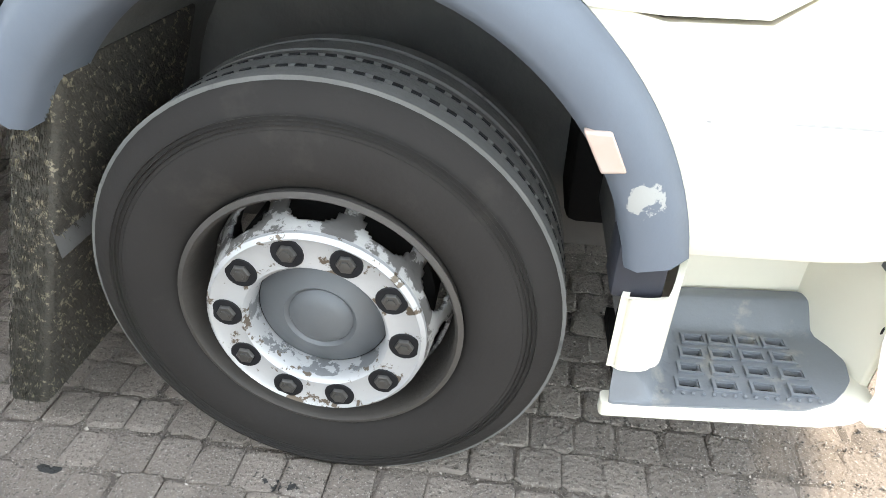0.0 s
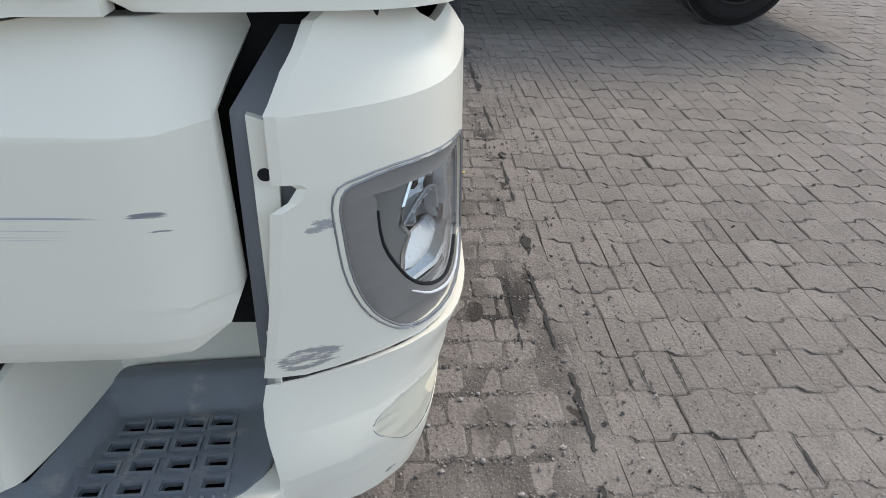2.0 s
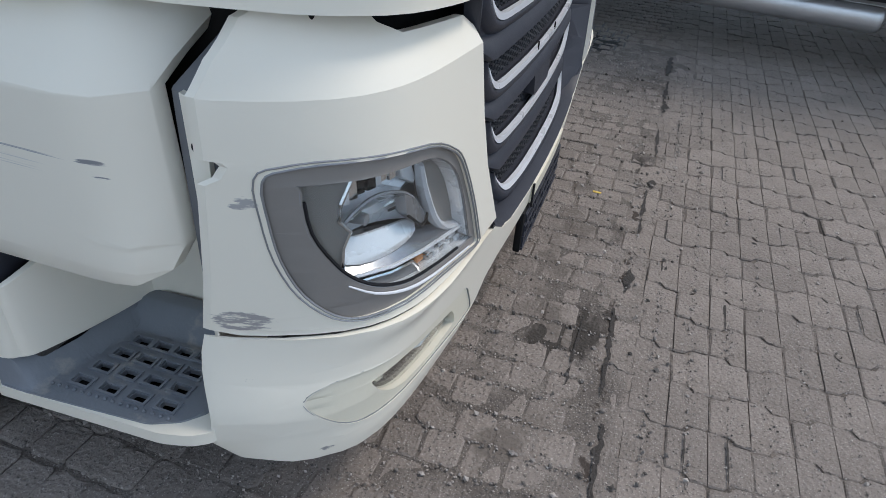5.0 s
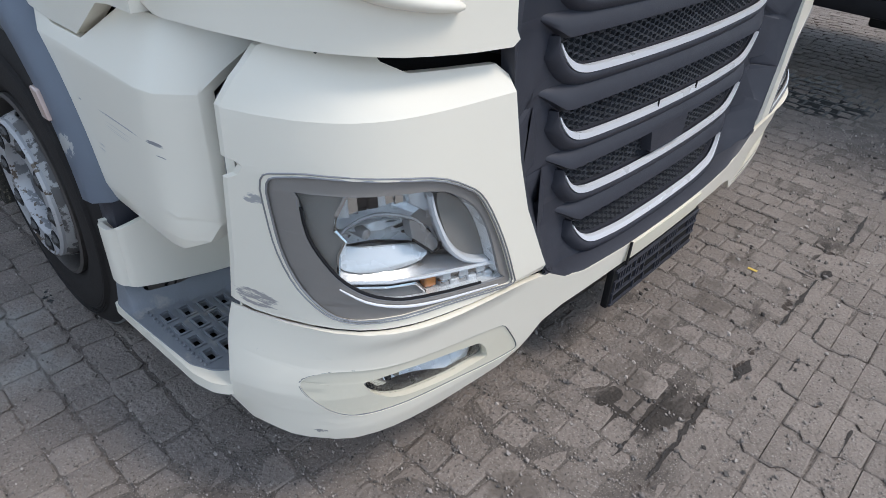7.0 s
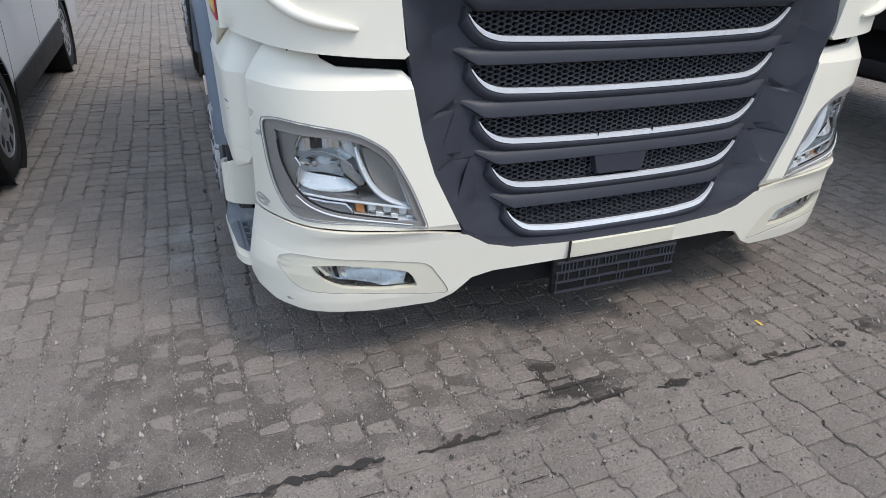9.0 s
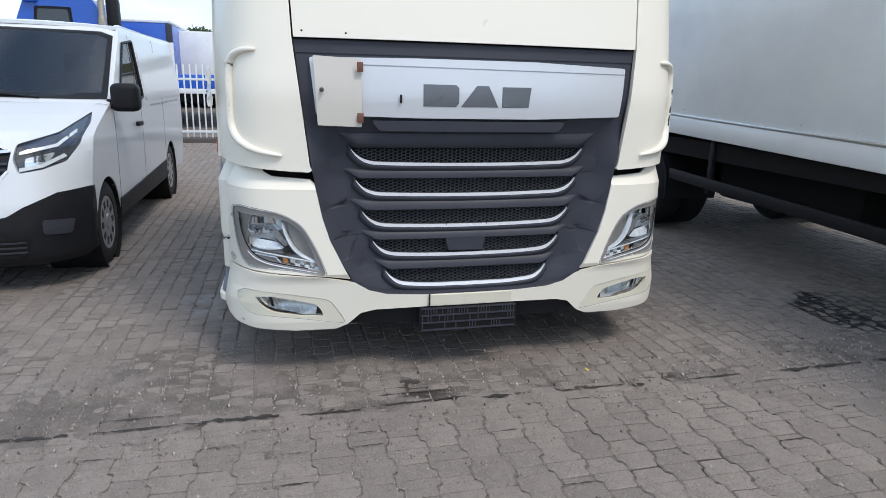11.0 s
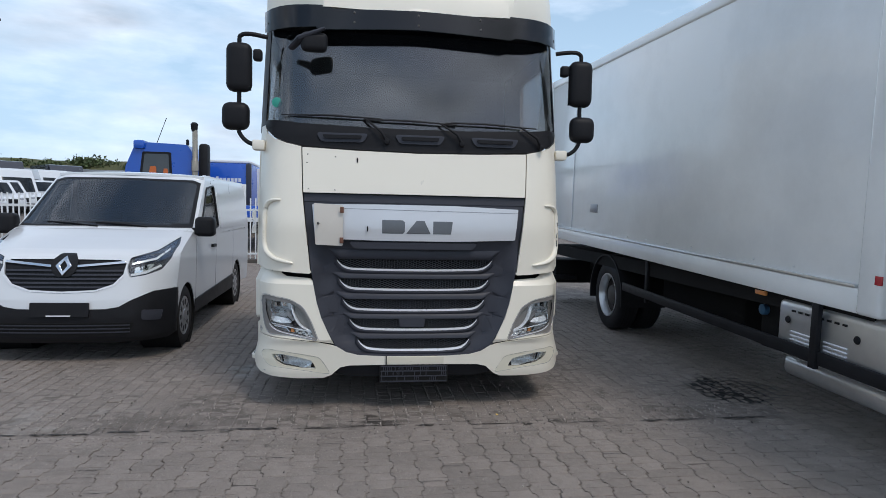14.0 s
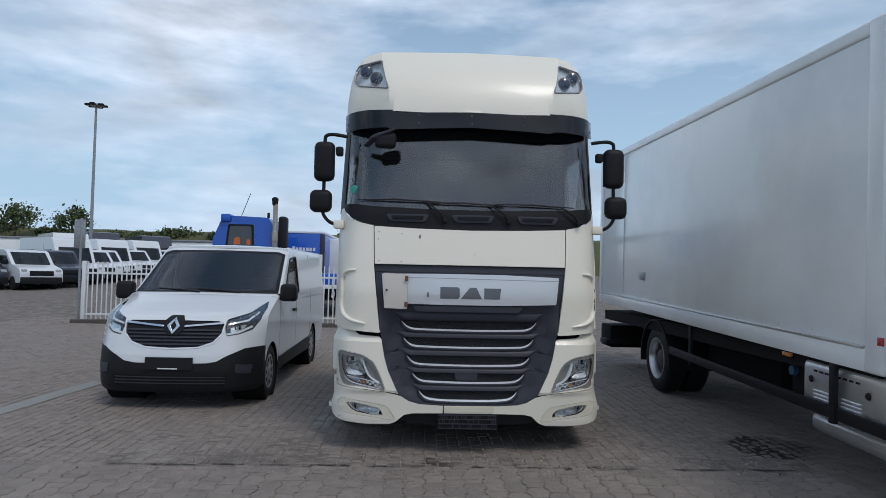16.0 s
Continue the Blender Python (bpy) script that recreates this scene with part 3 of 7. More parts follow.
    for v in bm.verts:
        v.co.x += 0.10 - 0.37 * (0.87 - v.co.z)
    part("spray_mat", bm, BRISTLE, tractor, "dirty black bristled spray suppression mat", 60)
    part("mudguard_hanger", box(B(), -0.66, -0.47, -0.05, 0.05, 0.83, 0.93, 0.012, m=pose(0, s * 1.24, 0)), ARCHGREY, tractor)

    # boarding step: one cream wall round three sides, grey tray with drain holes, cream lip; it rises a little to the front
    def rise(x):
        return 0.07 * (x - 0.75)

    def ease(v):
        v = max(0.0, min(1.0, v))
        return v * v * (3 - 2 * v)

    def ribbon(name, run, thick, label=""):
        """Upright wall along (x, out, low, high), its back face set off by thick."""
        bm, cols = B(), []
        for k, (x, o, lo, hi) in enumerate(run):
            p, q = run[max(0, k - 1)], run[min(len(run) - 1, k + 1)]
            d = Vector((q[0] - p[0], q[1] - p[1])).normalized()
            bx_, bo = x - d.y * -thick * -1, o - d.x * thick
            cols.append([bm.verts.new((a, s * b, c)) for a, b, c in ((x, o, lo), (x, o, hi), (bx_, bo, hi), (bx_, bo, lo))])
        for a, b in zip(cols, cols[1:]):
            for k in range(4):
                bm.faces.new((a[k], a[(k + 1) % 4], b[(k + 1) % 4], b[k]))
        bm.faces.new(cols[0]), bm.faces.new(cols[-1])
        return part(name, bm, CREAM, tractor if name == "step_housing" else step, label, 40, bevel=0.003)

    run = curve([(0.535, 1.262, 0.425, 0.580), (0.530, 1.286, 0.425, 0.578), (0.542, 1.294, 0.425, 0.578), (0.578, 1.292, 0.427, 0.582), (0.597, 1.270, 0.425, 0.590), (0.618, 1.20, 0.42, 0.615), (0.636, 1.10, 0.41, 0.65), (0.655, 1.035, 0.41, 0.67), (0.70, 1.006, 0.41, 0.69), (0.80, 1.003, 0.41, 0.69), (0.935, 1.003, 0.41, 0.69)], 3, closed=False)
    step = ribbon("step_housing", run, 0.014, "cream plastic wall round the boarding step")
    ribbon("step_end_wall", [(0.938, 1.003, 0.34, 0.69), (0.955, 1.08, 0.34, 0.69), (0.985, 1.17, 0.34, 0.67), (1.001, 1.215, 0.34, 0.63)], 0.014)
    part("wall_plug", lathe([(0.003, 0.004), (0.011, 0.003), (0.013, 0.0)], (0, 0, 0), 14, bm=None), BLACK, step).matrix_basis = pose(0.992, s * 1.196, 0.50, 0, 0, -32 * s) @ pose(0, 0, 0, 0, 0, 180 if s < 0 else 0)
    lip = rounded([(0.518, 1.265), (0.518, 1.302), (0.90, 1.296), (0.955, 1.284), (0.985, 1.266), (0.998, 1.245), (0.998, 1.16), (0.985, 1.05), (0.93, 1.05), (0.972, 1.17), (0.965, 1.215), (0.93, 1.25), (0.88, 1.268)], 0.012)
    patch("step_lip", lip, lambda x, y: (x, s * y, 0.362 + rise(x)), CREAM, step, 0.028, way=(0, 0, -1), grid=0.06, bevel=0.006)
    spots = [(0.788 + (i - 1.5) * (0.051 + 0.005 * j) - 0.003 * j, 1.112 + 0.043 * j) for i in range(4) for j in range(4)]
    holes = [rounded([(x - 0.0165, y - 0.0095), (x + 0.0165, y - 0.0095), (x + 0.0165, y + 0.0095), (x - 0.0165, y + 0.0095)], 0.004, 2) for x, y in spots]

    def tray_z(x, y):
        edge_x = 0.680 - 0.050 * (y - 1.1) / 0.16
        roll = ease((1.298 - y) / 0.016)
        return 0.366 + rise(x) + roll * max(0.058 * ease((1.088 - y) / 0.055), 0.078 * ease((edge_x - x) / 0.075)) + 0.012 * ease((x - 0.935) / 0.03)

    tray = patch("step_tread", rounded([(0.665, 1.012), (0.925, 1.012), (0.948, 1.05), (0.972, 1.17), (0.962, 1.222), (0.925, 1.262), (0.87, 1.286), (0.60, 1.299), (0.530, 1.299), (0.530, 1.255), (0.595, 1.25), (0.620, 1.17), (0.640, 1.05)], 0.012, 5), lambda x, y: (x, s * y, tray_z(x, y)), STEPGREY, step, 0.012, holes=holes, grid=0.016, way=(0, 0, -1), bevel=0, label="worn grey plastic step tread with drain holes")
    bm = B()
    for x, y in spots:
        for a, b, c, d in ((-0.024, -0.0155, 0.024, -0.0105), (-0.024, 0.0105, 0.024, 0.0155), (-0.024, -0.0105, -0.0185, 0.0105), (0.0185, -0.0105, 0.024, 0.0105)):
            box(bm, x + a, x + c, s * (y + b), s * (y + d), 0.364 + rise(x), 0.3712 + rise(x))
    for i in range(16):
        bmesh.ops.create_icosphere(bm, subdivisions=1, radius=0.004, matrix=pose(0.63 + 0.018 * i, s * 1.266, 0.369 + rise(0.63 + 0.018 * i)))
    part("tread_ribs", bm, STEPGREY, tray)
    # black box added under the tread so that its drain holes look shaded
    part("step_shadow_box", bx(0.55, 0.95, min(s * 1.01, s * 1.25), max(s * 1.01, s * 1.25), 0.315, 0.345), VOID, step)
    # grey column between flank and bumper corner
    column = patch("corner_column", [(0.966, 0.60), (1.03, 0.585), (1.045, 0.97), (1.10, 1.06), (1.12, 1.10), (1.050, 1.10), (0.972, 0.985)], side(s, -0.072, lambda x, z: -0.09 * max(0, (z - 0.98) / 0.1)), GAPGREY, tractor, 0.05, way=way, grid=0.04, bevel=0.006, label="dusty grey plastic column")
    patch("panel_flange", [(0.990, 0.60), (1.012, 0.60), (1.024, 0.90), (1.024, 0.975), (0.992, 0.985), (0.992, 0.90)], side(s, -0.062), CREAM, column, 0.012, way=way, grid=0.05, bevel=0.004)
    for x, z in ((1.001, 0.642), (1.004, 0.908)):
        part("bolt_hole", lathe([(0.009, -0.012 * s), (0.009, 0.001 * s), (0.007, 0.002 * s), (0.001, 0.001 * s)], (x + 0.003, s * (HALF - 0.062), z), 14), BLACK, column)
    # black sheet added behind the corner gap to stand for its shade
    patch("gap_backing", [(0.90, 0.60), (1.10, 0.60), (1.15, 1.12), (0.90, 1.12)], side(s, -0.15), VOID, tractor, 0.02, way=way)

    # headlamp corner of the bumper
    f = (lambda p: p) if s < 0 else flip
    bez = [(-1.187, 0.87), (-1.185, 0.808), (-1.178, 0.731), (-1.163, 0.663), (-1.138, 0.617), (-1.11, 0.602), (-1.069, 0.600), (-0.938, 0.593), (-0.80, 0.569), (-0.752, 0.563), (-0.760, 0.60), (-0.797, 0.693), (-0.85, 0.79), (-0.896, 0.832), (-0.976, 0.870), (-1.122, 0.893), (-1.172, 0.888)]
    lens = [(-1.158, 0.850), (-1.153, 0.775), (-1.134, 0.716), (-1.114, 0.680), (-1.083, 0.652), (-1.039, 0.632), (-0.981, 0.618), (-0.778, 0.580), (-0.784, 0.60), (-0.814, 0.693), (-0.849, 0.763), (-0.896, 0.810), (-0.97, 0.845), (-1.145, 0.861)]
    bez, lens = curve(bez, 3), curve(lens, 3)
    corner = [(-1.215, 0.990), (-1.2165, 0.902), (-1.208, 0.899), (-1.205, 0.892), (-1.209, 0.874), (-1.2165, 0.862), (-1.217, 0.70), (-1.219, 0.585), (-1.205, 0.578), (-1.15, 0.582), (-1.049, 0.578), (-0.908, 0.566), (-0.739, 0.549), (-0.625, 0.533), (-0.655, 0.590), (-0.722, 0.731), (-0.758, 0.85), (-0.786, 0.991), (-0.790, 1.015), (-0.81, 1.034), (-0.99, 1.046), (-1.028, 1.066), (-1.05, 1.11), (-1.12, 1.118), (-1.165, 1.085), (-1.195, 1.035)]
    under = lambda y, z: (profile(min(z, 1.094)) - bow(y, min(z, 1.094)) - 0.7 * max(0.0, z - 1.094), y, z)
    panel = patch("headlamp_panel", f(corner), under, CREAM, tractor, 0.014, holes=[f(bez)], grid=0.03, bevel=0, angle=13, creases=(0.988,), label="cream headlamp corner panel with cracked edge")
    surround = patch("lamp_surround", f(bez), front(-0.008), BEZEL, panel, 0.03, holes=[f(lens)], grid=0.04, bevel=0.004, label="matt grey headlamp surround")
    cy0, cz0 = sum(p[0] for p in f(bez)) / len(bez), sum(p[1] for p in f(bez)) / len(bez)
    bm = tube([front(-0.001)(y, z) for y, z in f(bez) + f(bez)[:1]], 0.0021, 6)
    part("chrome_bead", bm, LAMPGREY, surround)
    part("outer_bead", tube([front(0.001)(cy0 + (y - cy0) * 1.03, cz0 + (z - cz0) * 1.035) for y, z in f(bez) + f(bez)[:1]], 0.0016, 6), LAMPGREY, surround)
    part("lamp_seal", tube([front(-0.012)(y, z) for y, z in f(lens) + f(lens)[:1]], 0.0022, 6), LAMPGREY, surround)
    foot = [(y + 0.003, z + 0.003) for y, z in lens if z < 0.846 and (y < -1.05 or z < 0.640) and y < -0.79 and not (y > -0.86 and z > 0.603)]
    part("lamp_gasket", tube([front(-0.012)(y, z) for y, z in f(foot)], 0.0032, 6), BLACK, surround)
    # lamp: housing, fluted upper reflector, lower bowl, indicator strip, clear cover
    bm = B()
    cy, cz = sum(p[0] for p in f(lens)) / len(lens), sum(p[1] for p in f(lens)) / len(lens)
    walls = [[bm.verts.new((front(-off)(y, z)[0], cy + (y - cy) * k, cz + (z - cz) * k)) for y, z in f(lens)] for off, k in ((0.012, 1.0), (0.05, 0.98), (0.085, 0.93), (0.108, 0.85))]
    for a, b in zip(walls, walls[1:]):
        for i in range(len(a)):
            bm.faces.new((a[i], a[(i + 1) % len(a)], b[(i + 1) % len(a)], b[i]))
    bm.faces.new(walls[-1])
    lamp = part("lamp_housing", bm, LAMPSILVER, panel, "silvered headlamp inside", 50)

    def bowl(name, y, z, ry, rz, deep, mat, off=0.035, flute=0.0, lo=0, hi=360, n=28, angle=35):
        """Hollow reflector with optional flutes, between two turns of its rim."""
        bm = B()
        rings = []
        us = [radians(lo + (hi - lo) * i / n) for i in range(n + 1)]
        for k in range(1, 9):
            t = k / 8
            r = math.sqrt(t)
            rings.append([bm.verts.new((profile(z) - bow(y + r * ry * math.cos(u), z) - off - deep * (1 - t) - flute * r * (j % 2), y + r * ry * math.cos(u), z + r * rz * math.sin(u))) for j, u in enumerate(us)])
        for a, b in zip(rings, rings[1:]):
            for i in range(n):
                bm.faces.new((a[i], a[i + 1], b[i + 1], b[i]))
        bm.faces.new(rings[0])
        return part(name, bm, mat, lamp, "", angle)

    bowl("dip_reflector", s * 1.030, 0.812, 0.098, 0.050, 0.045, LAMPSILVER, 0.055, 0.004, 0, 360, 24, 20)
    # bright and dark steps: the reflector's contrast is painted by material
    for k in range(7):
        ya = -1.098 + 0.0155 * k
        top_z, low_z = 0.846 - 0.008 * abs(k - 3) / 3, 0.800 + 0.004 * min(k, 3)
        patch("reflector_step", f([(ya, top_z), (ya + 0.0135, top_z), (ya + 0.0150, low_z), (ya - 0.001, low_z)]), front(-0.050 - 0.003 * (k % 3)), (LAMPSILVER, LAMPDARK, MIRROR)[(k * 2 + k // 3) % 3], lamp, 0.012, grid=0.03, bevel=0.001)
    patch("dip_panel", f([(-0.988, 0.846), (-0.958, 0.838), (-0.934, 0.786), (-0.944, 0.780), (-0.978, 0.806)]), front(-0.047), LAMPSILVER, lamp, 0.012, grid=0.03, bevel=0.002)
    # lower bowl: fluted hollow half dome with a polished floor
    bm, rings, m = B(), [], 40
    for k in range(10):
        t = k / 9
        row = []
        for j in range(m + 1):
            u = radians(-8 + 196 * j / m)
            y, z = 1.022 + 0.098 * t * math.cos(u), 0.724 + 0.066 * t * math.sin(u)
            z += 0.16 * (y - 1.022)
            flute = 0.0045 * abs(math.sin(math.pi * (y - 0.92) / 0.028)) * t
            row.append(bm.verts.new((profile(z) - bow(y, z) - 0.036 - 0.055 * (1 - t * t) ** 0.5 - flute, s * y, z)))
        rings.append(row)
    for ra, rb in zip(rings, rings[1:]):
        for j in range(m):
            bm.faces.new((ra[j], ra[j + 1], rb[j + 1], rb[j]))
    reflector = part("main_reflector", bm, LAMPSILVER, lamp, "fluted hollow headlamp reflector", 25)
    # flutes alternate mirror and dark, painting in the bowl's reflections
    for k in range(6):
        bm, u0 = B(), radians(22 + 25 * k)
        grid_v = [[bm.verts.new((profile(0.75) - bow(1.022 + 0.098 * t * math.cos(u), 0.75) - 0.030 - 0.055 * (1 - t * t) ** 0.5, s * (1.022 + 0.098 * t * math.cos(u)), 0.724 + 0.066 * t * math.sin(u) + 0.016 * t * math.cos(u))) for t in (0.55, 0.72, 0.86, 0.97)] for u in (u0, u0 + 0.09, u0 + 0.18)]
        for ra, rb in zip(grid_v, grid_v[1:]):
            for j in range(3):
                bm.faces.new((ra[j], ra[j + 1], rb[j + 1], rb[j]))
        part("flute", bm, LAMPDARK if k % 2 else MIRROR, reflector)
    patch("reflector_floor", f(curve([(-1.112, 0.735), (-1.060, 0.728), (-1.010, 0.722), (-0.945, 0.708), (-0.960, 0.685), (-1.030, 0.682), (-1.098, 0.694)], 3)), lambda y, z: front(-0.040 - 0.6 * max(0.0, z - 0.69))(y, z), LAMPSILVER, lamp, 0.006, grid=0.02, bevel=0)
    part("bulb_cap", lathe([(0.004, 0.030), (0.010, 0.027), (0.012, 0.0), (0.012, -0.03)], (profile(0.8) - bow(1.03) - 0.085, s * 1.060, 0.764), 14, axis="x"), LAMPGREY, lamp)
    # matt wall on the outer side, hood over the lower bowl, ribbed wedge beside it
    patch("lamp_mask", f([(-1.162, 0.850), (-1.156, 0.775), (-1.138, 0.716), (-1.120, 0.683), (-1.112, 0.676), (-1.110, 0.735), (-1.100, 0.762), (-1.113, 0.785), (-1.110, 0.815), (-1.094, 0.856), (-1.145, 0.864)]), front(-0.032), BEZEL, lamp, 0.012, grid=0.03, bevel=0.002, label="matt grey inner wall of the lamp")
    part("mask_edge", tube([front(-0.030)(y, z) for y, z in f([(-1.112, 0.680), (-1.110, 0.735), (-1.100, 0.762), (-1.113, 0.785), (-1.110, 0.815), (-1.096, 0.852)])], 0.004, 6), CHROME, lamp)
    hood_line = curve([(-1.108, 0.752), (-1.098, 0.780), (-1.068, 0.803), (-1.034, 0.804), (-0.990, 0.786), (-0.958, 0.760)], 4, closed=False)
    part("lamp_brow", tube([front(-0.038)(y, z) for y, z in f(hood_line)], 0.0032, 6), LAMPGREY, lamp)
    patch("lamp_wedge", f(rounded([(-0.992, 0.784), (-0.962, 0.764), (-0.930, 0.722), (-0.926, 0.704), (-0.940, 0.698), (-0.985, 0.742)], 0.008)), front(-0.034), LAMPGREY, lamp, 0.02, grid=0.02, bevel=0.004, label="grey wedge beside the reflector")
    part("wedge_edge", tube([front(-0.032)(y, z) for y, z in f([(-0.985, 0.740), (-0.942, 0.698), (-0.926, 0.702), (-0.922, 0.716)])], 0.0028, 6), BLACK, lamp)
    # polished shelf sloping up to the back, dark edge under the wedge
    bm = B()
    cols = [[bm.verts.new((front(o)(y, z)[0], y, z + dz)) for o, dz in ((-0.024, 0.0), (-0.055, 0.022), (-0.10, 0.052))] for y, z in f([(-1.114, 0.680), (-1.035, 0.670), (-0.957, 0.657), (-0.865, 0.638), (-0.780, 0.620)])]
    for a, b in zip(cols, cols[1:]):
        for k in range(2):
            bm.faces.new((a[k], a[k + 1], b[k + 1], b[k]))
    part("lamp_shelf", bm, LAMPSATIN, lamp, "", 60)
    part("shelf_edge", tube([front(-0.024)(y, z) for y, z in f([(-1.114, 0.676), (-1.035, 0.667), (-0.957, 0.654), (-0.865, 0.635), (-0.780, 0.617)])], 0.0042, 6), TRIM_SILVER, lamp)
    # matt side panel with its pale curved frame
    patch("side_reflector", f(curve([(-0.926, 0.815), (-0.872, 0.786), (-0.835, 0.735), (-0.806, 0.680), (-0.792, 0.628), (-0.838, 0.645), (-0.880, 0.682), (-0.908, 0.735)], 3)), front(-0.040), BEZEL, lamp, 0.02, grid=0.04, bevel=0.002)
    divider = curve([(-0.948, 0.822), (-0.936, 0.769), (-0.906, 0.702), (-0.862, 0.656), (-0.800, 0.626)], 4, closed=False)
    part("lamp_divider", tube([front(-0.034)(y, z) for y, z in f(divider)], [0.011 + 0.006 * math.sin(math.pi * i / (len(divider) - 1)) for i in range(len(divider))], 8, flat=0.5), TRIM_SILVER, lamp)
    # low grey lens, amber indicator and its clear facets
    patch("position_lens", f(rounded([(-1.108, 0.666), (-0.985, 0.648), (-0.966, 0.622), (-0.972, 0.606), (-1.035, 0.628), (-1.080, 0.648)], 0.006)), front(-0.028), LAMPGREY, lamp, 0.02, grid=0.04)
    part("position_edge", tube([front(-0.026)(y, z) for y, z in f([(-1.105, 0.664), (-1.04, 0.656), (-0.985, 0.648), (-0.966, 0.625), (-0.962, 0.606)])], 0.0035, 6), CHROME, lamp)
    patch("indicator", f([(-0.955, 0.648), (-0.928, 0.643), (-0.926, 0.612), (-0.953, 0.617)]), front(-0.036), AMBER, lamp, 0.02, label="amber indicator window")
    for k in range(6):
        for r in (0, 1):
            y0 = 0.918 - 0.0235 * k
            zt = 0.6415 - 0.0048 * k - 0.021 * r
            patch("indicator_facet", f([(-y0, zt), (-y0 + 0.0230, zt - 0.0046), (-y0 + 0.0230, zt - 0.0240), (-y0, zt - 0.0195)]), front(-0.030 - 0.003 * ((k + r) % 2)), LAMPSATIN if (k + r) % 2 else LAMPSILVER, lamp, 0.02, grid=0.02, bevel=0.003)
    low = curve([(-1.122, 0.672), (-1.088, 0.643), (-1.039, 0.623), (-0.981, 0.609), (-0.88, 0.590), (-0.79, 0.573)], 3, closed=False)
    part("lower_bead", tube([front(-0.004)(y, z) for y, z in f(low)], [0.0015 + 0.0016 * math.sin(math.pi * i / (len(low) - 1)) for i in range(len(low))], 8), TRIM_SILVER, surround)
    patch("lamp_cover", f(lens), front(-0.014), CLEAR, panel, 0.004, grid=0.05, bevel=0).visible_shadow = False

# bumper skirt, full width, with fog lamp pockets and a centre cover
fog = curve([(-1.186, 0.43), (-1.165, 0.462), (-1.11, 0.476), (-0.95, 0.460), (-0.80, 0.436), (-0.735, 0.42), (-0.70, 0.38), (-0.655, 0.303), (-0.70, 0.295), (-0.86, 0.318), (-1.03, 0.336), (-1.12, 0.348), (-1.165, 0.385)], 4)
foglens = rounded([(-1.098, 0.440), (-1.013, 0.444), (-0.90, 0.424), (-0.80, 0.400), (-0.775, 0.37), (-0.76, 0.333), (-0.87, 0.334), (-1.0, 0.355), (-1.04, 0.372), (-1.075, 0.40)], 0.012)
left = [(-1.221, 0.573), (-1.240, 0.48), (-1.257, 0.40), (-1.257, 0.34), (-1.242, 0.305), (-1.20, 0.280), (-1.11, 0.265), (-0.90, 0.252), (-0.70, 0.258), (-0.64, 0.285), (-0.575, 0.345), (-0.50, 0.362)]
top = [(-0.25, 0.437), (-0.44, 0.447), (-0.53, 0.470), (-0.605, 0.516), (-0.739, 0.543), (-0.908, 0.560), (-1.049, 0.572), (-1.15, 0.576), (-1.205, 0.572)]
bumper = patch("bumper", left + [(-0.26, 0.368), (0.26, 0.368)] + [(-y, z) for y, z in reversed(left)] + [(-y, z) for y, z in reversed(top)] + [(0.0, 0.436)] + top, front(0.012), CREAM, tractor, 0.016, holes=[fog, flip(fog)], grid=0.04, bevel=0.006, label="cream bumper with scrapes and a cracked corner")
patch("tow_cover", rounded([(-0.219, 0.374), (0.230, 0.374), (0.230, 0.432), (-0.219, 0.432)], 0.004), front(0.018), CREAM_OLD, bumper, 0.02, grid=0.1)
for s in (-1, 1):
    f = (lambda p: p) if s < 0 else flip
    pocket = patch("fog_pocket", f(fog), front(0.009), CREAM_OLD, bumper, 0.022, holes=[f(foglens)], grid=0.04, bevel=0.007, label="yellowed cream fog lamp surround")
    part("fog_gap", tube([front(0.0085)(y, z) for y, z in f(fog) + f(fog)[:1]], 0.0022, 6), GAPGREY, pocket)
    patch("fog_reflector", f(foglens), lambda y, z: front(-0.022 - 0.055 * max(0, 1 - ((abs(y) - 0.94) / 0.15) ** 2 - ((z - 0.39) / 0.065) ** 2))(y, z), LAMPSILVER, pocket, 0.01, grid=0.014, bevel=0)
    for k in range(4):
        ya = -1.075 + 0.022 * k
        patch("fog_facet", f([(ya, 0.432 - 0.002 * k), (ya + 0.016, 0.432 - 0.002 * k), (ya + 0.026, 0.372), (ya + 0.012, 0.380)]), front(-0.024 - 0.004 * k), CHROME if k % 2 else BLACK, pocket, 0.006, bevel=0.001)
    patch("fog_bowl_edge", f([(-0.79, 0.385), (-0.775, 0.37), (-0.765, 0.338), (-0.80, 0.338)]), front(-0.014), BLACK, pocket, 0.006, bevel=0.001)
    patch("fog_lens", f(foglens), front(-0.006), CLEAR, pocket, 0.004, grid=0.05, bevel=0).visible_shadow = False
    patch("fog_shade", f([(-1.085, 0.432), (-1.05, 0.436), (-1.03, 0.39), (-1.05, 0.39)]), front(-0.016), CHROME, pocket, 0.008, bevel=0.002)
patch("air_dam", [(-0.66, 0.30), (-0.50, 0.262), (0.50, 0.262), (0.66, 0.30), (0.52, 0.40), (-0.52, 0.40)], front(-0.03), BLACK, tractor, 0.03, grid=0.1)

# empty plate holder
plate = part("plate_holder", bx(1.300, 1.322, -0.272, 0.266, 0.228, 0.366, r=0.006), VOID, tractor, "empty black number plate holder")
bm = B()
for z in (0.238, 0.278, 0.318, 0.356):
    box(bm, 1.321, 1.328, -0.262, 0.256, z - 0.004, z + 0.004)
rnd = random.Random(3)
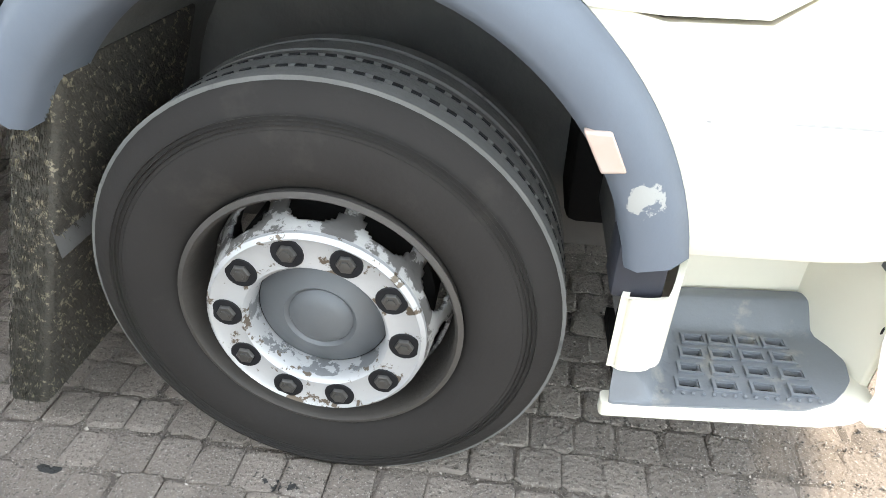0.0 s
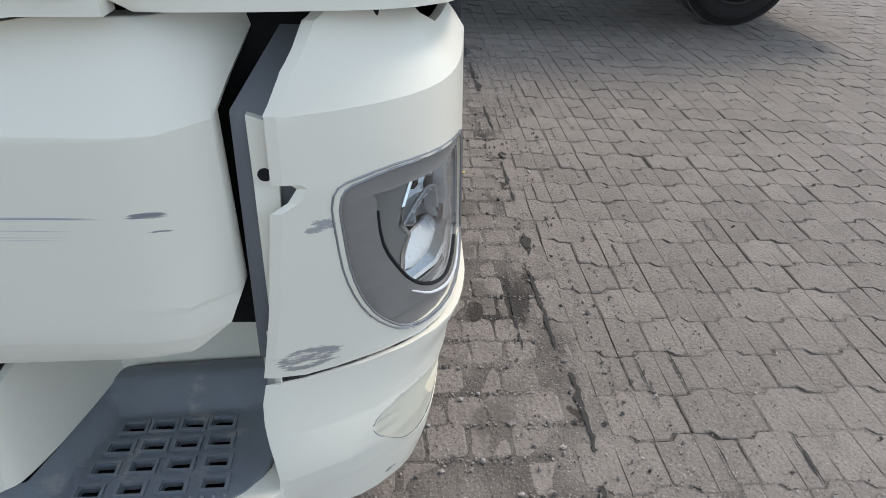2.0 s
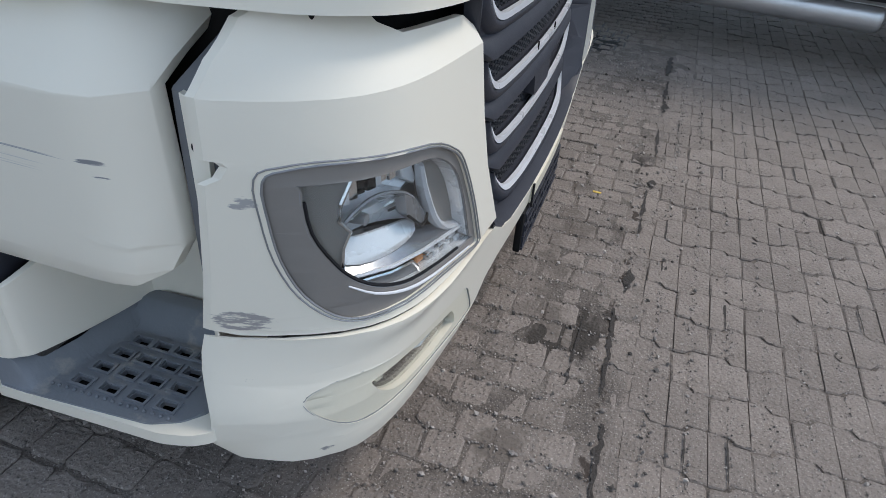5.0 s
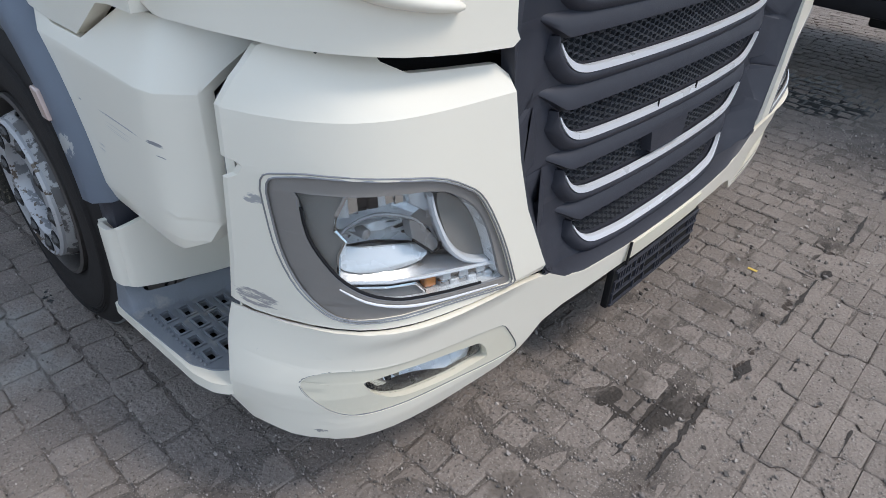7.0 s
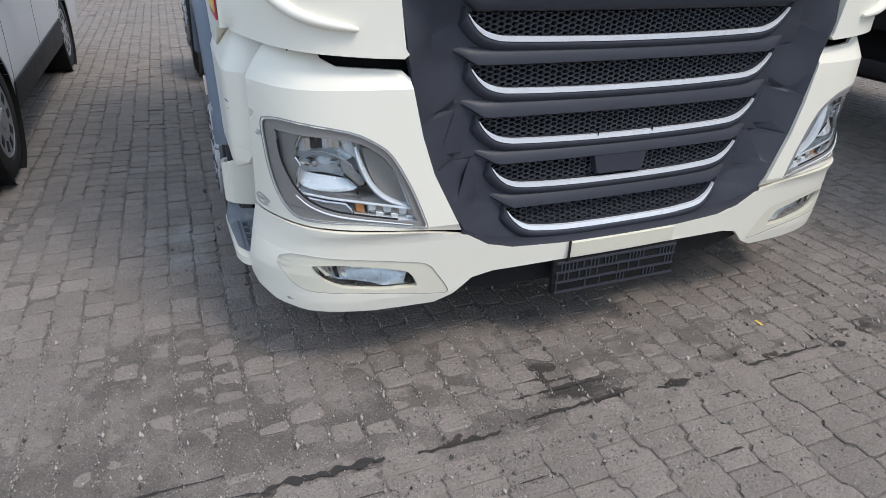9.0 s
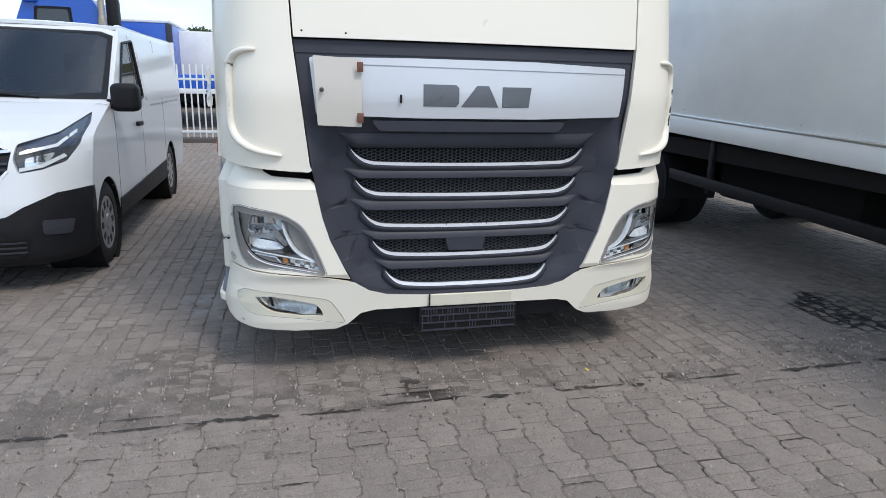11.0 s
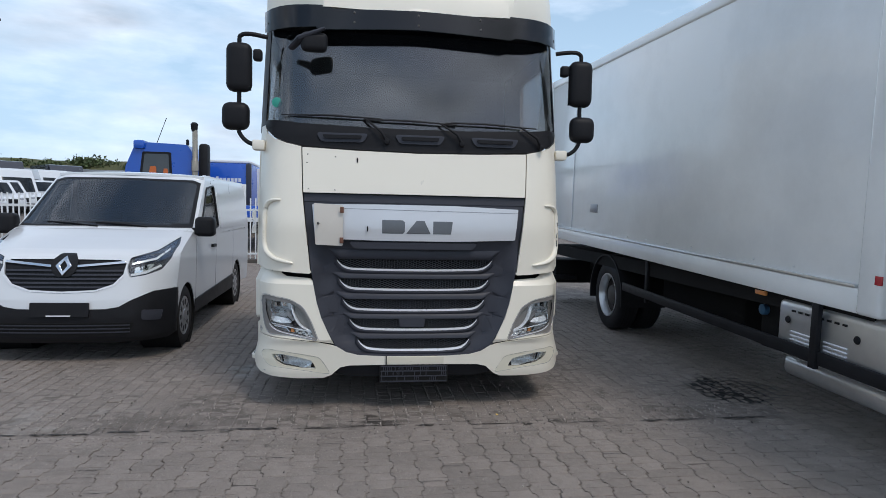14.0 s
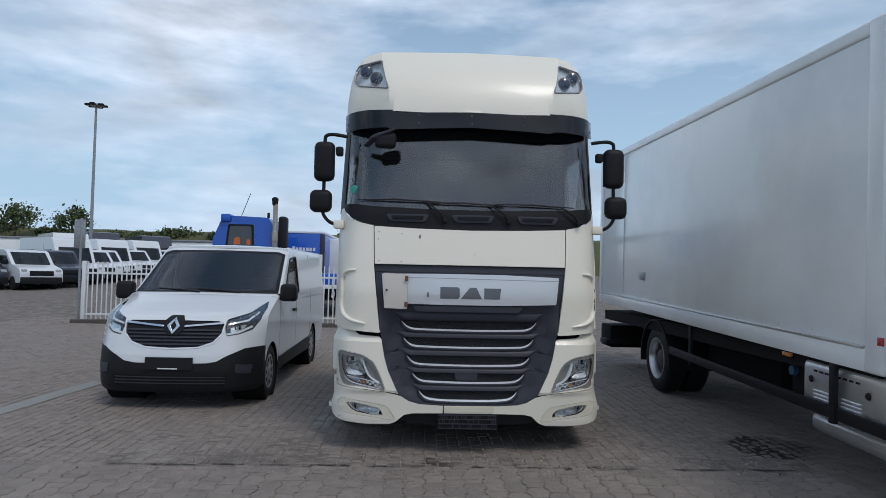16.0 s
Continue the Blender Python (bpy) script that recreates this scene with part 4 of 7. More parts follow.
for i in range(34):
    y = -0.255 + i * 0.0152
    z = rnd.choice((0.238, 0.278, 0.318))
    box(bm, 1.321, 1.327, y - 0.0025, y + 0.0025, z, z + rnd.choice((0.038, 0.04, 0.074)))
part("holder_ribs", bm, DARK, plate)

# grille: dark frame, blades, honeycomb and bright strips
gl = [(-0.80, 1.075), (-0.787, 1.014), (-0.765, 0.87), (-0.722, 0.731), (-0.667, 0.617), (-0.615, 0.530), (-0.54, 0.466), (-0.44, 0.438), (-0.25, 0.428)]
up = [(-0.868, 1.685), (-0.84, 1.40)]
rows = [(1.182, 0.61), (1.027, 0.588), (0.866, 0.555), (0.713, 0.503), (0.556, 0.440)]


def smile(zt, w, n=3):
    """Centre line of a bright strip: flat with upturned ends."""
    zb = zt - 0.062
    half = curve([(w, zt), (w - 0.018, zt - 0.022), (w - 0.045, zt - 0.042), (w - 0.085, zb + 0.004), (w - 0.15, zb - 0.003), (0.2, zb - 0.008), (0.0, zb - 0.009)], n, closed=False)
    return [(-y, z) for y, z in half] + half[::-1][1:]


GX = [(0.45, 1.302), (0.50, 1.288), (0.55, 1.276), (0.80, 1.268), (1.03, 1.266), (1.18, 1.278), (1.27, 1.312), (1.45, 1.335), (1.70, 1.30)]
GEDGE = [(0.45, 0.60), (0.525, 0.615), (0.617, 0.667), (0.731, 0.722), (0.87, 0.765), (1.014, 0.787), (1.40, 0.84)]


def grille_at(off=0.0):
    """Grille surface: recessed in the middle, coming forward to its outer edge."""
    def f(y, z):
        e = float(np.interp(z, [p[0] for p in GEDGE], [p[1] for p in GEDGE]))
        t = max(0.0, min(1.0, (abs(y) - e + 0.11) / 0.11))
        lift = 0.078 * t * t * (3 - 2 * t) * max(0.0, min(1.0, (1.30 - z) / 0.15))
        return (float(np.interp(z, [p[0] for p in GX], [p[1] for p in GX])) - bow(y) + lift + off, y, z)
    return f


openings = [smile(zt - 0.002, w - 0.004) + [(w - 0.02, zt + 0.006), (-w + 0.02, zt + 0.006)] for zt, w in rows]
grille = patch("grille", up + gl + [(0, 0.426)] + flip(gl) + flip(up), grille_at(-0.024), DARK, tractor, 0.03, holes=openings, grid=0.08, bevel=0.004, label="dark grey slatted grille with five bright strips")
for i, (zt, w) in enumerate(rows):
    zb = zt - 0.062
    zn = rows[i - 1][0] - 0.098 if i else 1.262
    # convex blade over the opening, cut off on a slant at its ends and fading into the frame
    bm = B()
    wide, n, cs = w + 0.062, 48, []
    for k in range(n + 1):
        y = -wide + 2 * wide * k / n
        e = max(0.0, min(1.0, (abs(y) - (w - 0.02)) / 0.08))
        z1 = zn + 0.002
        z0 = zt + 0.002 + (z1 - zt - 0.012) * e
        ring = []
        for tt, o in ((0.0, -0.032), (0.03, -0.006), (0.12, 0.004), (0.4, 0.003), (0.7, -0.006), (0.95, -0.018), (1.0, -0.030)):
            z = z0 + (z1 - z0) * tt
            ring.append(bm.verts.new(grille_at(-0.004 + (o + 0.022) * (1 - e ** 2) - 0.022)(y, z)))
        cs.append(ring)
    for a, b in zip(cs, cs[1:]):
        for k in range(6):
            bm.faces.new((a[k], a[k + 1], b[k + 1], b[k]))
    part("blade", bm, DARK, grille, "", 50)
    line = smile(zt, w)
    lower = [(y, z - 0.0155 + 0.010 * max(0.0, (abs(y) - w + 0.05) / 0.05)) for y, z in line]
    patch("bright_strip", line + lower[::-1], grille_at(-0.002), TRIM_SILVER, grille, 0.012, grid=0.06, bevel=0.004, label="satin silver grille strip")
    # rolled lip under the strip, fading out at its ends
    run = [(-w - 0.010, zt + 0.016)] + lower + [(w + 0.010, zt + 0.016)]
    bm, cs = B(), []
    for k, (y, z) in enumerate(run):
        p, q = run[max(0, k - 1)], run[min(len(run) - 1, k + 1)]
        d = Vector((q[0] - p[0], q[1] - p[1])).normalized()
        nx, nz = d.y, -d.x
        size = 0.2 if k in (0, len(run) - 1) else 0.6 if k in (1, len(run) - 2) else 1.0
        cs.append([bm.verts.new(grille_at(o)(y + nx * a * size, z + nz * a * size)) for a, o in ((-0.001, -0.03), (0.0, -0.007), (0.004, -0.003), (0.013, -0.003), (0.024, -0.010), (0.032, -0.020), (0.036, -0.034))])
    for a, b in zip(cs, cs[1:]):
        for k in range(6):
            bm.faces.new((a[k], a[k + 1], b[k + 1], b[k]))
    part("scoop_lip", bm, DARK, grille, "", 50)
    # honeycomb mesh in the opening
    bm = B()
    z0, z1 = zb - 0.010, zt + 0.004
    for c in range(-int(w / 0.0215) - 1, int(w / 0.0215) + 2):
        y = c * 0.0215
        for r in range(-1, 7):
            z = zb + 0.004 + 0.0158 * (r + 0.5 * (c % 2))
            if not z0 - 0.004 < z < z1 or abs(y) > w - 0.010 - 0.07 * max(0.0, 1 - (z - z0) / (z1 - z0)) ** 1.6:
                continue
            xx = grille_at(-0.032)(y, z)[0]
            angles = [2 * math.pi * i / 6 for i in range(6)]
            hexo = [(y + 0.01433 * math.cos(a), z + 0.00912 * math.sin(a)) for a in angles]
            hexi = [(y + 0.01433 * 0.80 * math.cos(a), z + 0.00912 * 0.76 * math.sin(a)) for a in angles]
            o = [bm.verts.new((xx, *p)) for p in hexo]
            q = [bm.verts.new((xx, *p)) for p in hexi]
            d = [bm.verts.new((xx - 0.016, *p)) for p in hexi]
            for a in range(6):
                b = (a + 1) % 6
                bm.faces.new((o[a], o[b], q[b], q[a])), bm.faces.new((q[a], q[b], d[b], d[a]))
    part("honeycomb", bm, MESHGREY, grille)
    patch("mesh_backing", [(-w - 0.01, zt + 0.02), (-w + 0.06, zb - 0.03), (w - 0.06, zb - 0.03), (w + 0.01, zt + 0.02)], grille_at(-0.062), VOID, grille, 0.004, grid=0.1, bevel=0)
    # smooth pyramid beside the ends of the third and fourth blades
    if i in (2, 3):
        for s in (-1, 1):
            bm = B()
            a = [bm.verts.new(grille_at(-0.030)(s * y, z)) for y, z in ((w + 0.062, zt + 0.052), (w + 0.135, zb - 0.030), (w + 0.030, zb - 0.040), (w + 0.040, zt + 0.0))]
            apex = bm.verts.new(grille_at(-0.013)(s * (w + 0.062), zb - 0.012))
            for k in range(4):
                bm.faces.new((a[k], a[(k + 1) % 4], apex))
            part("wing_facet", bm, DARK, grille, "", 20)
for y in (-0.125, 0.095):
    patch("strip_joint", [(y - 0.0015, 0.790), (y + 0.0015, 0.790), (y + 0.0015, 0.812), (y - 0.0015, 0.812)], grille_at(0.0), BLACK, grille, 0.004, bevel=0)
patch("sensor_block", rounded([(-0.13, 0.735), (0.09, 0.735), (0.075, 0.655), (-0.11, 0.655)], 0.01), grille_at(-0.002), DARK, grille, 0.05)
part("centre_notch", box(B(), 0, 0.006, -0.223, -0.216, 0.365, 0.440, m=pose(1.325, 0, 0)), BLACK, bumper)
# dark sill closing the grille on to the bumper
bm, cols = B(), []
sill_line = curve([(-0.625, 0.530), (-0.605, 0.516), (-0.53, 0.471), (-0.44, 0.448), (-0.25, 0.438), (0.0, 0.437), (0.25, 0.438), (0.44, 0.448), (0.53, 0.471), (0.605, 0.516), (0.625, 0.530)], 4, closed=False)
for y, z in sill_line:
    xf, xb = front(0.010)(y, z)[0], grille_at(-0.030)(y, z)[0]
    cols.append([bm.verts.new(p) for p in ((xf, y, z - 0.012), (xf, y, z + 0.002), (xf - 0.012, y, z + 0.008), (xb, y, z + 0.012), (xb, y, z - 0.012))])
for a, b in zip(cols, cols[1:]):
    for k in range(5):
        bm.faces.new((a[k], a[(k + 1) % 5], b[(k + 1) % 5], b[k]))
part("grille_sill", bm, DARK, grille, "", 40)
# upper grille: silver badge panel, handle recess
badge = patch("badge_panel", rounded([(-0.80, 1.605), (-0.775, 1.345), (-0.3, 1.335), (0.3, 1.335), (0.785, 1.350), (0.812, 1.595), (0.3, 1.612), (-0.3, 1.612)], 0.012), front(0.0), SILVER, tractor, 0.05, grid=0.08, label="satin silver badge panel with dark block emblem")
patch("badge_crease", [(-0.56, 1.578), (0.81, 1.566), (0.81, 1.562), (-0.56, 1.574)], front(0.002), LAMPGREY, badge, 0.003, bevel=0)
em = material("emblem_grey", (0.17, 0.175, 0.185), (0.13, 0.135, 0.14), 9, 0.35, metal=0.5)
for sh in ([(-0.27, 1.495), (-0.11, 1.495), (-0.095, 1.48), (-0.095, 1.407), (-0.11, 1.392), (-0.27, 1.392)], [(-0.085, 1.392), (-0.005, 1.493), (0.055, 1.493), (0.105, 1.392)], [(0.125, 1.490), (0.278, 1.490), (0.265, 1.392), (0.125, 1.392)]):
    patch("emblem_block", sh, front(0.004), em, badge, 0.006, grid=0.1, bevel=0.002)
part("badge_latch", bx(1.335, 1.345, -0.385, -0.375, 1.405, 1.445, r=0.002), BLACK, badge)
patch("handle_recess", rounded([(-0.52, 1.322), (0.48, 1.322), (0.44, 1.272), (-0.48, 1.272)], 0.02), front(-0.004), DARK, tractor, 0.05, grid=0.1, label="dark recessed pull handle")
patch("grille_brow", [(-0.87, 1.683), (0.87, 1.683), (0.865, 1.622), (-0.865, 1.622)], front(-0.02), DARK, tractor, 0.03, grid=0.1)
hatch = patch("access_plate", rounded([(-0.785, 1.612), (-0.566, 1.602), (-0.566, 1.292), (-0.77, 1.298)], 0.008), front(0.03), BEIGE, tractor, 0.012, grid=0.1, label="beige metal plate on rusty hinges")
for z in (1.565, 1.335):
    part("hinge", box(B(), 0, 0.012, -0.588, -0.560, z - 0.022, z + 0.022, 0.002, m=pose(profile(1.45) + 0.008, 0, 0)), RUST, hatch)
part("lock", lathe([(0.003, 0.014), (0.009, 0.012), (0.011, 0)], (profile(1.45) + 0.003, -0.75, 1.46), 12, axis="x"), STEELNUT, hatch)
# hood, pillars
hood = patch("hood", rounded([(-0.883, 2.040), (-0.5, 2.022), (0, 2.012), (0.5, 2.022), (0.883, 2.040), (0.868, 1.692), (-0.868, 1.692)], 0.006), front(0.004), CREAM, tractor, 0.03, grid=0.08, bevel=0.005, label="plain cream front hatch with small screw holes")
for y, z in ((-0.84, 1.985), (-0.63, 1.97), (-0.83, 1.72), (-0.63, 1.715), (-0.845, 1.92)):
    part("screw_hole", lathe([(0.005, 0.001), (0.003, 0.002)], (profile(z) - bow(y) + 0.004, y, z), 8, axis="x"), BLACK, hood)
part("hood_key", box(B(), 0, 0.006, -0.468, -0.458, 1.93, 1.965, 0.002, m=pose(profile(1.95) - 0.008, 0, 0)), BLACK, hood)
for s in (-1, 1):
    f = (lambda p: p) if s < 0 else flip
    pillar = patch("pillar_panel", f([(-0.892, 2.045), (-0.876, 1.69), (-0.81, 1.10), (-0.80, 1.083), (-0.815, 1.072), (-0.90, 1.076), (-1.031, 1.086), (-1.15, 1.096), (-1.235, 1.106), (-1.257, 1.16), (-1.257, 1.70), (-1.245, 2.10), (-1.23, 2.22), (-1.19, 2.22), (-1.165, 2.155), (-1.10, 2.105), (-1.0, 2.068)]), lambda y, z: front(0.004)(y, max(z, 1.121))[:2] + (z,), CREAM, tractor, 0.03, grid=0.05, bevel=0.006, label="cream corner panel with moulded air duct")
    # moulded air duct: recessed panel and raised lip
    ridge = [(-1.04, 1.632), (-1.10, 1.628), (-1.145, 1.60), (-1.162, 1.54), (-1.168, 1.42), (-1.166, 1.30), (-1.145, 1.232), (-1.09, 1.188), (-1.02, 1.166), (-0.94, 1.152)]
    rr = curve(ridge, 4, closed=False)
    bm = tube([front(0.012)(y, z) for y, z in f(rr)], [0.006 + 0.02 * math.sin(math.pi * i / (len(rr) - 1)) ** 0.5 for i in range(len(rr))], 8, flat=0.8)
    part("duct_lip", bm, CREAM, pillar, "", 60)
    patch("duct_slot", f([(-1.19, 1.58), (-1.175, 1.58), (-1.18, 1.26), (-1.195, 1.26)]), front(0.03), CREAM_OLD if s < 0 else LAMPGREY, pillar, 0.03, grid=0.04)
    bm = B()
    for z in (1.33, 1.40, 1.47, 1.54):
        box(bm, profile(z) - bow(1.16) - 0.015, profile(z) - bow(1.16) + 0.02, s * 1.172 - 0.004, s * 1.172 + 0.004, z - 0.03, z + 0.028)
    part("duct_vanes", bm, DARK if s > 0 else CREAM_OLD, pillar)
    # dark gap strip with the hinge between cab and bumper
    hinge = patch("gap_hinge", f([(-1.06, 1.092), (-0.72, 1.078), (-0.70, 0.99), (-0.99, 0.995)]), front(-0.075), VOID, tractor, 0.05, grid=0.08)
    part("hinge_pin", lathe([(0.004, 0.04), (0.009, 0.036), (0.011, 0.01), (0.010, -0.03)], (profile(1.05) - 0.085, s * 0.765, 1.045), 16, axis="x"), BLACK, hinge)
note = patch("paper_note", [(0.875, 1.55), (0.945, 1.56), (0.95, 1.36), (0.88, 1.37)], side(-1, 0.012, lambda x, z: 0.022 * math.sin(26 * z + 30 * x) ** 2), PAPER, tractor, 0.002, way=(0, 1, 0), grid=0.015, bevel=0, label="taped paper note with handwriting")
bars(note, side(-1, 0.036), [(0.885, 0.935, 1.50 - 0.035 * k, 1.508 - 0.035 * k) for k in range(4)], INK, way=(0, 1, 0))
label = patch("side_sticker", [(0.60, 1.125), (0.86, 1.125), (0.86, 1.19), (0.60, 1.19)], side(-1, 0.006), RED, tractor, 0.004, way=(0, 1, 0), bevel=0, label="red and yellow warning sticker")
patch("sticker_field", [(0.62, 1.145), (0.84, 1.145), (0.84, 1.18), (0.62, 1.18)], side(-1, 0.009), YELLOW, label, 0.003, way=(0, 1, 0), bevel=0)

# windscreen, scuttle, wipers
pts = [(-1.19, 2.20), (-1.10, 2.115), (-1.0, 2.078), (-0.88, 2.052), (-0.5, 2.032), (0, 2.022)]
scuttle = patch("scuttle", pts + flip(pts)[1:] + [(1.19, 2.26), (0.9, 2.225), (0.4, 2.205), (0, 2.20), (-0.4, 2.205), (-0.9, 2.225), (-1.19, 2.26)], front(0.0), BLACK, tractor, 0.05, grid=0.07, label="black plastic scuttle under the windscreen")
for y in (-0.58, 0.02, 0.62):
    patch("grab_recess", rounded([(y - 0.2, 2.155), (y + 0.2, 2.155), (y + 0.16, 2.085), (y - 0.16, 2.085)], 0.03), front(0.012), DARK, scuttle, 0.03, grid=0.08, bevel=0.006)
    patch("grab_bar", rounded([(y - 0.15, 2.138), (y + 0.15, 2.138), (y + 0.14, 2.112), (y - 0.14, 2.112)], 0.01), front(0.028), BLACK, scuttle, 0.012, grid=0.08)
ws = [(-1.185, 2.262), (-0.9, 2.227), (-0.4, 2.207), (0, 2.202), (0.4, 2.207), (0.9, 2.227), (1.185, 2.262), (1.165, 3.01), (-1.165, 3.01)]
patch("windscreen", ws, front(-0.012), SCREEN, tractor, 0.006, grid=0.08, bevel=0, label="large windscreen reflecting grey clouds").visible_shadow = False
for s in (-1, 1):
    f = (lambda p: p) if s < 0 else flip
    patch("screen_pillar", f([(-1.255, 2.18), (-1.187, 2.18), (-1.165, 3.02), (-1.225, 3.02)]), front(-0.004), BLACK, tractor, 0.04, grid=0.06)
for y0, y1, zb in ((-0.33, -1.05, 2.285), (0.26, -0.42, 2.262), (0.92, 0.22, 2.262)):
    w = part("wiper", tube([front(0.02)(y0 + 0.09, 2.10), front(0.045)(y0 + 0.045, 2.17), front(0.03)(y0 - 0.09, zb - 0.005)], [0.014, 0.010, 0.007], 8), BLACK, tractor)
    part("wiper_blade", tube([front(0.018)(y0 + 0.05, zb - 0.012), front(0.022)((y0 + y1) / 2, zb + 0.004), front(0.018)(y1, zb + 0.002)], [0.006, 0.009, 0.005], 6), BLACK, w)
    part("wiper_cap", lathe([(0.004, 0.03), (0.02, 0.026), (0.024, 0.0)], (profile(2.1) - bow(y0) + 0.012, y0 + 0.09, 2.10), 14, axis="x"), BLACK, w)
part("screen_badge", lathe([(0.04, 0.004), (0.038, 0.005)], (profile(2.39) - bow(1.09) - 0.012, -1.09, 2.39), 20, axis="x"), GREEN, tractor, "round green windscreen badge")
# visor and roof
def over(off):
    def f(y, z):
        a = abs(y)
        return (1.10 - 0.35 * max(0.0, z - 3.0) * 0.0 - 0.065 * y * y - 0.28 * max(0.0, (a - 0.72) / 0.52) ** 4 + off + 0.05 * (3.15 - z) / 0.2, y, z)
    return f


visor = patch("sun_visor", [(-1.225, 3.155), (-1.215, 2.98), (-1.17, 2.965), (-0.8, 2.975), (-0.75, 2.955), (0, 2.985), (0.75, 2.955), (0.8, 2.975), (1.17, 2.965), (1.215, 2.98), (1.225, 3.155), (0.72, 3.155), (0.66, 3.125), (0, 3.14), (-0.66, 3.125), (-0.72, 3.155)], over(0.0), glass("smoked_visor", (0.05, 0.05, 0.06), 0.06, 0.06), tractor, 0.012, grid=0.07, bevel=0.003, label="smoked dark plastic sun visor")
for y in (-0.5, 0.0, 0.5):
    for z in (3.02, 3.10):
        part("visor_screw", lathe([(0.003, 0.006), (0.009, 0.004), (0.010, 0)], (*over(0.0)(y, z)[:1], y, z), 10, axis="x"), STEELNUT, visor)
patch("visor_backing", [(-1.2, 2.98), (1.2, 2.98), (1.2, 3.16), (-1.2, 3.16)], front(-0.03), BLACK, tractor, 0.03, grid=0.1)


def roof_x(y, z):
    a = abs(y)
    t = max(0.0, (z - 3.13) / 0.70)
    fold = 0.74 + 0.16 * t
    return 1.09 - 0.10 * t - 0.28 * t ** 2.4 - 0.03 * y * y - 0.72 * max(0.0, a - fold) - 6.0 * max(0.0, a - 1.12 + 0.02 * t) ** 2


spot = [(-1.150, 3.64), (-1.150, 3.52), (-1.10, 3.455), (-0.80, 3.375), (-0.88, 3.705), (-1.115, 3.70)]
spot = rounded(spot, 0.02)
roof_out = [(-1.228, 3.14), (-0.7, 3.14), (0, 3.12), (0.7, 3.14), (1.228, 3.14), (1.222, 3.30), (1.19, 3.54), (1.125, 3.73), (1.04, 3.815), (0.90, 3.83), (0, 3.85), (-0.90, 3.83), (-1.04, 3.815), (-1.125, 3.73), (-1.19, 3.54), (-1.222, 3.30)]
roof = patch("roof_fairing", roof_out, lambda y, z: (roof_x(y, z), y, z), CREAM, tractor, 0.04, holes=[spot, flip(spot)], grid=0.05, bevel=0.006, label="tall cream roof fairing", angle=14)
for s in (-1, 1):
    f = (lambda p: p) if s < 0 else flip
    sp = patch("roof_lamp", f(spot), lambda y, z: (roof_x(y, z) - 0.06, y, z), TRIM_SILVER, roof, 0.02, grid=0.05, bevel=0, label="roof spot lamp with two round reflectors")
    part("lamp_bead", tube([(roof_x(y, z) + 0.002, y, z) for y, z in f(spot) + f(spot)[:1]], 0.008, 6), LAMPGREY, sp)
    for y, z in ((-1.035, 3.61), (-0.925, 3.51)):
        part("spot_reflector", lathe([(0.066, 0.0), (0.066, 0.045), (0.058, 0.045), (0.045, 0.03), (0.02, 0.014)], (roof_x(y, z) - 0.055, s * -y, z), 20, axis="x"), BEZEL, sp)
        part("spot_glass", lathe([(0.056, 0.046), (0.03, 0.056), (0.004, 0.06)], (roof_x(y, z) - 0.055, s * -y, z), 20, axis="x"), LAMPBLUE, sp)
    patch("lamp_glass", f(spot), lambda y, z: (roof_x(y, z) - 0.004, y, z), CLEAR, sp, 0.004, grid=0.08, bevel=0).visible_shadow = False
bm = B()
sec = [(-1.22, 3.0), (-1.225, 3.14), (-1.21, 3.40), (-1.16, 3.62), (-1.10, 3.76), (-1.02, 3.825), (-0.9, 3.84), (0, 3.86)]
sec = sec + [(-y, z) for y, z in reversed(sec[:-1])]
rings = []
for x, sc, dz in ((0.95, 0.0, 0), (0.62, 0.93, 0.0), (0.2, 1.0, 0.03), (-1.05, 1.0, 0.05)):
    if sc:
        rings.append([bm.verts.new((min(x, roof_x(y, min(z, 3.82)) - 0.02) if x > 0.3 else x, y * 0.995, (z - 3.0) * (1.0 if sc == 1 else 0.97) + 3.0 + dz * (z > 3.2))) for y, z in sec])
for a, b in zip(rings, rings[1:]):
    for k in range(len(sec) - 1):
        bm.faces.new((a[k], a[k + 1], b[k + 1], b[k]))
bm.faces.new(rings[-1])
part("roof", bm, CREAM, tractor, "", 50)
# cabin shell behind the glass
part("cab_rear", bx(-1.08, -1.03, -1.23, 1.23, 0.95, 3.75, r=0.02), CREAM, tractor)
part("bunk_wall", bx(-0.95, -0.9, -1.2, 1.2, 1.3, 3.3), CABIN, tractor)
part("cab_floor", bx(-1.0, 0.95, -1.18, 1.18, 1.10, 1.16), CABIN, tractor)
part("cab_ceiling", bx(-1.0, 0.85, -1.19, 1.19, 3.02, 3.05), CABIN, tractor)
part("dashboard", bx(0.45, 0.98, -1.13, 1.13, 1.6, 2.12, r=0.08, seg=4), CABIN, tractor, "dark grey dashboard")
for y in (-0.62, 0.62):
    seat = part("cab_seat", bx(-0.45, 0.05, y - 0.26, y + 0.26, 1.5, 1.75, r=0.05, seg=3), CABIN, tractor)
    part("seat_back", bx(-0.52, -0.38, y - 0.25, y + 0.25, 1.7, 2.6, r=0.06, seg=3), CABIN, seat)
bm = lathe([(0.225 + 0.016 * math.cos(u), 0.016 * math.sin(u)) for u in np.linspace(0, 2 * math.pi, 9)[:-1]], (0, 0, 0), 28, axis="z", closed=True)
box(bm, -0.02, 0.02, -0.22, 0.22, -0.01, 0.01)
bmesh.ops.transform(bm, matrix=pose(0.36, 0.62, 2.12, 0, 35, 0), verts=bm.verts)
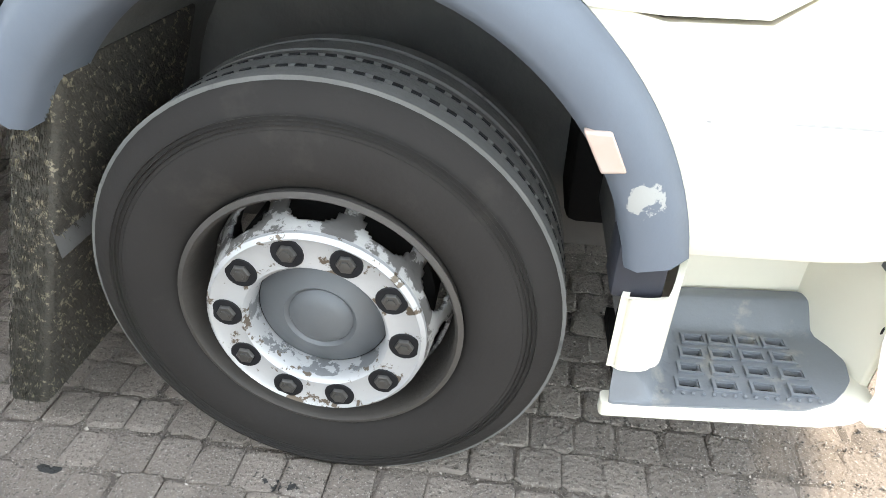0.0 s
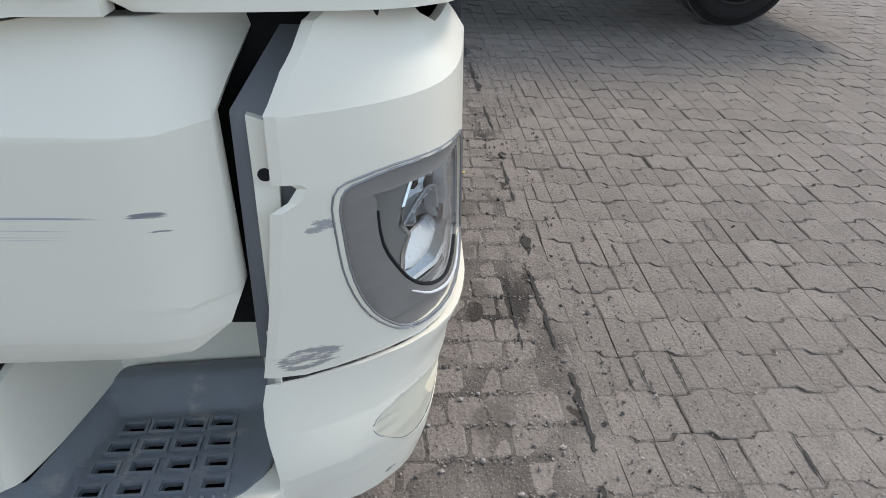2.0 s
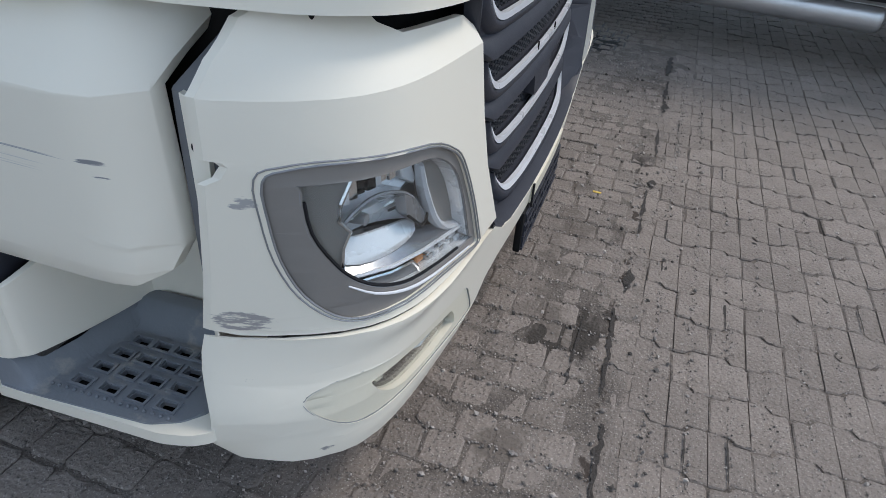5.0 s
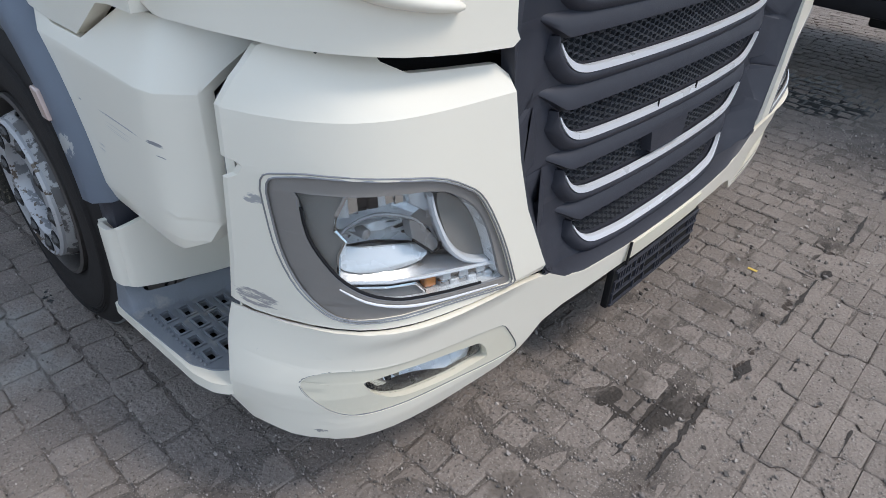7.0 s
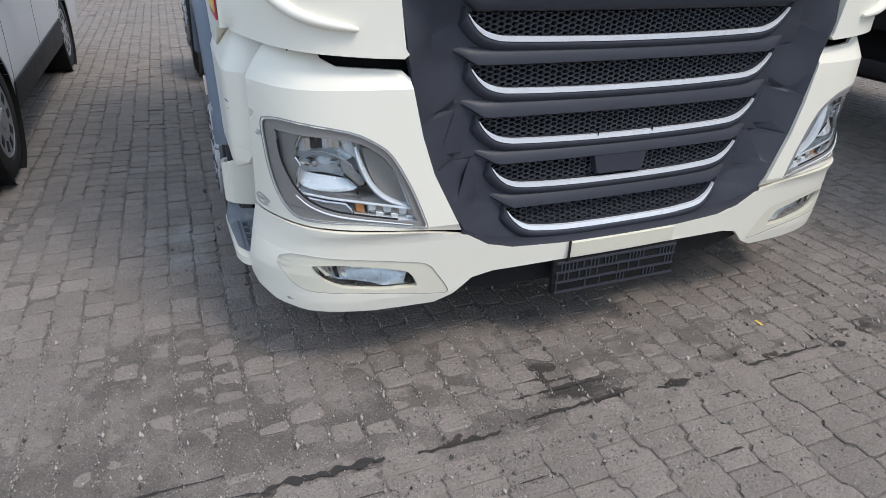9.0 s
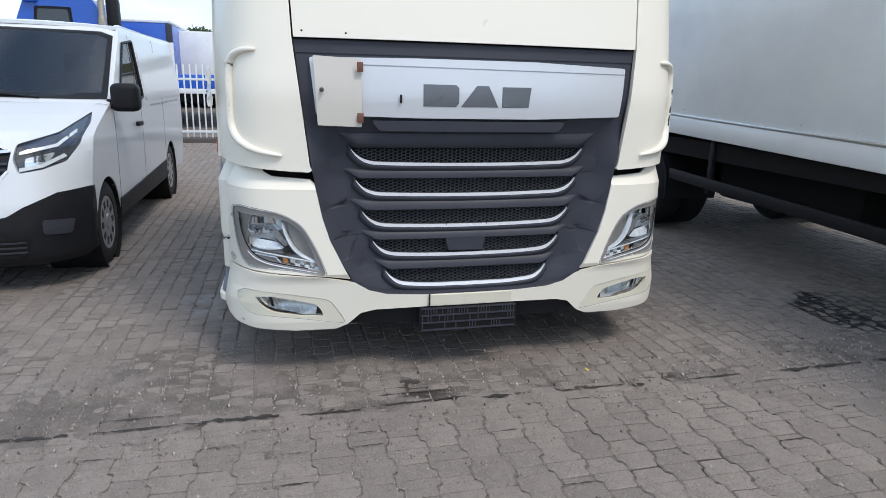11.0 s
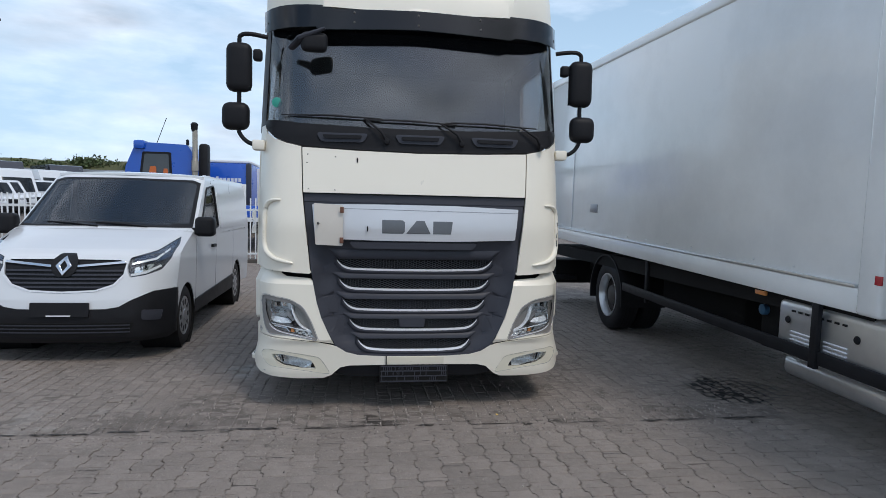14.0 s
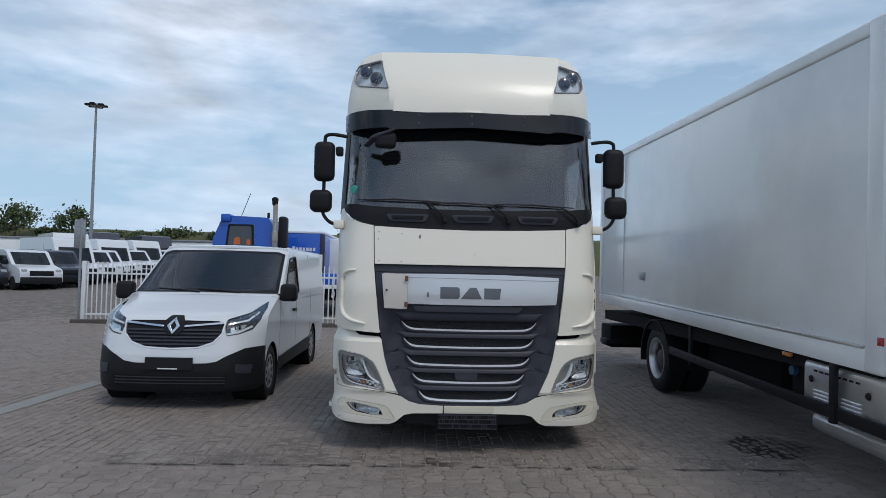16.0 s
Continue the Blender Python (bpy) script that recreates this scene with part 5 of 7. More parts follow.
part("steering_wheel", bm, BLACK, tractor)
# mirrors
for s in (-1, 1):
    k = s
    mir = part("wide_mirror", box(B(), 0.93, 1.06, -0.098, 0.098, 2.465, 2.845, 0.06, 5, m=pose(0, s * 1.385, 0)), BLACK, tractor, "tall black mirror housing")
    part("kerb_mirror", box(B(), 0.93, 1.06, -0.105, 0.105, 2.17, 2.385, 0.06, 5, m=pose(0, s * 1.41, 0)), BLACK, mir)
    part("mirror_glass", bx(0.922, 0.930, s * 1.385 - 0.08, s * 1.385 + 0.08, 2.49, 2.82), CHROME, mir)
    part("mirror_arm", tube(curve([(0.98, s * 1.17, 2.90), (1.0, s * 1.30, 2.915), (1.0, s * 1.372, 2.90), (1.0, s * 1.385, 2.83), (1.0, s * 1.385, 2.42), (1.0, s * 1.39, 2.20), (1.0, s * 1.37, 2.13), (1.0, s * 1.31, 2.075), (0.98, s * 1.22, 2.055)], 4, False), 0.017, 8), BLACK, mir)
    part("arm_foot", box(B(), 0.90, 1.02, -0.05, 0.05, 2.02, 2.10, 0.015, m=pose(0, s * 1.235, 0)), CREAM, mir)
    part("side_camera", box(B(), 0.96, 1.03, -0.035, 0.035, 2.71, 2.80, 0.02, 3, m=pose(0, s * 1.245, 0)), BLACK, mir)
fm = part("front_mirror", box(B(), -0.045, 0.045, -0.10, 0.10, -0.075, 0.075, 0.042, 5, m=pose(1.20, -0.80, 2.83, 0, 0, 8)), BLACK, tractor, "black front mirror over the windscreen")
part("front_mirror_arm", tube([(1.10, -0.98, 2.80), (1.22, -0.90, 2.85), (1.24, -0.72, 2.93)], [0.03, 0.045, 0.02], 10, flat=0.6), DARK, fm)


def wheel(parent, cx, cy, cz, s, R=0.455, w=0.30, rim=0.276):
    """Truck wheel: tyre, dished ten-hole disc, nut ring, hub. s: outward side along y."""
    y = lambda o: s * o
    base = cy
    tyre_prof = [(rim - 0.005, -0.03), (rim + 0.012, -0.006), (rim + 0.05, 0.008), (rim + 0.10, 0.006), (R - 0.045, -0.006), (R - 0.020, -0.016), (R - 0.007, -0.028)]
    holder = part("tyre", lathe([(r, y(o) + base) for r, o in tyre_prof] + [(R - 0.007, y(-w + 0.03) + base), (R - 0.05, y(-w) + base), (rim, y(-w + 0.02) + base)], (cx, 0, cz), 72, caps=False), RUBBER, parent, "worn black tyre with dusty shoulders", 40)
    tr = []
    d = 0.008
    for a, b in ((0.028, 0.075), (0.083, 0.135), (0.143, w - 0.135), (w - 0.127, w - 0.075), (w - 0.067, w - 0.03)):
        tr += [(R - 0.012, y(-a) + base), (R, y(-a - 0.003) + base), (R, y(-b + 0.003) + base), (R - 0.012, y(-b) + base)]
    bm = lathe(tr, (cx, 0, cz), 96, caps=False)
    part("tread", bm, TREAD, holder, "", 30)
    bm = B()
    for i in range(90):
        a = 2 * math.pi * i / 90
        for off in (0.079, 0.139):
            m = Matrix.Translation((cx, base - s * off, cz)) @ Matrix.Rotation(-a, 4, "Y") @ Matrix.Translation((R + 0.0006, 0, 0))
            box(bm, -0.004, 0.0004, -0.0045, 0.0045, -0.009, 0.009, m=m)
    part("tread_sipe", bm, BLACK, holder, kind="stuff")
    bm = B()
    for rr in (R - 0.052, R - 0.060, R - 0.068, R - 0.076):
        lathe([(rr + 0.0015, y(0.000) + base), (rr, y(0.0035) + base), (rr - 0.0015, y(0.0) + base)], (cx, 0, cz), 72, bm, caps=False)
    part("side_ridge", bm, RUBBER, holder, kind="stuff")
    # rim bead and barrel
    part("rim_bead", lathe([(rim + 0.002, y(-0.02) + base), (rim + 0.006, y(0.004) + base), (rim - 0.004, y(0.008) + base), (rim - 0.010, y(0.0) + base), (rim - 0.012, y(-0.05) + base), (rim - 0.025, y(-0.13) + base), (rim - 0.03, y(-0.2) + base)], (cx, 0, cz), 72, caps=False), RIMDARK, parent, "rusty dark rim", 40)
    # dished disc with ten hand holes
    bm = B()
    seg = 160
    pr, po = [0.206, 0.212, 0.218, 0.229, 0.241, rim - 0.022], [0.020, 0.004, -0.018, -0.055, -0.085, -0.115]
    us = np.linspace(0, 5, 22)
    prof = [(float(np.interp(u, range(6), pr)), float(np.interp(u, range(6), po))) for u in us]
    rings = []
    for r, o in prof:
        rings.append([bm.verts.new((cx + r * math.cos(2 * math.pi * i / seg), y(o) + base, cz + r * math.sin(2 * math.pi * i / seg))) for i in range(seg)])
    for k, (a, b) in enumerate(zip(rings, rings[1:])):
        for i in range(seg):
            ph = (i + 0.5) % (seg / 10) - seg / 20
            if ((ph / (seg / 27)) ** 2 + (((k + 0.5) / 21 * 5 - 2.85) / 1.45) ** 2) > 1:
                bm.faces.new((a[i], a[(i + 1) % seg], b[(i + 1) % seg], b[i]))
    disc = part("wheel_disc", bm, RIMWORN, parent, "flaking silver steel wheel disc with rust", 50)
    sol = disc.modifiers.new("thick", "SOLIDIFY")
    sol.thickness = 0.008
    part("brake_drum", lathe([(0.205, y(-0.10) + base), (0.205, y(-0.25) + base)], (cx, 0, cz), 40), VOID, parent)
    ring = part("nut_ring", lathe([(0.128, y(-0.03) + base), (0.130, y(0.018) + base), (0.138, y(0.028) + base), (0.145, y(0.027) + base), (0.190, y(0.027) + base), (0.198, y(0.033) + base), (0.206, y(0.026) + base), (0.208, y(0.008) + base)], (cx, 0, cz), 80, caps=False), RIM, disc, "", 40)
    for i in range(10):
        a = radians(102 + 36 * i)
        px, pz = cx + 0.1675 * math.cos(a), cz + 0.1675 * math.sin(a)
        part("nut_seat", lathe([(0.030, y(0.0272) + base), (0.0285, y(0.0295) + base), (0.021, y(0.0285) + base)], (px, 0, pz), 20), BLACK, disc)
        nut = part("wheel_nut", lathe([(0.0185, y(0.026) + base), (0.018, y(0.032) + base), (0.016, y(0.035) + base), (0.010, y(0.035) + base), (0.0095, y(0.038) + base), (0.004, y(0.039) + base)], (px, 0, pz), 6), STEELNUT, disc, "", 30)
    part("hub", lathe([(0.127, y(-0.03) + base), (0.122, y(-0.024) + base), (0.07, y(-0.004) + base), (0.062, y(-0.010) + base), (0.056, y(-0.002) + base), (0.038, y(0.006) + base), (0.006, y(0.008) + base)], (cx, 0, cz), 48), HUBGREY, disc, "dusty grey hub cap", 40)


for s in (-1, 1):
    wheel_base = part("axle_stub", lathe([(0.05, s * 0.6), (0.05, s * 1.05)], (0, 0, 0.44), 16), VOID, tractor)
    wheel(wheel_base, -0.012, s * 1.262, 0.44, s, rim=0.266)
part("underside", bx(-0.9, 1.2, -0.55, 0.55, 0.36, 1.0, r=0.03), VOID, tractor)
part("sump_shield", bx(0.45, 1.08, -0.8, 0.8, 0.42, 0.9, r=0.03), VOID, tractor)
part("rear_chassis", bx(-5.2, -0.9, -0.45, 0.45, 0.55, 0.95, r=0.02), VOID, tractor)
for s in (-1, 1):
    part("fuel_tank", box(B(), -2.7, -1.15, -0.32, 0.32, 0.35, 0.95, 0.09, 4, m=pose(0, s * 0.88, 0)), ALU, tractor, "aluminium fuel tank")
    rear = part("rear_axle", lathe([(0.06, s * 0.3), (0.06, s * 1.0)], (-3.75, 0, 0.47), 14), VOID, tractor)
    wheel(rear, -3.75, s * 1.24, 0.47, s, R=0.47, w=0.6)


# ---- the white panel van beside the tractor ----
VZ = [(0.18, -0.42), (0.25, -0.36), (0.45, -0.33), (0.62, -0.345), (0.75, -0.38), (0.90, -0.42), (1.00, -0.47), (1.05, -0.54), (1.10, -0.68), (1.20, -1.02), (1.28, -1.32), (1.32, -1.42), (1.86, -2.22), (1.93, -2.36)]


def van_front(off=0.0):
    def f(y, z):
        a = min(abs(y), 0.97)
        return (float(np.interp(z, [p for p, _ in VZ], [q for _, q in VZ])) - 0.10 * a * a - float(np.interp(z, [1.0, 1.3], [0.34, 0.15])) * max(0.0, (a - 0.45) / 0.52) ** 3.2 + off, y, z)
    return f


def van_half(z):
    return float(np.interp(z, [0.2, 0.5, 0.95, 1.3, 1.9, 1.97], [0.93, 0.955, 0.965, 0.960, 0.885, 0.83]))


def van_side(s, off=0.0):
    return lambda x, z: (x, s * (van_half(z) + off), z)


def small_wheel(parent, cx, cy, cz, s, R=0.335, w=0.22, rim=0.215):
    t = part("tyre", lathe([(rim, cy - s * 0.02), (rim + 0.012, cy), (R - 0.03, cy), (R - 0.006, cy - s * 0.015), (R, cy - s * 0.04), (R, cy - s * (w - 0.03)), (R - 0.03, cy - s * w), (rim, cy - s * w)], (cx, 0, cz), 48), RUBBER, parent, "black tyre")
    part("tread_grooves", lathe([(R - 0.004, cy - s * 0.06), (R + 0.002, cy - s * 0.065), (R + 0.002, cy - s * 0.1), (R - 0.004, cy - s * 0.105)], (cx, 0, cz), 48), TREAD, t)
    d = part("wheel_trim", lathe([(rim, cy - s * 0.005), (rim - 0.012, cy - s * 0.002), (rim - 0.03, cy - s * 0.03), (0.13, cy - s * 0.012), (0.075, cy - s * 0.008), (0.06, cy + s * 0.004), (0.005, cy + s * 0.006)], (cx, 0, cz), 40), LAMPGREY, parent, "grey steel wheel trim")
    for i in range(10):
        a = 2 * math.pi * i / 10
        m = Matrix.Translation((cx, cy - s * 0.009, cz)) @ Matrix.Rotation(-a, 4, "Y")
        part("trim_slot", box(B(), 0.118, 0.182, -0.006, 0.006, -0.026, 0.026, 0.004, m=m), BLACK, d)
    return t


def panel_van(at, mat_body, detail=True, label="", mirrored=False):
    van = thing("panel_van", label, "van", at=at)
    rear, floor_z = -5.35, 0.30
    bump_top = [(-0.962, 0.70), (-0.80, 0.69), (-0.62, 0.61), (-0.52, 0.55), (-0.40, 0.53), (0, 0.525)]
    lowb = [(-0.955, 0.24), (-0.90, 0.20), (0, 0.19)]
    outb = bump_top + [(-y, z) for y, z in reversed(bump_top[:-1])] + [(-y, z) for y, z in lowb[:-1]] + [(0, 0.19)] + list(reversed(lowb[:-1]))
    bump = patch("bumper", outb, van_front(0.012), BLACK, van, 0.05, grid=0.07, bevel=0.01, label="unpainted black front bumper")
    patch("lower_intake", rounded([(-0.66, 0.40), (0.66, 0.40), (0.60, 0.27), (-0.60, 0.27)], 0.03), van_front(0.018), VOID, bump, 0.01, grid=0.1)
    for z in (0.30, 0.335, 0.37):
        patch("intake_slat", [(-0.62, z), (0.62, z), (0.62, z + 0.012), (-0.62, z + 0.012)], van_front(0.024), DARK, bump, 0.006, grid=0.1, bevel=0)
    for s in (-1, 1):
        f = (lambda p: p) if s < 0 else flip
        patch("fog_blank", f(rounded([(-0.88, 0.50), (-0.72, 0.52), (-0.72, 0.42), (-0.86, 0.40)], 0.02)), van_front(0.02), DARK, bump, 0.01)
    pl = patch("plate_board", rounded([(-0.265, 0.60), (0.265, 0.60), (0.265, 0.465), (-0.265, 0.465)], 0.006), van_front(0.035), BLACK, bump, 0.02, grid=0.2, label="black plate board with white lettering strip")
    bars(pl, van_front(0.037), [(-0.115, 0.105, 0.470, 0.482)], PAPER)
    # painted nose between bumper and grille, and wings
    gt = [(-0.56, 0.975), (-0.54, 0.85), (-0.46, 0.755), (-0.30, 0.700), (0, 0.685)]
    gr = gt + [(-y, z) for y, z in reversed(gt[:-1])] + [(0.50, 1.005), (0.15, 1.01), (-0.15, 1.01), (-0.50, 1.005)]
    lamp = [(-0.585, 1.025), (-0.57, 0.93), (-0.60, 0.835), (-0.73, 0.855), (-0.85, 0.90), (-0.91, 1.01), (-0.918, 1.14), (-0.888, 1.215), (-0.78, 1.09)]
    wing = [(-0.96, 0.705), (-0.80, 0.695), (-0.62, 0.615), (-0.52, 0.555), (-0.40, 0.535), (0, 0.53)]
    ring = wing + [(-y, z) for y, z in reversed(wing[:-1])] + [(0.965, 0.95), (0.962, 1.25), (0.90, 1.27), (0, 1.285), (-0.90, 1.27), (-0.962, 1.25), (-0.965, 0.95)]
    hole_l = rounded(lamp, 0.015)
    body = patch("nose", ring, van_front(0.0), mat_body, van, 0.03, holes=[hole_l, flip(hole_l), gr], grid=0.05, bevel=0.006, label="painted bonnet and wings")
    g = patch("grille", gr, van_front(-0.02), BLACK, van, 0.02, grid=0.07, bevel=0)
    for z, w in ((0.735, 0.40), (0.775, 0.47), (0.815, 0.51), (0.855, 0.53), (0.895, 0.54)):
        patch("grille_slat", [(-w, z), (w, z), (w, z + 0.016), (-w, z + 0.016)], van_front(-0.004), DARK, g, 0.01, grid=0.1, bevel=0)
    for s in (-1, 1):
        f = (lambda p: p) if s < 0 else flip
        patch("chrome_bar", f([(-0.555, 0.975), (-0.12, 0.935), (-0.12, 0.958), (-0.55, 0.998)]), van_front(0.006), CHROME, g, 0.012, grid=0.1, bevel=0.003)
        patch("grille_edge", f([(-0.55, 0.85), (-0.47, 0.757), (-0.30, 0.702), (0, 0.687), (0, 0.703), (-0.30, 0.718), (-0.46, 0.774), (-0.535, 0.86)]), van_front(0.006), TRIM_SILVER, g, 0.01, grid=0.1, bevel=0)
        l = patch("headlamp", f(hole_l), van_front(-0.045), DARK, van, 0.02, grid=0.06, bevel=0, label="swept-back headlamp with clear cover")
        patch("lamp_cell", f(rounded([(-0.63, 0.93), (-0.63, 0.87), (-0.75, 0.885), (-0.79, 0.965)], 0.02)), van_front(-0.03), MIRROR, l, 0.01, grid=0.04)
        patch("lamp_led", f([(-0.60, 0.845), (-0.73, 0.868), (-0.845, 0.93), (-0.83, 0.95), (-0.72, 0.888), (-0.60, 0.868)]), van_front(-0.025), PAPER, l, 0.01, grid=0.08, bevel=0)
        patch("lamp_black", f([(-0.61, 1.02), (-0.79, 1.085), (-0.88, 1.185), (-0.895, 1.03), (-0.82, 0.98), (-0.62, 0.96)]), van_front(-0.035), LAMPBLUE, l, 0.01, grid=0.06, bevel=0)
        patch("lamp_line", f([(-0.60, 0.955), (-0.80, 1.0), (-0.87, 1.085), (-0.86, 1.105), (-0.79, 1.02), (-0.60, 0.975)]), van_front(-0.024), TRIM_SILVER, l, 0.01, grid=0.08, bevel=0)
        patch("lamp_cover", f(hole_l), van_front(-0.008), CLEAR, l, 0.004, grid=0.06, bevel=0).visible_shadow = False
    surround = patch("emblem_mount", rounded([(-0.07, 1.065), (0.07, 1.065), (0.125, 0.99), (0.11, 0.90), (0.06, 0.845), (-0.06, 0.845), (-0.11, 0.90), (-0.125, 0.99)], 0.02), van_front(0.004), BLACK, van, 0.03)
    patch("emblem", [(0, 1.045), (0.075, 0.95), (0, 0.855), (-0.075, 0.95)], van_front(0.022), CHROME, surround, 0.016, holes=[[(0, 1.003), (0.034, 0.95), (0, 0.897), (-0.034, 0.95)]], bevel=0.004, label="plain chrome diamond emblem")
    # windscreen and roof
    screen = [(-0.93, 1.30), (0, 1.315), (0.93, 1.30), (0.855, 1.84), (0.76, 1.875), (0, 1.885), (-0.76, 1.875), (-0.855, 1.84)]
    patch("windscreen", screen, van_front(0.006), VANGLASS, van, 0.006, grid=0.08, bevel=0, label="raked windscreen").visible_shadow = False
    inner = [(-0.885, 1.345), (0, 1.355), (0.885, 1.345), (0.825, 1.815), (0.73, 1.85), (0, 1.862), (-0.73, 1.85), (-0.825, 1.815)]
    patch("screen_border", screen, van_front(0.0085), BLACK, van, 0.002, holes=[inner], grid=0.08, bevel=0)
    patch("screen_frame", [(-0.96, 1.26), (0, 1.275), (0.96, 1.26), (0.955, 1.32), (0.885, 1.86), (0.84, 1.93), (0, 1.945), (-0.84, 1.93), (-0.885, 1.86), (-0.955, 1.32)], van_front(-0.004), mat_body, van, 0.03, holes=[screen], grid=0.08, bevel=0)
    patch("screen_band", [(-0.93, 1.30), (0, 1.315), (0.93, 1.30), (0.92, 1.345), (0, 1.36), (-0.92, 1.345)], van_front(0.010), BLACK, van, 0.003, grid=0.08, bevel=0)
    for y in (-0.1, 0.42):
        part("wiper", tube([van_front(0.02)(y + 0.06, 1.31), van_front(0.03)(y - 0.2, 1.335), van_front(0.02)(y - 0.5, 1.35)], 0.009, 6), BLACK, van)
    # flanks
    FW, RW, rw = -1.20, -4.30, 0.37
    for s in (-1, 1):
        way = (0, -s, 0)

        def archpts(c):
            return [(c + rw * math.cos(radians(a)), 0.335 + rw * math.sin(radians(a))) for a in np.linspace(0, 180, 15)]
        out = [(rear, floor_z), (rear, 1.85), (rear + 0.1, 1.93), (-2.62, 1.955), *[(van_front(0.0)(van_half(z), z)[0] + 0.004, z) for z in (1.93, 1.86, 1.75, 1.6, 1.45, 1.33, 1.28, 1.22, 1.16, 1.10, 1.05, 1.0, 0.95, 0.88, 0.80, 0.72)], *archpts(FW), *archpts(RW)]
        win = rounded([(-2.85, 1.28), (-1.88, 1.20), (-1.92, 1.34), (-2.42, 1.78), (-2.85, 1.82)], 0.03)
        flank = patch("flank", out, van_side(s), mat_body, van, 0.03, holes=[win], grid=0.09, way=way, bevel=0.005, label="glossy painted flank")
        patch("door_glass", win, van_side(s, -0.008), VANGLASS, flank, 0.006, grid=0.12, way=way, bevel=0).visible_shadow = False
        part("window_trim", tube([van_side(s, 0.002)(x, z) for x, z in win + win[:1]], 0.014, 6), BLACK, flank)
        patch("sill_trim", [(FW - rw - 0.01, 0.30), (FW - rw - 0.02, 0.46), (RW + rw + 0.02, 0.52), (RW + rw + 0.01, 0.30)], van_side(s, 0.010), BLACK, flank, 0.02, way=way, grid=0.3)
        patch("door_pull", rounded([(-2.62, 1.055), (-2.42, 1.06), (-2.42, 1.02), (-2.62, 1.015)], 0.012), van_side(s, 0.03), BLACK, flank, 0.03, way=way)
        for x in (-1.62, -2.72, -3.95):
            patch("door_seam", [(x, 0.40), (x + 0.006, 0.40), (x + 0.006, 1.28 if x > -2 else 1.88), (x, 1.28 if x > -2 else 1.88)], van_side(s, 0.001), VOID, flank, 0.003, way=way, bevel=0, grid=0.1)
        patch("slide_rail", [(-5.1, 1.18), (-3.2, 1.18), (-3.2, 1.195), (-5.1, 1.195)], van_side(s, 0.003), LAMPGREY, flank, 0.006, way=way, bevel=0, grid=0.3)
        patch("pressed_panel", rounded([(-5.15, 1.25), (-3.0, 1.25), (-3.0, 1.74), (-5.15, 1.74)], 0.05), van_side(s, 0.008), mat_body, flank, 0.01, way=way, grid=0.12, bevel=0.008)
        patch("bump_return", [(-0.86, 0.23), *[(van_front(0.006)(van_half(z), z)[0], z) for z in (0.23, 0.35, 0.45, 0.58, 0.70)], (-0.835, 0.70)], van_side(s, 0.004), BLACK, bump, 0.03, way=way, grid=0.08)
        mirr = part("door_mirror", box(B(), -1.68, -1.50, -0.11, 0.11, 1.20, 1.43, 0.05, 4, m=pose(0, s * 1.075, 0)), BLACK, van, "black door mirror")
        part("mirror_stalk", bx(-1.64, -1.54, min(s * 0.93, s * 1.0), max(s * 0.93, s * 1.0), 1.22, 1.30, r=0.01), BLACK, mirr)
        part("wheel_house", lathe([(rw - 0.002, s * 0.95), (rw - 0.002, s * 0.55), (0.01, s * 0.55)], (FW, 0, 0.335), 24, caps=False), VOID, van)
        part("wheel_house", lathe([(rw - 0.002, s * 0.95), (rw - 0.002, s * 0.55), (0.01, s * 0.55)], (RW, 0, 0.335), 24, caps=False), VOID, van)
        for c in (FW, RW):
            ax = part("wheel", lathe([(0.03, s * 0.6), (0.03, s * 0.9)], (c, 0, 0.335), 10), VOID, van)
            small_wheel(ax, c, s * 0.935, 0.335, s)
    patch("roof", [(rear, -0.86), (rear, 0.86), (-2.42, 0.86), (-2.34, 0.4), (-2.32, 0), (-2.34, -0.4), (-2.42, -0.86)], lambda x, y: (x, y, 1.975 - 0.045 * abs(y) ** 2 - 0.03 * max(0, (x + 2.7) / 0.4) ** 2), mat_body, van, 0.03, grid=0.12, way=(0, 0, -1), bevel=0)
    part("rear_doors", bx(rear - 0.02, rear + 0.02, -0.93, 0.93, 0.3, 1.93, r=0.01), mat_body, van)
    part("underbody", bx(rear + 0.1, -0.55, -0.8, 0.8, 0.24, 0.42), VOID, van)
    part("bulkhead", bx(-3.0, -2.95, -0.88, 0.88, 0.4, 1.9), CABIN, van)
    part("dash", bx(-2.05, -1.62, -0.78, 0.78, 0.9, 1.26, r=0.05), CABIN, van)
    for y in (-0.45, 0.45):
        st = part("seat", bx(-2.75, -2.6, y - 0.24, y + 0.24, 0.8, 1.5, r=0.05), CABIN, van)
        part("headrest", bx(-2.74, -2.62, y - 0.12, y + 0.12, 1.5, 1.68, r=0.04), CABIN, st)
    part("dash_paper", box(B(), -0.09, 0.09, -0.15, 0.15, -0.002, 0.002, m=pose(-1.72, -0.52, 1.29, 0, 12, 8)), PAPER, van, "white sheet lying on the dashboard")
    return van


van = panel_van((0, -3.28, 0), WHITE, label="glossy white panel van with unpainted black bumper")
sheet_a4 = thing("paper_sheet", "white paper sheet lying on the dashboard of the van", "paper", at=(-1.78, -3.86, 1.262))
part("page", bx(-0.13, 0.13, -0.16, 0.16, 0, 0.004, r=0.001), PAPER, sheet_a4)


# ---- the white box lorry on the other side, nose the same way ----
lorry = thing("box_truck", "white rigid box truck with silver tank and black side guard", "truck", at=(0, 0, 0))
LY = 2.84   # its near side


def lorry_part(name, bm, mat, parent=None, label="", angle=35, bevel=0.0):
    ob = part(name, bm, mat, parent or lorry, label, angle, bevel)
    return ob


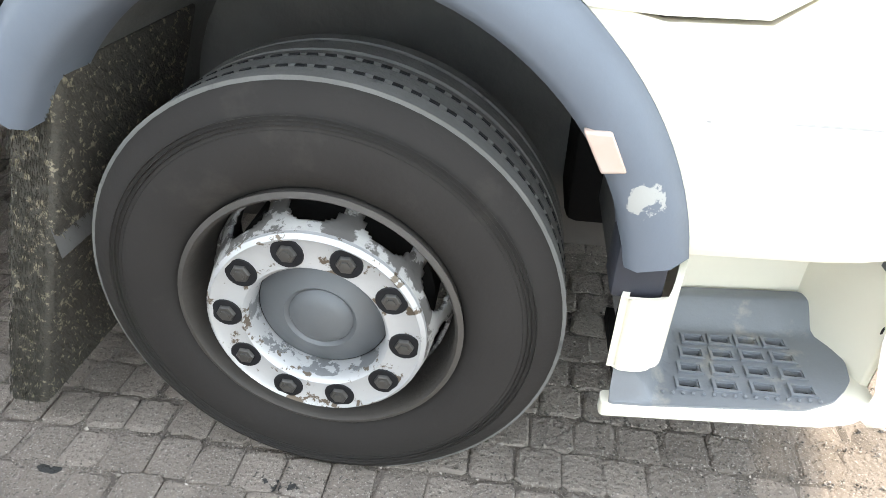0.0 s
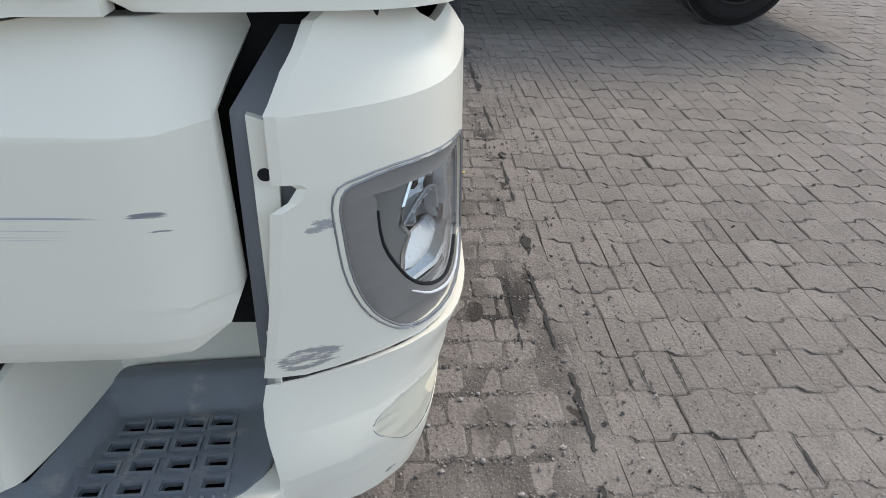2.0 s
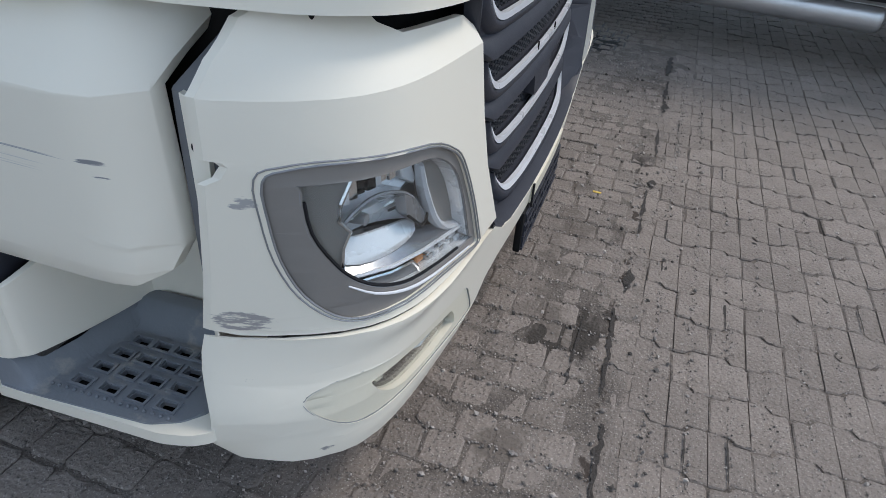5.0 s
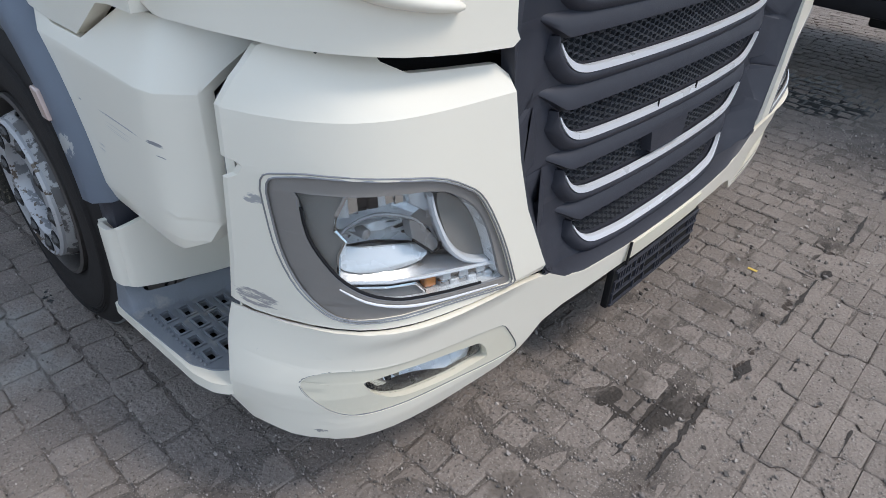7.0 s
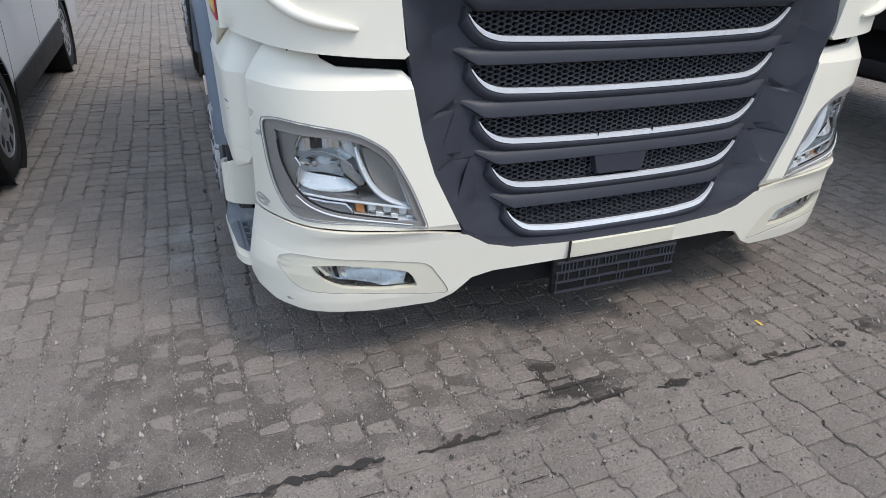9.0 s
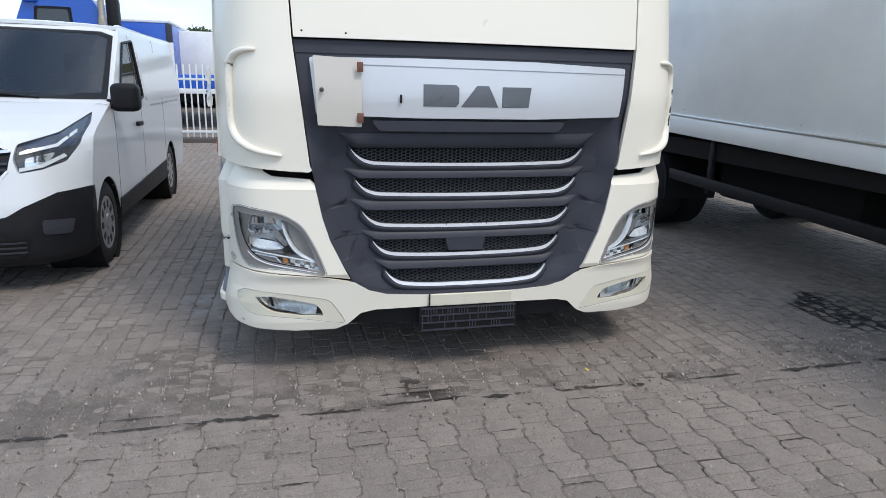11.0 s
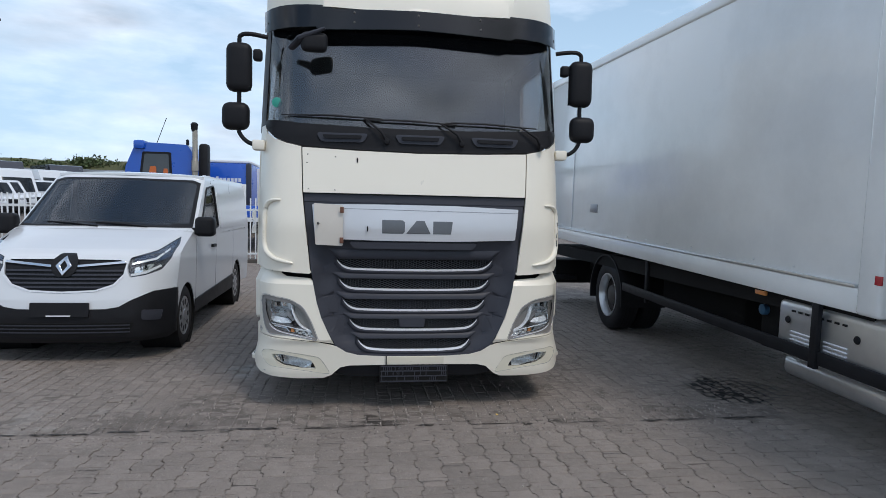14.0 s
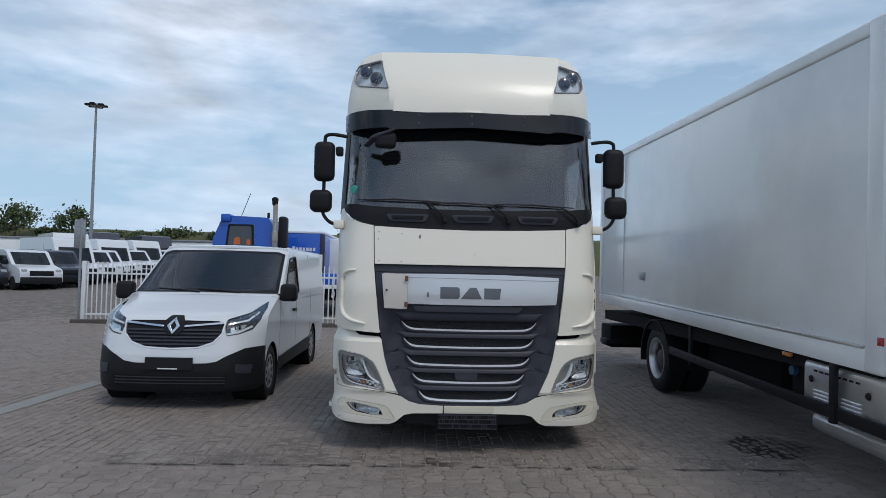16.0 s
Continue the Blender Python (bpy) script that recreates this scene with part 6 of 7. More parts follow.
RAKE = pose(2.6, 0, 0.95, 0, 1.7, 0) @ pose(-2.6, 0, -0.95)


def raked(bm):
    bmesh.ops.transform(bm, matrix=RAKE, verts=bm.verts)
    return bm


X0, X1 = -4.6, 2.60


def twin_wheel(parent, cx, cy, cz, s, R=0.462, rim=0.285):
    """Twin rear wheel: two tyres, and the deep dish of the outer rim with its hub."""
    for k, o in enumerate((0.0, 0.31)):
        c = cy - s * o
        # darker than the other tyres: shade under the box put into the colour
        t = part("tyre", lathe([(rim - 0.01, c - s * 0.03), (rim + 0.012, c), (rim + 0.06, c + s * 0.008), (R - 0.05, c), (R - 0.015, c - s * 0.015), (R, c - s * 0.035), (R, c - s * 0.23), (R - 0.04, c - s * 0.27), (rim, c - s * 0.26)], (cx, 0, cz), 64, caps=False), BLACK, parent, "worn twin tyre, near black for the shade under the box", 40)
        for g in (0.08, 0.13, 0.18):
            part("tread_groove", lathe([(R + 0.001, c - s * g), (R + 0.001, c - s * (g + 0.008))], (cx, 0, cz), 64, caps=False), VOID, t)
    dish = part("rim_dish", lathe([(rim + 0.004, cy - s * 0.012), (rim + 0.006, cy + s * 0.004), (rim - 0.008, cy + s * 0.004), (rim - 0.016, cy - s * 0.02), (rim - 0.028, cy - s * 0.05), (rim - 0.034, cy - s * 0.10)], (cx, 0, cz), 64, caps=False), ALU, parent, "silver deep-dished rim", 40)
    part("rim_disc", lathe([(rim - 0.034, cy - s * 0.10), (rim - 0.05, cy - s * 0.145), (0.20, cy - s * 0.165), (0.135, cy - s * 0.155), (0.13, cy - s * 0.10)], (cx, 0, cz), 64, caps=False), RIMDARK, dish, "", 40)
    part("hub", lathe([(0.13, cy - s * 0.15), (0.125, cy - s * 0.06), (0.10, cy - s * 0.045), (0.02, cy - s * 0.04)], (cx, 0, cz), 36), RIMDARK, dish)
    for i in range(10):
        a = radians(36 * i)
        part("wheel_nut", lathe([(0.018, cy - s * 0.16), (0.017, cy - s * 0.125), (0.006, cy - s * 0.12)], (cx + 0.168 * math.cos(a), 0, cz + 0.168 * math.sin(a)), 6), STEELNUT, dish)
        b = a + radians(18)
        part("hand_hole", lathe([(0.026, cy - s * 0.158), (0.024, cy - s * 0.152), (0.004, cy - s * 0.152)], (cx + 0.218 * math.cos(b), 0, cz + 0.218 * math.sin(b)), 14), VOID, dish)


cargo = lorry_part("cargo_box", raked(bx(X0, X1 - 0.02, LY + 0.02, LY + 2.5, 1.0, 3.53, r=0.02)), BOXWHITE, None, "white smooth cargo box side with faint grime and painted soft reflections")
lorry_part("top_rail", raked(bx(X0, X1, LY, LY + 0.06, 3.44, 3.56, r=0.025, seg=3)), BOXWHITE, cargo)
lorry_part("bottom_rail", raked(bx(X0, X1 - 0.01, LY, LY + 0.05, 0.95, 1.120, r=0.01)), BOXWHITE, cargo)
lorry_part("rail_bead", raked(bx(X0, X1 - 0.19, LY - 0.008, LY + 0.02, 1.120, 1.143, r=0.005)), ALU, cargo)
lorry_part("front_post", raked(bx(X1 - 0.17, X1 + 0.03, LY - 0.012, LY + 0.16, 0.945, 3.56, r=0.03, seg=4)), BOXWHITE, cargo)
lorry_part("rear_post", raked(bx(X0 - 0.02, X0 + 0.10, LY - 0.010, LY + 0.10, 0.95, 3.56, r=0.02)), BOXWHITE, cargo)
lorry_part("panel_joint", raked(bx(-3.32, -3.30, LY + 0.012, LY + 0.03, 1.17, 3.44)), ALU, cargo)
bm = B()
for i in range(13):
    bmesh.ops.create_icosphere(bm, subdivisions=1, radius=0.008, matrix=RAKE @ pose(-4.2 + 0.5 * i, LY - 0.006, 1.19))
part("rail_rivet", bm, ALU, cargo, kind="stuff")
lorry_part("data_plate", raked(bx(-2.55, -2.28, LY + 0.014, LY + 0.024, 1.43, 1.55, r=0.003)), LAMPGREY, cargo, "small grey plate with unreadable print")
lorry_part("front_reflector", raked(bx(X1 - 0.02, X1 + 0.034, LY - 0.016, LY + 0.0, 1.165, 1.225, r=0.004)), REDLENS, cargo)
# running gear
lorry_part("chassis_rail", bx(-4.4, 4.2, LY + 0.75, LY + 0.83, 0.60, 0.86, r=0.01), VOID)
lorry_part("chassis_rail", bx(-4.4, 4.2, LY + 1.65, LY + 1.73, 0.60, 0.86, r=0.01), VOID)
lorry_part("box_underside", bx(-4.5, 2.5, LY + 0.08, LY + 2.4, 0.86, 1.02), VOID)
# dark block added to close the bright gap under the cargo box
lorry_part("underbody_fill", bx(-1.15, 0.55, LY + 0.45, LY + 1.9, 0.46, 0.90, r=0.05), VOID)
lorry_part("side_guard", raked(bx(-1.35, 3.2, LY + 0.02, LY + 0.05, 0.50, 0.60, r=0.008)), BLACK, None, "black side guard rail")
lorry_part("guard_post", raked(bx(2.02, 2.09, LY + 0.0, LY + 0.04, 0.47, 0.95, r=0.006)), BLACK)
lorry_part("guard_post", bx(-0.8, -0.74, LY + 0.05, LY + 0.09, 0.55, 1.05, r=0.006), BLACK)
bm = box(B(), 1.55, 3.0, LY + 0.06, LY + 0.62, 0.46, 0.93, 0.07, 4)
tank = lorry_part("battery_tank_cover", raked(bm), ALU, None, "silver moulded cover with louvre slots")
for z in (0.58, 0.61, 0.64, 0.67):
    for a, b in ((1.74, 1.98), (2.10, 2.32)):
        lorry_part("louvre", raked(bx(a, b, LY + 0.048, LY + 0.065, z, z + 0.012, r=0.003)), TRIM_SILVER, tank)
for i in range(8):
    lorry_part("slot", raked(bx(1.74 + 0.075 * i, 1.78 + 0.075 * i, LY + 0.052, LY + 0.064, 0.83, 0.845)), BLACK, tank)
for x in (1.70, 2.40):
    lorry_part("cover_screw", raked(lathe([(0.03, LY + 0.058), (0.022, LY + 0.048), (0.004, LY + 0.048)], (x, 0, 0.76), 14)), BLACK, tank)
lorry_part("lower_tank", raked(bx(1.52, 2.9, LY + 0.16, LY + 0.7, 0.28, 0.45, r=0.06, seg=3)), ALU)
lorry_part("valve_block", bx(1.08, 1.42, LY + 0.25, LY + 0.6, 0.45, 0.95, r=0.02), VOID)
lorry_part("valve_knob", lathe([(0.01, LY + 0.19), (0.045, LY + 0.2), (0.05, LY + 0.24), (0.03, LY + 0.26)], (1.16, 0, 0.78), 16), material("blue_cap", (0.04, 0.12, 0.22), None, 10, 0.5), None)
lorry_part("amber_marker", raked(bx(1.30, 1.43, LY + 0.03, LY + 0.06, 0.90, 0.935, r=0.005)), AMBER)
for s, yy in ((-1, LY + 0.10), (1, LY + 2.4)):
    ax = lorry_part("drive_axle", lathe([(0.08, LY + 0.4), (0.08, LY + 2.1)], (-2.0, 0, 0.475), 14), VOID)
    twin_wheel(ax, -2.0, yy, 0.475, s)
    ax = lorry_part("steer_axle", lathe([(0.06, LY + 0.4), (0.06, LY + 2.1)], (3.95, 0, 0.475), 14), VOID)
    wheel(ax, 3.95, yy - s * 0.45, 0.475, s, R=0.475, w=0.3, rim=0.285)
bm = B()
rings = []
for a in np.linspace(-10, 190, 26):
    u = radians(a)
    rings.append([bm.verts.new((-2.0 + r * math.cos(u), y, 0.475 + r * math.sin(u))) for r, y in ((0.53, LY + 0.06), (0.55, LY + 0.06), (0.55, LY + 0.66), (0.53, LY + 0.66))])
for a, b in zip(rings, rings[1:]):
    for k in range(4):
        bm.faces.new((a[k], a[(k + 1) % 4], b[(k + 1) % 4], b[k]))
lorry_part("mudguard", bm, BLACK)
lorry_part("tail_lift", bx(-5.0, -4.4, LY + 0.15, LY + 2.3, 0.35, 0.75, r=0.03), VOID)
lorry_part("tail_bar", bx(-4.7, -4.3, LY + 0.05, LY + 0.5, 0.42, 0.5, r=0.01), BLACK)
# its cab, mostly out of sight
cabw = [(2.78, 0.62), (4.9, 0.55), (5.0, 1.4), (4.75, 2.1), (4.45, 2.95), (3.2, 3.05), (2.98, 2.9), (2.85, 2.4), (2.74, 1.8)]
cabw = rounded(cabw, 0.12)
cab = patch("cab_shell", cabw, lambda x, z: (x, LY + 0.08 + 0.03 * max(0, z - 2.2), z), CREAM, lorry, 2.3, way=(0, 1, 0), grid=0.5, bevel=0.03, label="white cab of the box truck")
patch("cab_seam", [(2.85, 2.36), (4.5, 2.36), (4.5, 2.37), (2.85, 2.37)], lambda x, z: (x, LY + 0.078 + 0.03 * max(0, z - 2.2), z), VOID, cab, 0.004, way=(0, 1, 0), bevel=0)
lorry_part("cab_step", bx(3.1, 3.7, LY + 0.1, LY + 0.5, 0.4, 0.95, r=0.05), BLACK)
lorry_part("cab_marker", bx(3.02, 3.10, LY + 0.08, LY + 0.11, 0.62, 0.72, r=0.01), AMBER)
lorry_part("hose_rack", bx(2.66, 2.75, LY + 0.3, LY + 1.2, 1.0, 1.25, r=0.02), LAMPGREY)


# ---- what stands behind: fence, blue lorry, parked vans, mast, trees ----
FX = -11.4
fence = thing("palisade_fence", "white painted steel bar fence on a low concrete base", "fence")


def fence_run(y0, y1, top=1.62):
    n = int((y1 - y0) / 0.135)
    bm = bx(-0.016, 0.016, -0.016, 0.016, 0, top, r=0.004)
    first = part("fence_bar", bm, FENCEWHITE, fence)
    first.location = (FX, y0, 0.1 + ground_z(FX, 0))
    for i in range(1, n + 1):
        o = first.copy()
        scene.collection.objects.link(o)
        o.location = (FX, y0 + 0.135 * i, 0.1 + ground_z(FX, 0))
    for z in (0.26, 1.42):
        part("fence_rail", bx(FX - 0.02, FX + 0.02, y0 - 0.05, y1 + 0.05, z - 0.025, z + 0.025, r=0.004), FENCEWHITE, fence)
    for y in (y0 - 0.1, y1 + 0.1):
        part("fence_post", bx(FX - 0.05, FX + 0.05, y - 0.05, y + 0.05, 0, top + 0.14, r=0.008), FENCEWHITE, fence)
    part("fence_foot", bx(FX - 0.22, FX + 0.22, y0 - 0.35, y1 + 0.2, -0.05, 0.12, r=0.02), SLEEPER, fence)


fence_run(-9.85, -5.9)
fence_run(-5.5, 2.0)

# blue lorry nose with upright exhaust, and blue box behind
blue = thing("blue_truck", "blue truck cab with an upright chrome exhaust stack", "truck")
BX = -16.0
cabp = rounded([(-7.95, 0.6), (-5.8, 0.6), (-5.8, 3.25), (-5.95, 3.48), (-7.2, 3.52), (-7.6, 3.40), (-7.9, 2.7)], 0.08)


def blue_face(off):
    return lambda y, z: (BX + off - 0.06 * (y + 6.9) ** 2, y, z)


part_cab = patch("cab_body", cabp, blue_face(0), BLUE, blue, 2.2, grid=0.3, bevel=0.04, label="bright blue cab")
patch("window_frame", rounded([(-7.45, 2.38), (-6.42, 2.38), (-6.45, 3.22), (-7.35, 3.22)], 0.06), blue_face(0.006), BLACK, part_cab, 0.01)
patch("cab_window", rounded([(-7.36, 2.45), (-6.5, 2.45), (-6.53, 3.15), (-7.28, 3.15)], 0.06), blue_face(0.012), FARGLASS, part_cab, 0.01)
patch("orange_seat", rounded([(-7.15, 2.5), (-6.9, 2.5), (-6.92, 2.75), (-7.1, 2.75)], 0.04), blue_face(0.018), material("orange_cloth", (0.6, 0.15, 0.04), None, 8, 0.7), part_cab, 0.004)
patch("orange_seat", rounded([(-6.7, 2.5), (-6.54, 2.5), (-6.56, 2.68), (-6.68, 2.68)], 0.04), blue_face(0.018), material("orange_cloth", (0.6, 0.15, 0.04), None, 8, 0.7), part_cab, 0.004)
part("roof_visor", bx(BX - 0.4, BX + 0.12, -7.6, -7.25, 3.3, 3.58, r=0.06), BLUE, part_cab)
part("roof_beacon", lathe([(0.05, 3.5), (0.05, 3.68), (0.02, 3.7)], (BX - 0.5, -6.05, 0), 10, axis="z"), BLACK, part_cab)
stack = part("exhaust_pipe", lathe([(0.10, 1.2), (0.10, 2.6), (0.115, 2.62), (0.115, 2.95), (0.085, 3.0), (0.085, 3.95)], (BX + 0.15, -5.66, 0), 16, axis="z"), material("brown_chrome_pipe", (0.42, 0.36, 0.28), (0.3, 0.25, 0.2), 12, 0.3, metal=0.8), blue, "tall brownish chrome exhaust stack")
part("stack_tip", lathe([(0.085, 3.9), (0.10, 3.98), (0.12, 4.15), (0.06, 4.2)], (BX + 0.15, -5.68, 0), 14, axis="z"), BLACK, stack)
part("air_intake", bx(BX - 0.5, BX - 0.1, -5.62, -5.3, 1.4, 3.55, r=0.1), BLACK, blue)
part("whip_aerial", tube([(BX - 0.5, -7.05, 3.5), (BX - 0.6, -6.75, 4.4)], 0.012, 5), BLACK, blue)
part("chassis", bx(BX - 4, BX - 0.1, -7.8, -5.9, 0.5, 1.2, r=0.05), VOID, blue)
for y in (-7.6, -6.0):
    ax = part("axle_end", lathe([(0.1, y - 0.1), (0.1, y + 0.1)], (BX - 1.0, 0, 0.65), 10), VOID, blue)
    part("tyre", lathe([(0.28, y - 0.16), (0.5, y - 0.14), (0.5, y + 0.14), (0.28, y + 0.16)], (BX - 1.0, 0, 0.68), 28), RUBBER, ax)
trailer = thing("blue_box_trailer", "blue box trailer with white lettering on its end", "trailer")
tb = part("trailer_body", bx(-25.5, -19.5, -6.6, -4.5, 1.1, 3.15, r=0.04), BLUE, trailer)
part("trailer_roof", bx(-25.5, -19.48, -6.6, -4.48, 3.14, 3.24, r=0.03), PAPER, tb)
part("end_frame", bx(-19.55, -19.45, -4.62, -4.42, 1.2, 3.12, r=0.02), DARK, tb)
for i in range(7):
    part("letter_bar", bx(-19.5, -19.485, -5.75 + 0.14 * i, -5.65 + 0.14 * i, 2.42, 2.56 + 0.05 * (i == 0)), PAPER, tb)
part("trailer_gear", bx(-25, -19.6, -6.4, -4.7, 0.5, 1.1, r=0.05), VOID, trailer)
for y in (-6.2, -4.8):
    part("tyre", lathe([(0.28, y - 0.16), (0.5, y - 0.14), (0.5, y + 0.14), (0.28, y + 0.16)], (-20.5, 0, 0.7), 24), RUBBER, trailer)
flat = thing("white_trailer", "white box trailer behind the yard fence", "trailer")
part("trailer_body", bx(-27.5, -21.5, -4.7, -2.2, 1.0, 3.05, r=0.05), BOXWHITE, flat)
part("trailer_gear", bx(-27, -22, -4.5, -2.4, 0.45, 1.0, r=0.05), VOID, flat)

flatbed = thing("flatbed_trailer", "blue flatbed trailer standing behind the white fence", "trailer")
gz = ground_z(-15, 0)
bed = part("trailer_bed", bx(-19.2, -14.4, -4.9, -2.3, gz + 1.05, gz + 1.42, r=0.03), BLUE, flatbed)
part("tail_board", bx(-14.4, -14.34, -4.85, -2.35, gz + 0.92, gz + 1.05, r=0.01), PAPER, bed)
part("trailer_beam", bx(-19.0, -14.5, -4.1, -3.1, gz + 0.7, gz + 1.05, r=0.02), VOID, flatbed)
for y in (-4.65, -2.55):
    part("tyre", lathe([(0.28, y - 0.16), (0.5, y - 0.14), (0.5, y + 0.14), (0.28, y + 0.16)], (-15.6, 0, gz + 0.5), 28), RUBBER, flatbed)

# rows of parked vans across the lot
NAVY = material("dark_blue_paint", (0.03, 0.035, 0.055), (0.025, 0.03, 0.045), 3, 0.25, coat=0.6)


def far_van(name, x, y, yaw, size, mat, label, cat="van"):
    """A parked van seen from afar: body, screen, side glass, lamps, wheels, bumper."""
    L, W, H, nose = size
    t = thing(name, label, cat, group="parked vans", at=(x, y, ground_z(x, y)))
    t.rotation_euler = (0, 0, radians(yaw))
    prof = rounded([(0, 0.35), (0, 0.85), (-0.12, 1.02), (-nose, 1.22), (-nose - 0.75, H - 0.08), (-nose - 1.0, H), (-L, H), (-L, 0.35)], 0.09)
    body = patch("van_body", prof, lambda a, z: (a, W / 2, z), mat, t, W, way=(0, -1, 0), grid=1.5, bevel=0.07)
    # wrapped windscreen, standing a little proud of the sloping body
    bm = B()
    cols = [(-0.5, 0.10), (-0.42, 0.02), (-0.2, 0.0), (0.2, 0.0), (0.42, 0.02), (0.5, 0.10)]
    grid = [[bm.verts.new((px - back + 0.03, fy * (W - 0.14), pz)) for fy, back in cols] for px, pz in [(-nose + 0.02 - 0.75 * u, 1.22 + (H - 1.3) * u) for u in (0.0, 0.5 * (min(H - 0.12, 2.1) - 1.22) / (H - 1.3), (min(H - 0.12, 2.1) - 1.22) / (H - 1.3))]]
    for p, q in zip(grid, grid[1:]):
        for i in range(5):
            bm.faces.new((p[i], p[i + 1], q[i + 1], q[i]))
    bmesh.ops.solidify(bm, geom=bm.faces[:], thickness=0.012)
    part("windscreen", bm, FARGLASS, t, "dark windscreen")
    part("bumper", bx(-0.15, 0.05, -W / 2 + 0.02, W / 2 - 0.02, 0.28, 0.62, r=0.05), BLACK, t)
    part("grille", bx(-0.05, 0.02, -W * 0.28, W * 0.28, 0.68, 0.92, r=0.02), BLACK, t)
    for s in (-1, 1):
        part("headlamp", bx(-0.25, -0.02, s * W * 0.40 - 0.14, s * W * 0.40 + 0.14, 0.80, 1.0, r=0.05), PALEGLASS, t)
        top = min(H - 0.30, 1.95)
        gl = rounded([(-nose - 1.75, 1.27), (-nose - 0.28, 1.25), (-nose - 0.40, 1.36), (-nose - 0.70, top), (-nose - 1.75, top)], 0.04)
        patch("door_glass", gl, lambda a, z: (a, s * (W / 2 + 0.008), z), FARGLASS, t, 0.02, way=(0, -s, 0), grid=2, bevel=0)
        part("mirror", box(B(), -nose - 0.55, -nose - 0.40, -0.10, 0.10, 1.2, 1.45, 0.04, m=pose(0, s * (W / 2 + 0.12), 0)), BLACK, t)
        part("door_seam", bx(-nose - 1.82, -nose - 1.80, s * W / 2 - 0.006, s * W / 2 + 0.006, 0.45, H - 0.3), DARK, t)
        part("sill", bx(-L + 0.3, -0.5, s * W / 2 - 0.015, s * W / 2 + 0.015, 0.30, 0.45), BLACK, t)
        for c in (-0.85, -L + 0.9):
            w = part("tyre", lathe([(0.2, s * (W / 2 - 0.2)), (0.33, s * (W / 2 - 0.18)), (0.33, s * (W / 2 + 0.01)), (0.2, s * (W / 2 + 0.02))], (c, 0, 0.33), 24), RUBBER, t)
            part("rim", lathe([(0.2, s * (W / 2 + 0.015)), (0.1, s * (W / 2 + 0.01)), (0.02, s * (W / 2 + 0.02))], (c, 0, 0.33), 16), SILVER, w)
    return t


SM, LG = (4.9, 1.9, 1.95, 1.0), (6.2, 2.05, 2.65, 1.15)
far_van("parked_van", -23.6, -20.75, 52, SM, NAVY, "dark blue panel van parked in the lot")
far_van("parked_van", -24.6, -18.75, 52, SM, WHITE, "small white panel van with black bumper")
far_van("parked_van", -26.6, -18.45, 52, SM, NAVY, "dark blue panel van parked in the row")
for i, (x, y) in enumerate(((-29.2, -19.0), (-35.5, -19.7), (-40.5, -19.6))):
    far_van("tall_van", x, y, 52, LG, WHITE, "tall white panel van in a long row")
for x, y in ((-31.2, -18.9), (-33.2, -19.3), (-37.6, -19.3), (-43, -19.2), (-46, -18.6)):
    far_van("parked_van", x, y, 52, SM, WHITE, "white panel van in a long row")
far_van("white_truck", -42.0, -26.5, 40, (7.0, 2.4, 3.1, 0.5), WHITE, "white truck with a wide dark windscreen", "truck")
far_van("grey_truck", -46.0, -26.0, 40, (7.0, 2.4, 3.3, 0.5), NAVY, "dark grey truck with a roof body", "truck")
far_van("red_truck", -48.0, -22.5, 40, (6.0, 2.4, 3.1, 0.4), NAVY, "dark truck with red trim far off", "truck")

mast = thing("lamp_mast", "tall slim grey floodlight mast", "lamp post", at=(-46, -27.35, ground_z(-46, 0) - 1.6))
part("pole", lathe([(0.16, 0), (0.13, 5), (0.09, 15.2)], (0, 0, 0), 12, axis="z"), LAMPGREY, mast)
head = part("head_ring", lathe([(0.2, 15.1), (0.55, 15.2), (0.55, 15.3), (0.2, 15.35)], (0, 0, 0), 14, axis="z"), LAMPGREY, mast)
for i in range(6):
    a = i * math.pi / 3
    part("floodlight", box(B(), -0.16, 0.16, -0.2, 0.2, -0.08, 0.08, 0.02, m=pose(0.62 * math.cos(a), 0.62 * math.sin(a), 15.25)), BLACK, head)
sign = thing("sign_post", "grey sign on a thin post by the fence", "sign", at=(-12.2, -10.5, ground_z(-12, 0)))
part("post", lathe([(0.035, 0), (0.035, 3.0)], (0, 0, 0), 10, axis="z"), LAMPGREY, sign)
part("board", bx(-0.02, 0.02, -0.2, 0.12, 2.1, 2.95, r=0.005), LAMPGREY, sign)

# grassy bank, far wall and trees
bank = sheet("bank", list(np.linspace(-74, -60, 8)), list(np.linspace(-110, 70, 90)), 0.0, GRASS)
for v in bank.data.vertices:
    t = (-60 - v.co.x) / 14
    v.co.z += 4.0 * math.sin(min(1, t * 1.6) * math.pi / 2) + 0.35 * noise.noise((v.co.x * 0.3, v.co.y * 0.2, 0)) - 0.1
tagged(bank, "grassy green-brown bank behind the lot", "bank", kind="structure")
yard_wall = thing("far_building", "long low white shed at the edge of the lot", "building", at=(-57, -10, ground_z(-57, 0)))
part("wall", bx(-1, 1, -32, 26, 0, 2.6, r=0.05), BOXWHITE, yard_wall)
part("roof_edge", bx(-1.1, 1.1, -32.2, 26.2, 2.6, 2.8, r=0.03), LAMPGREY, yard_wall)


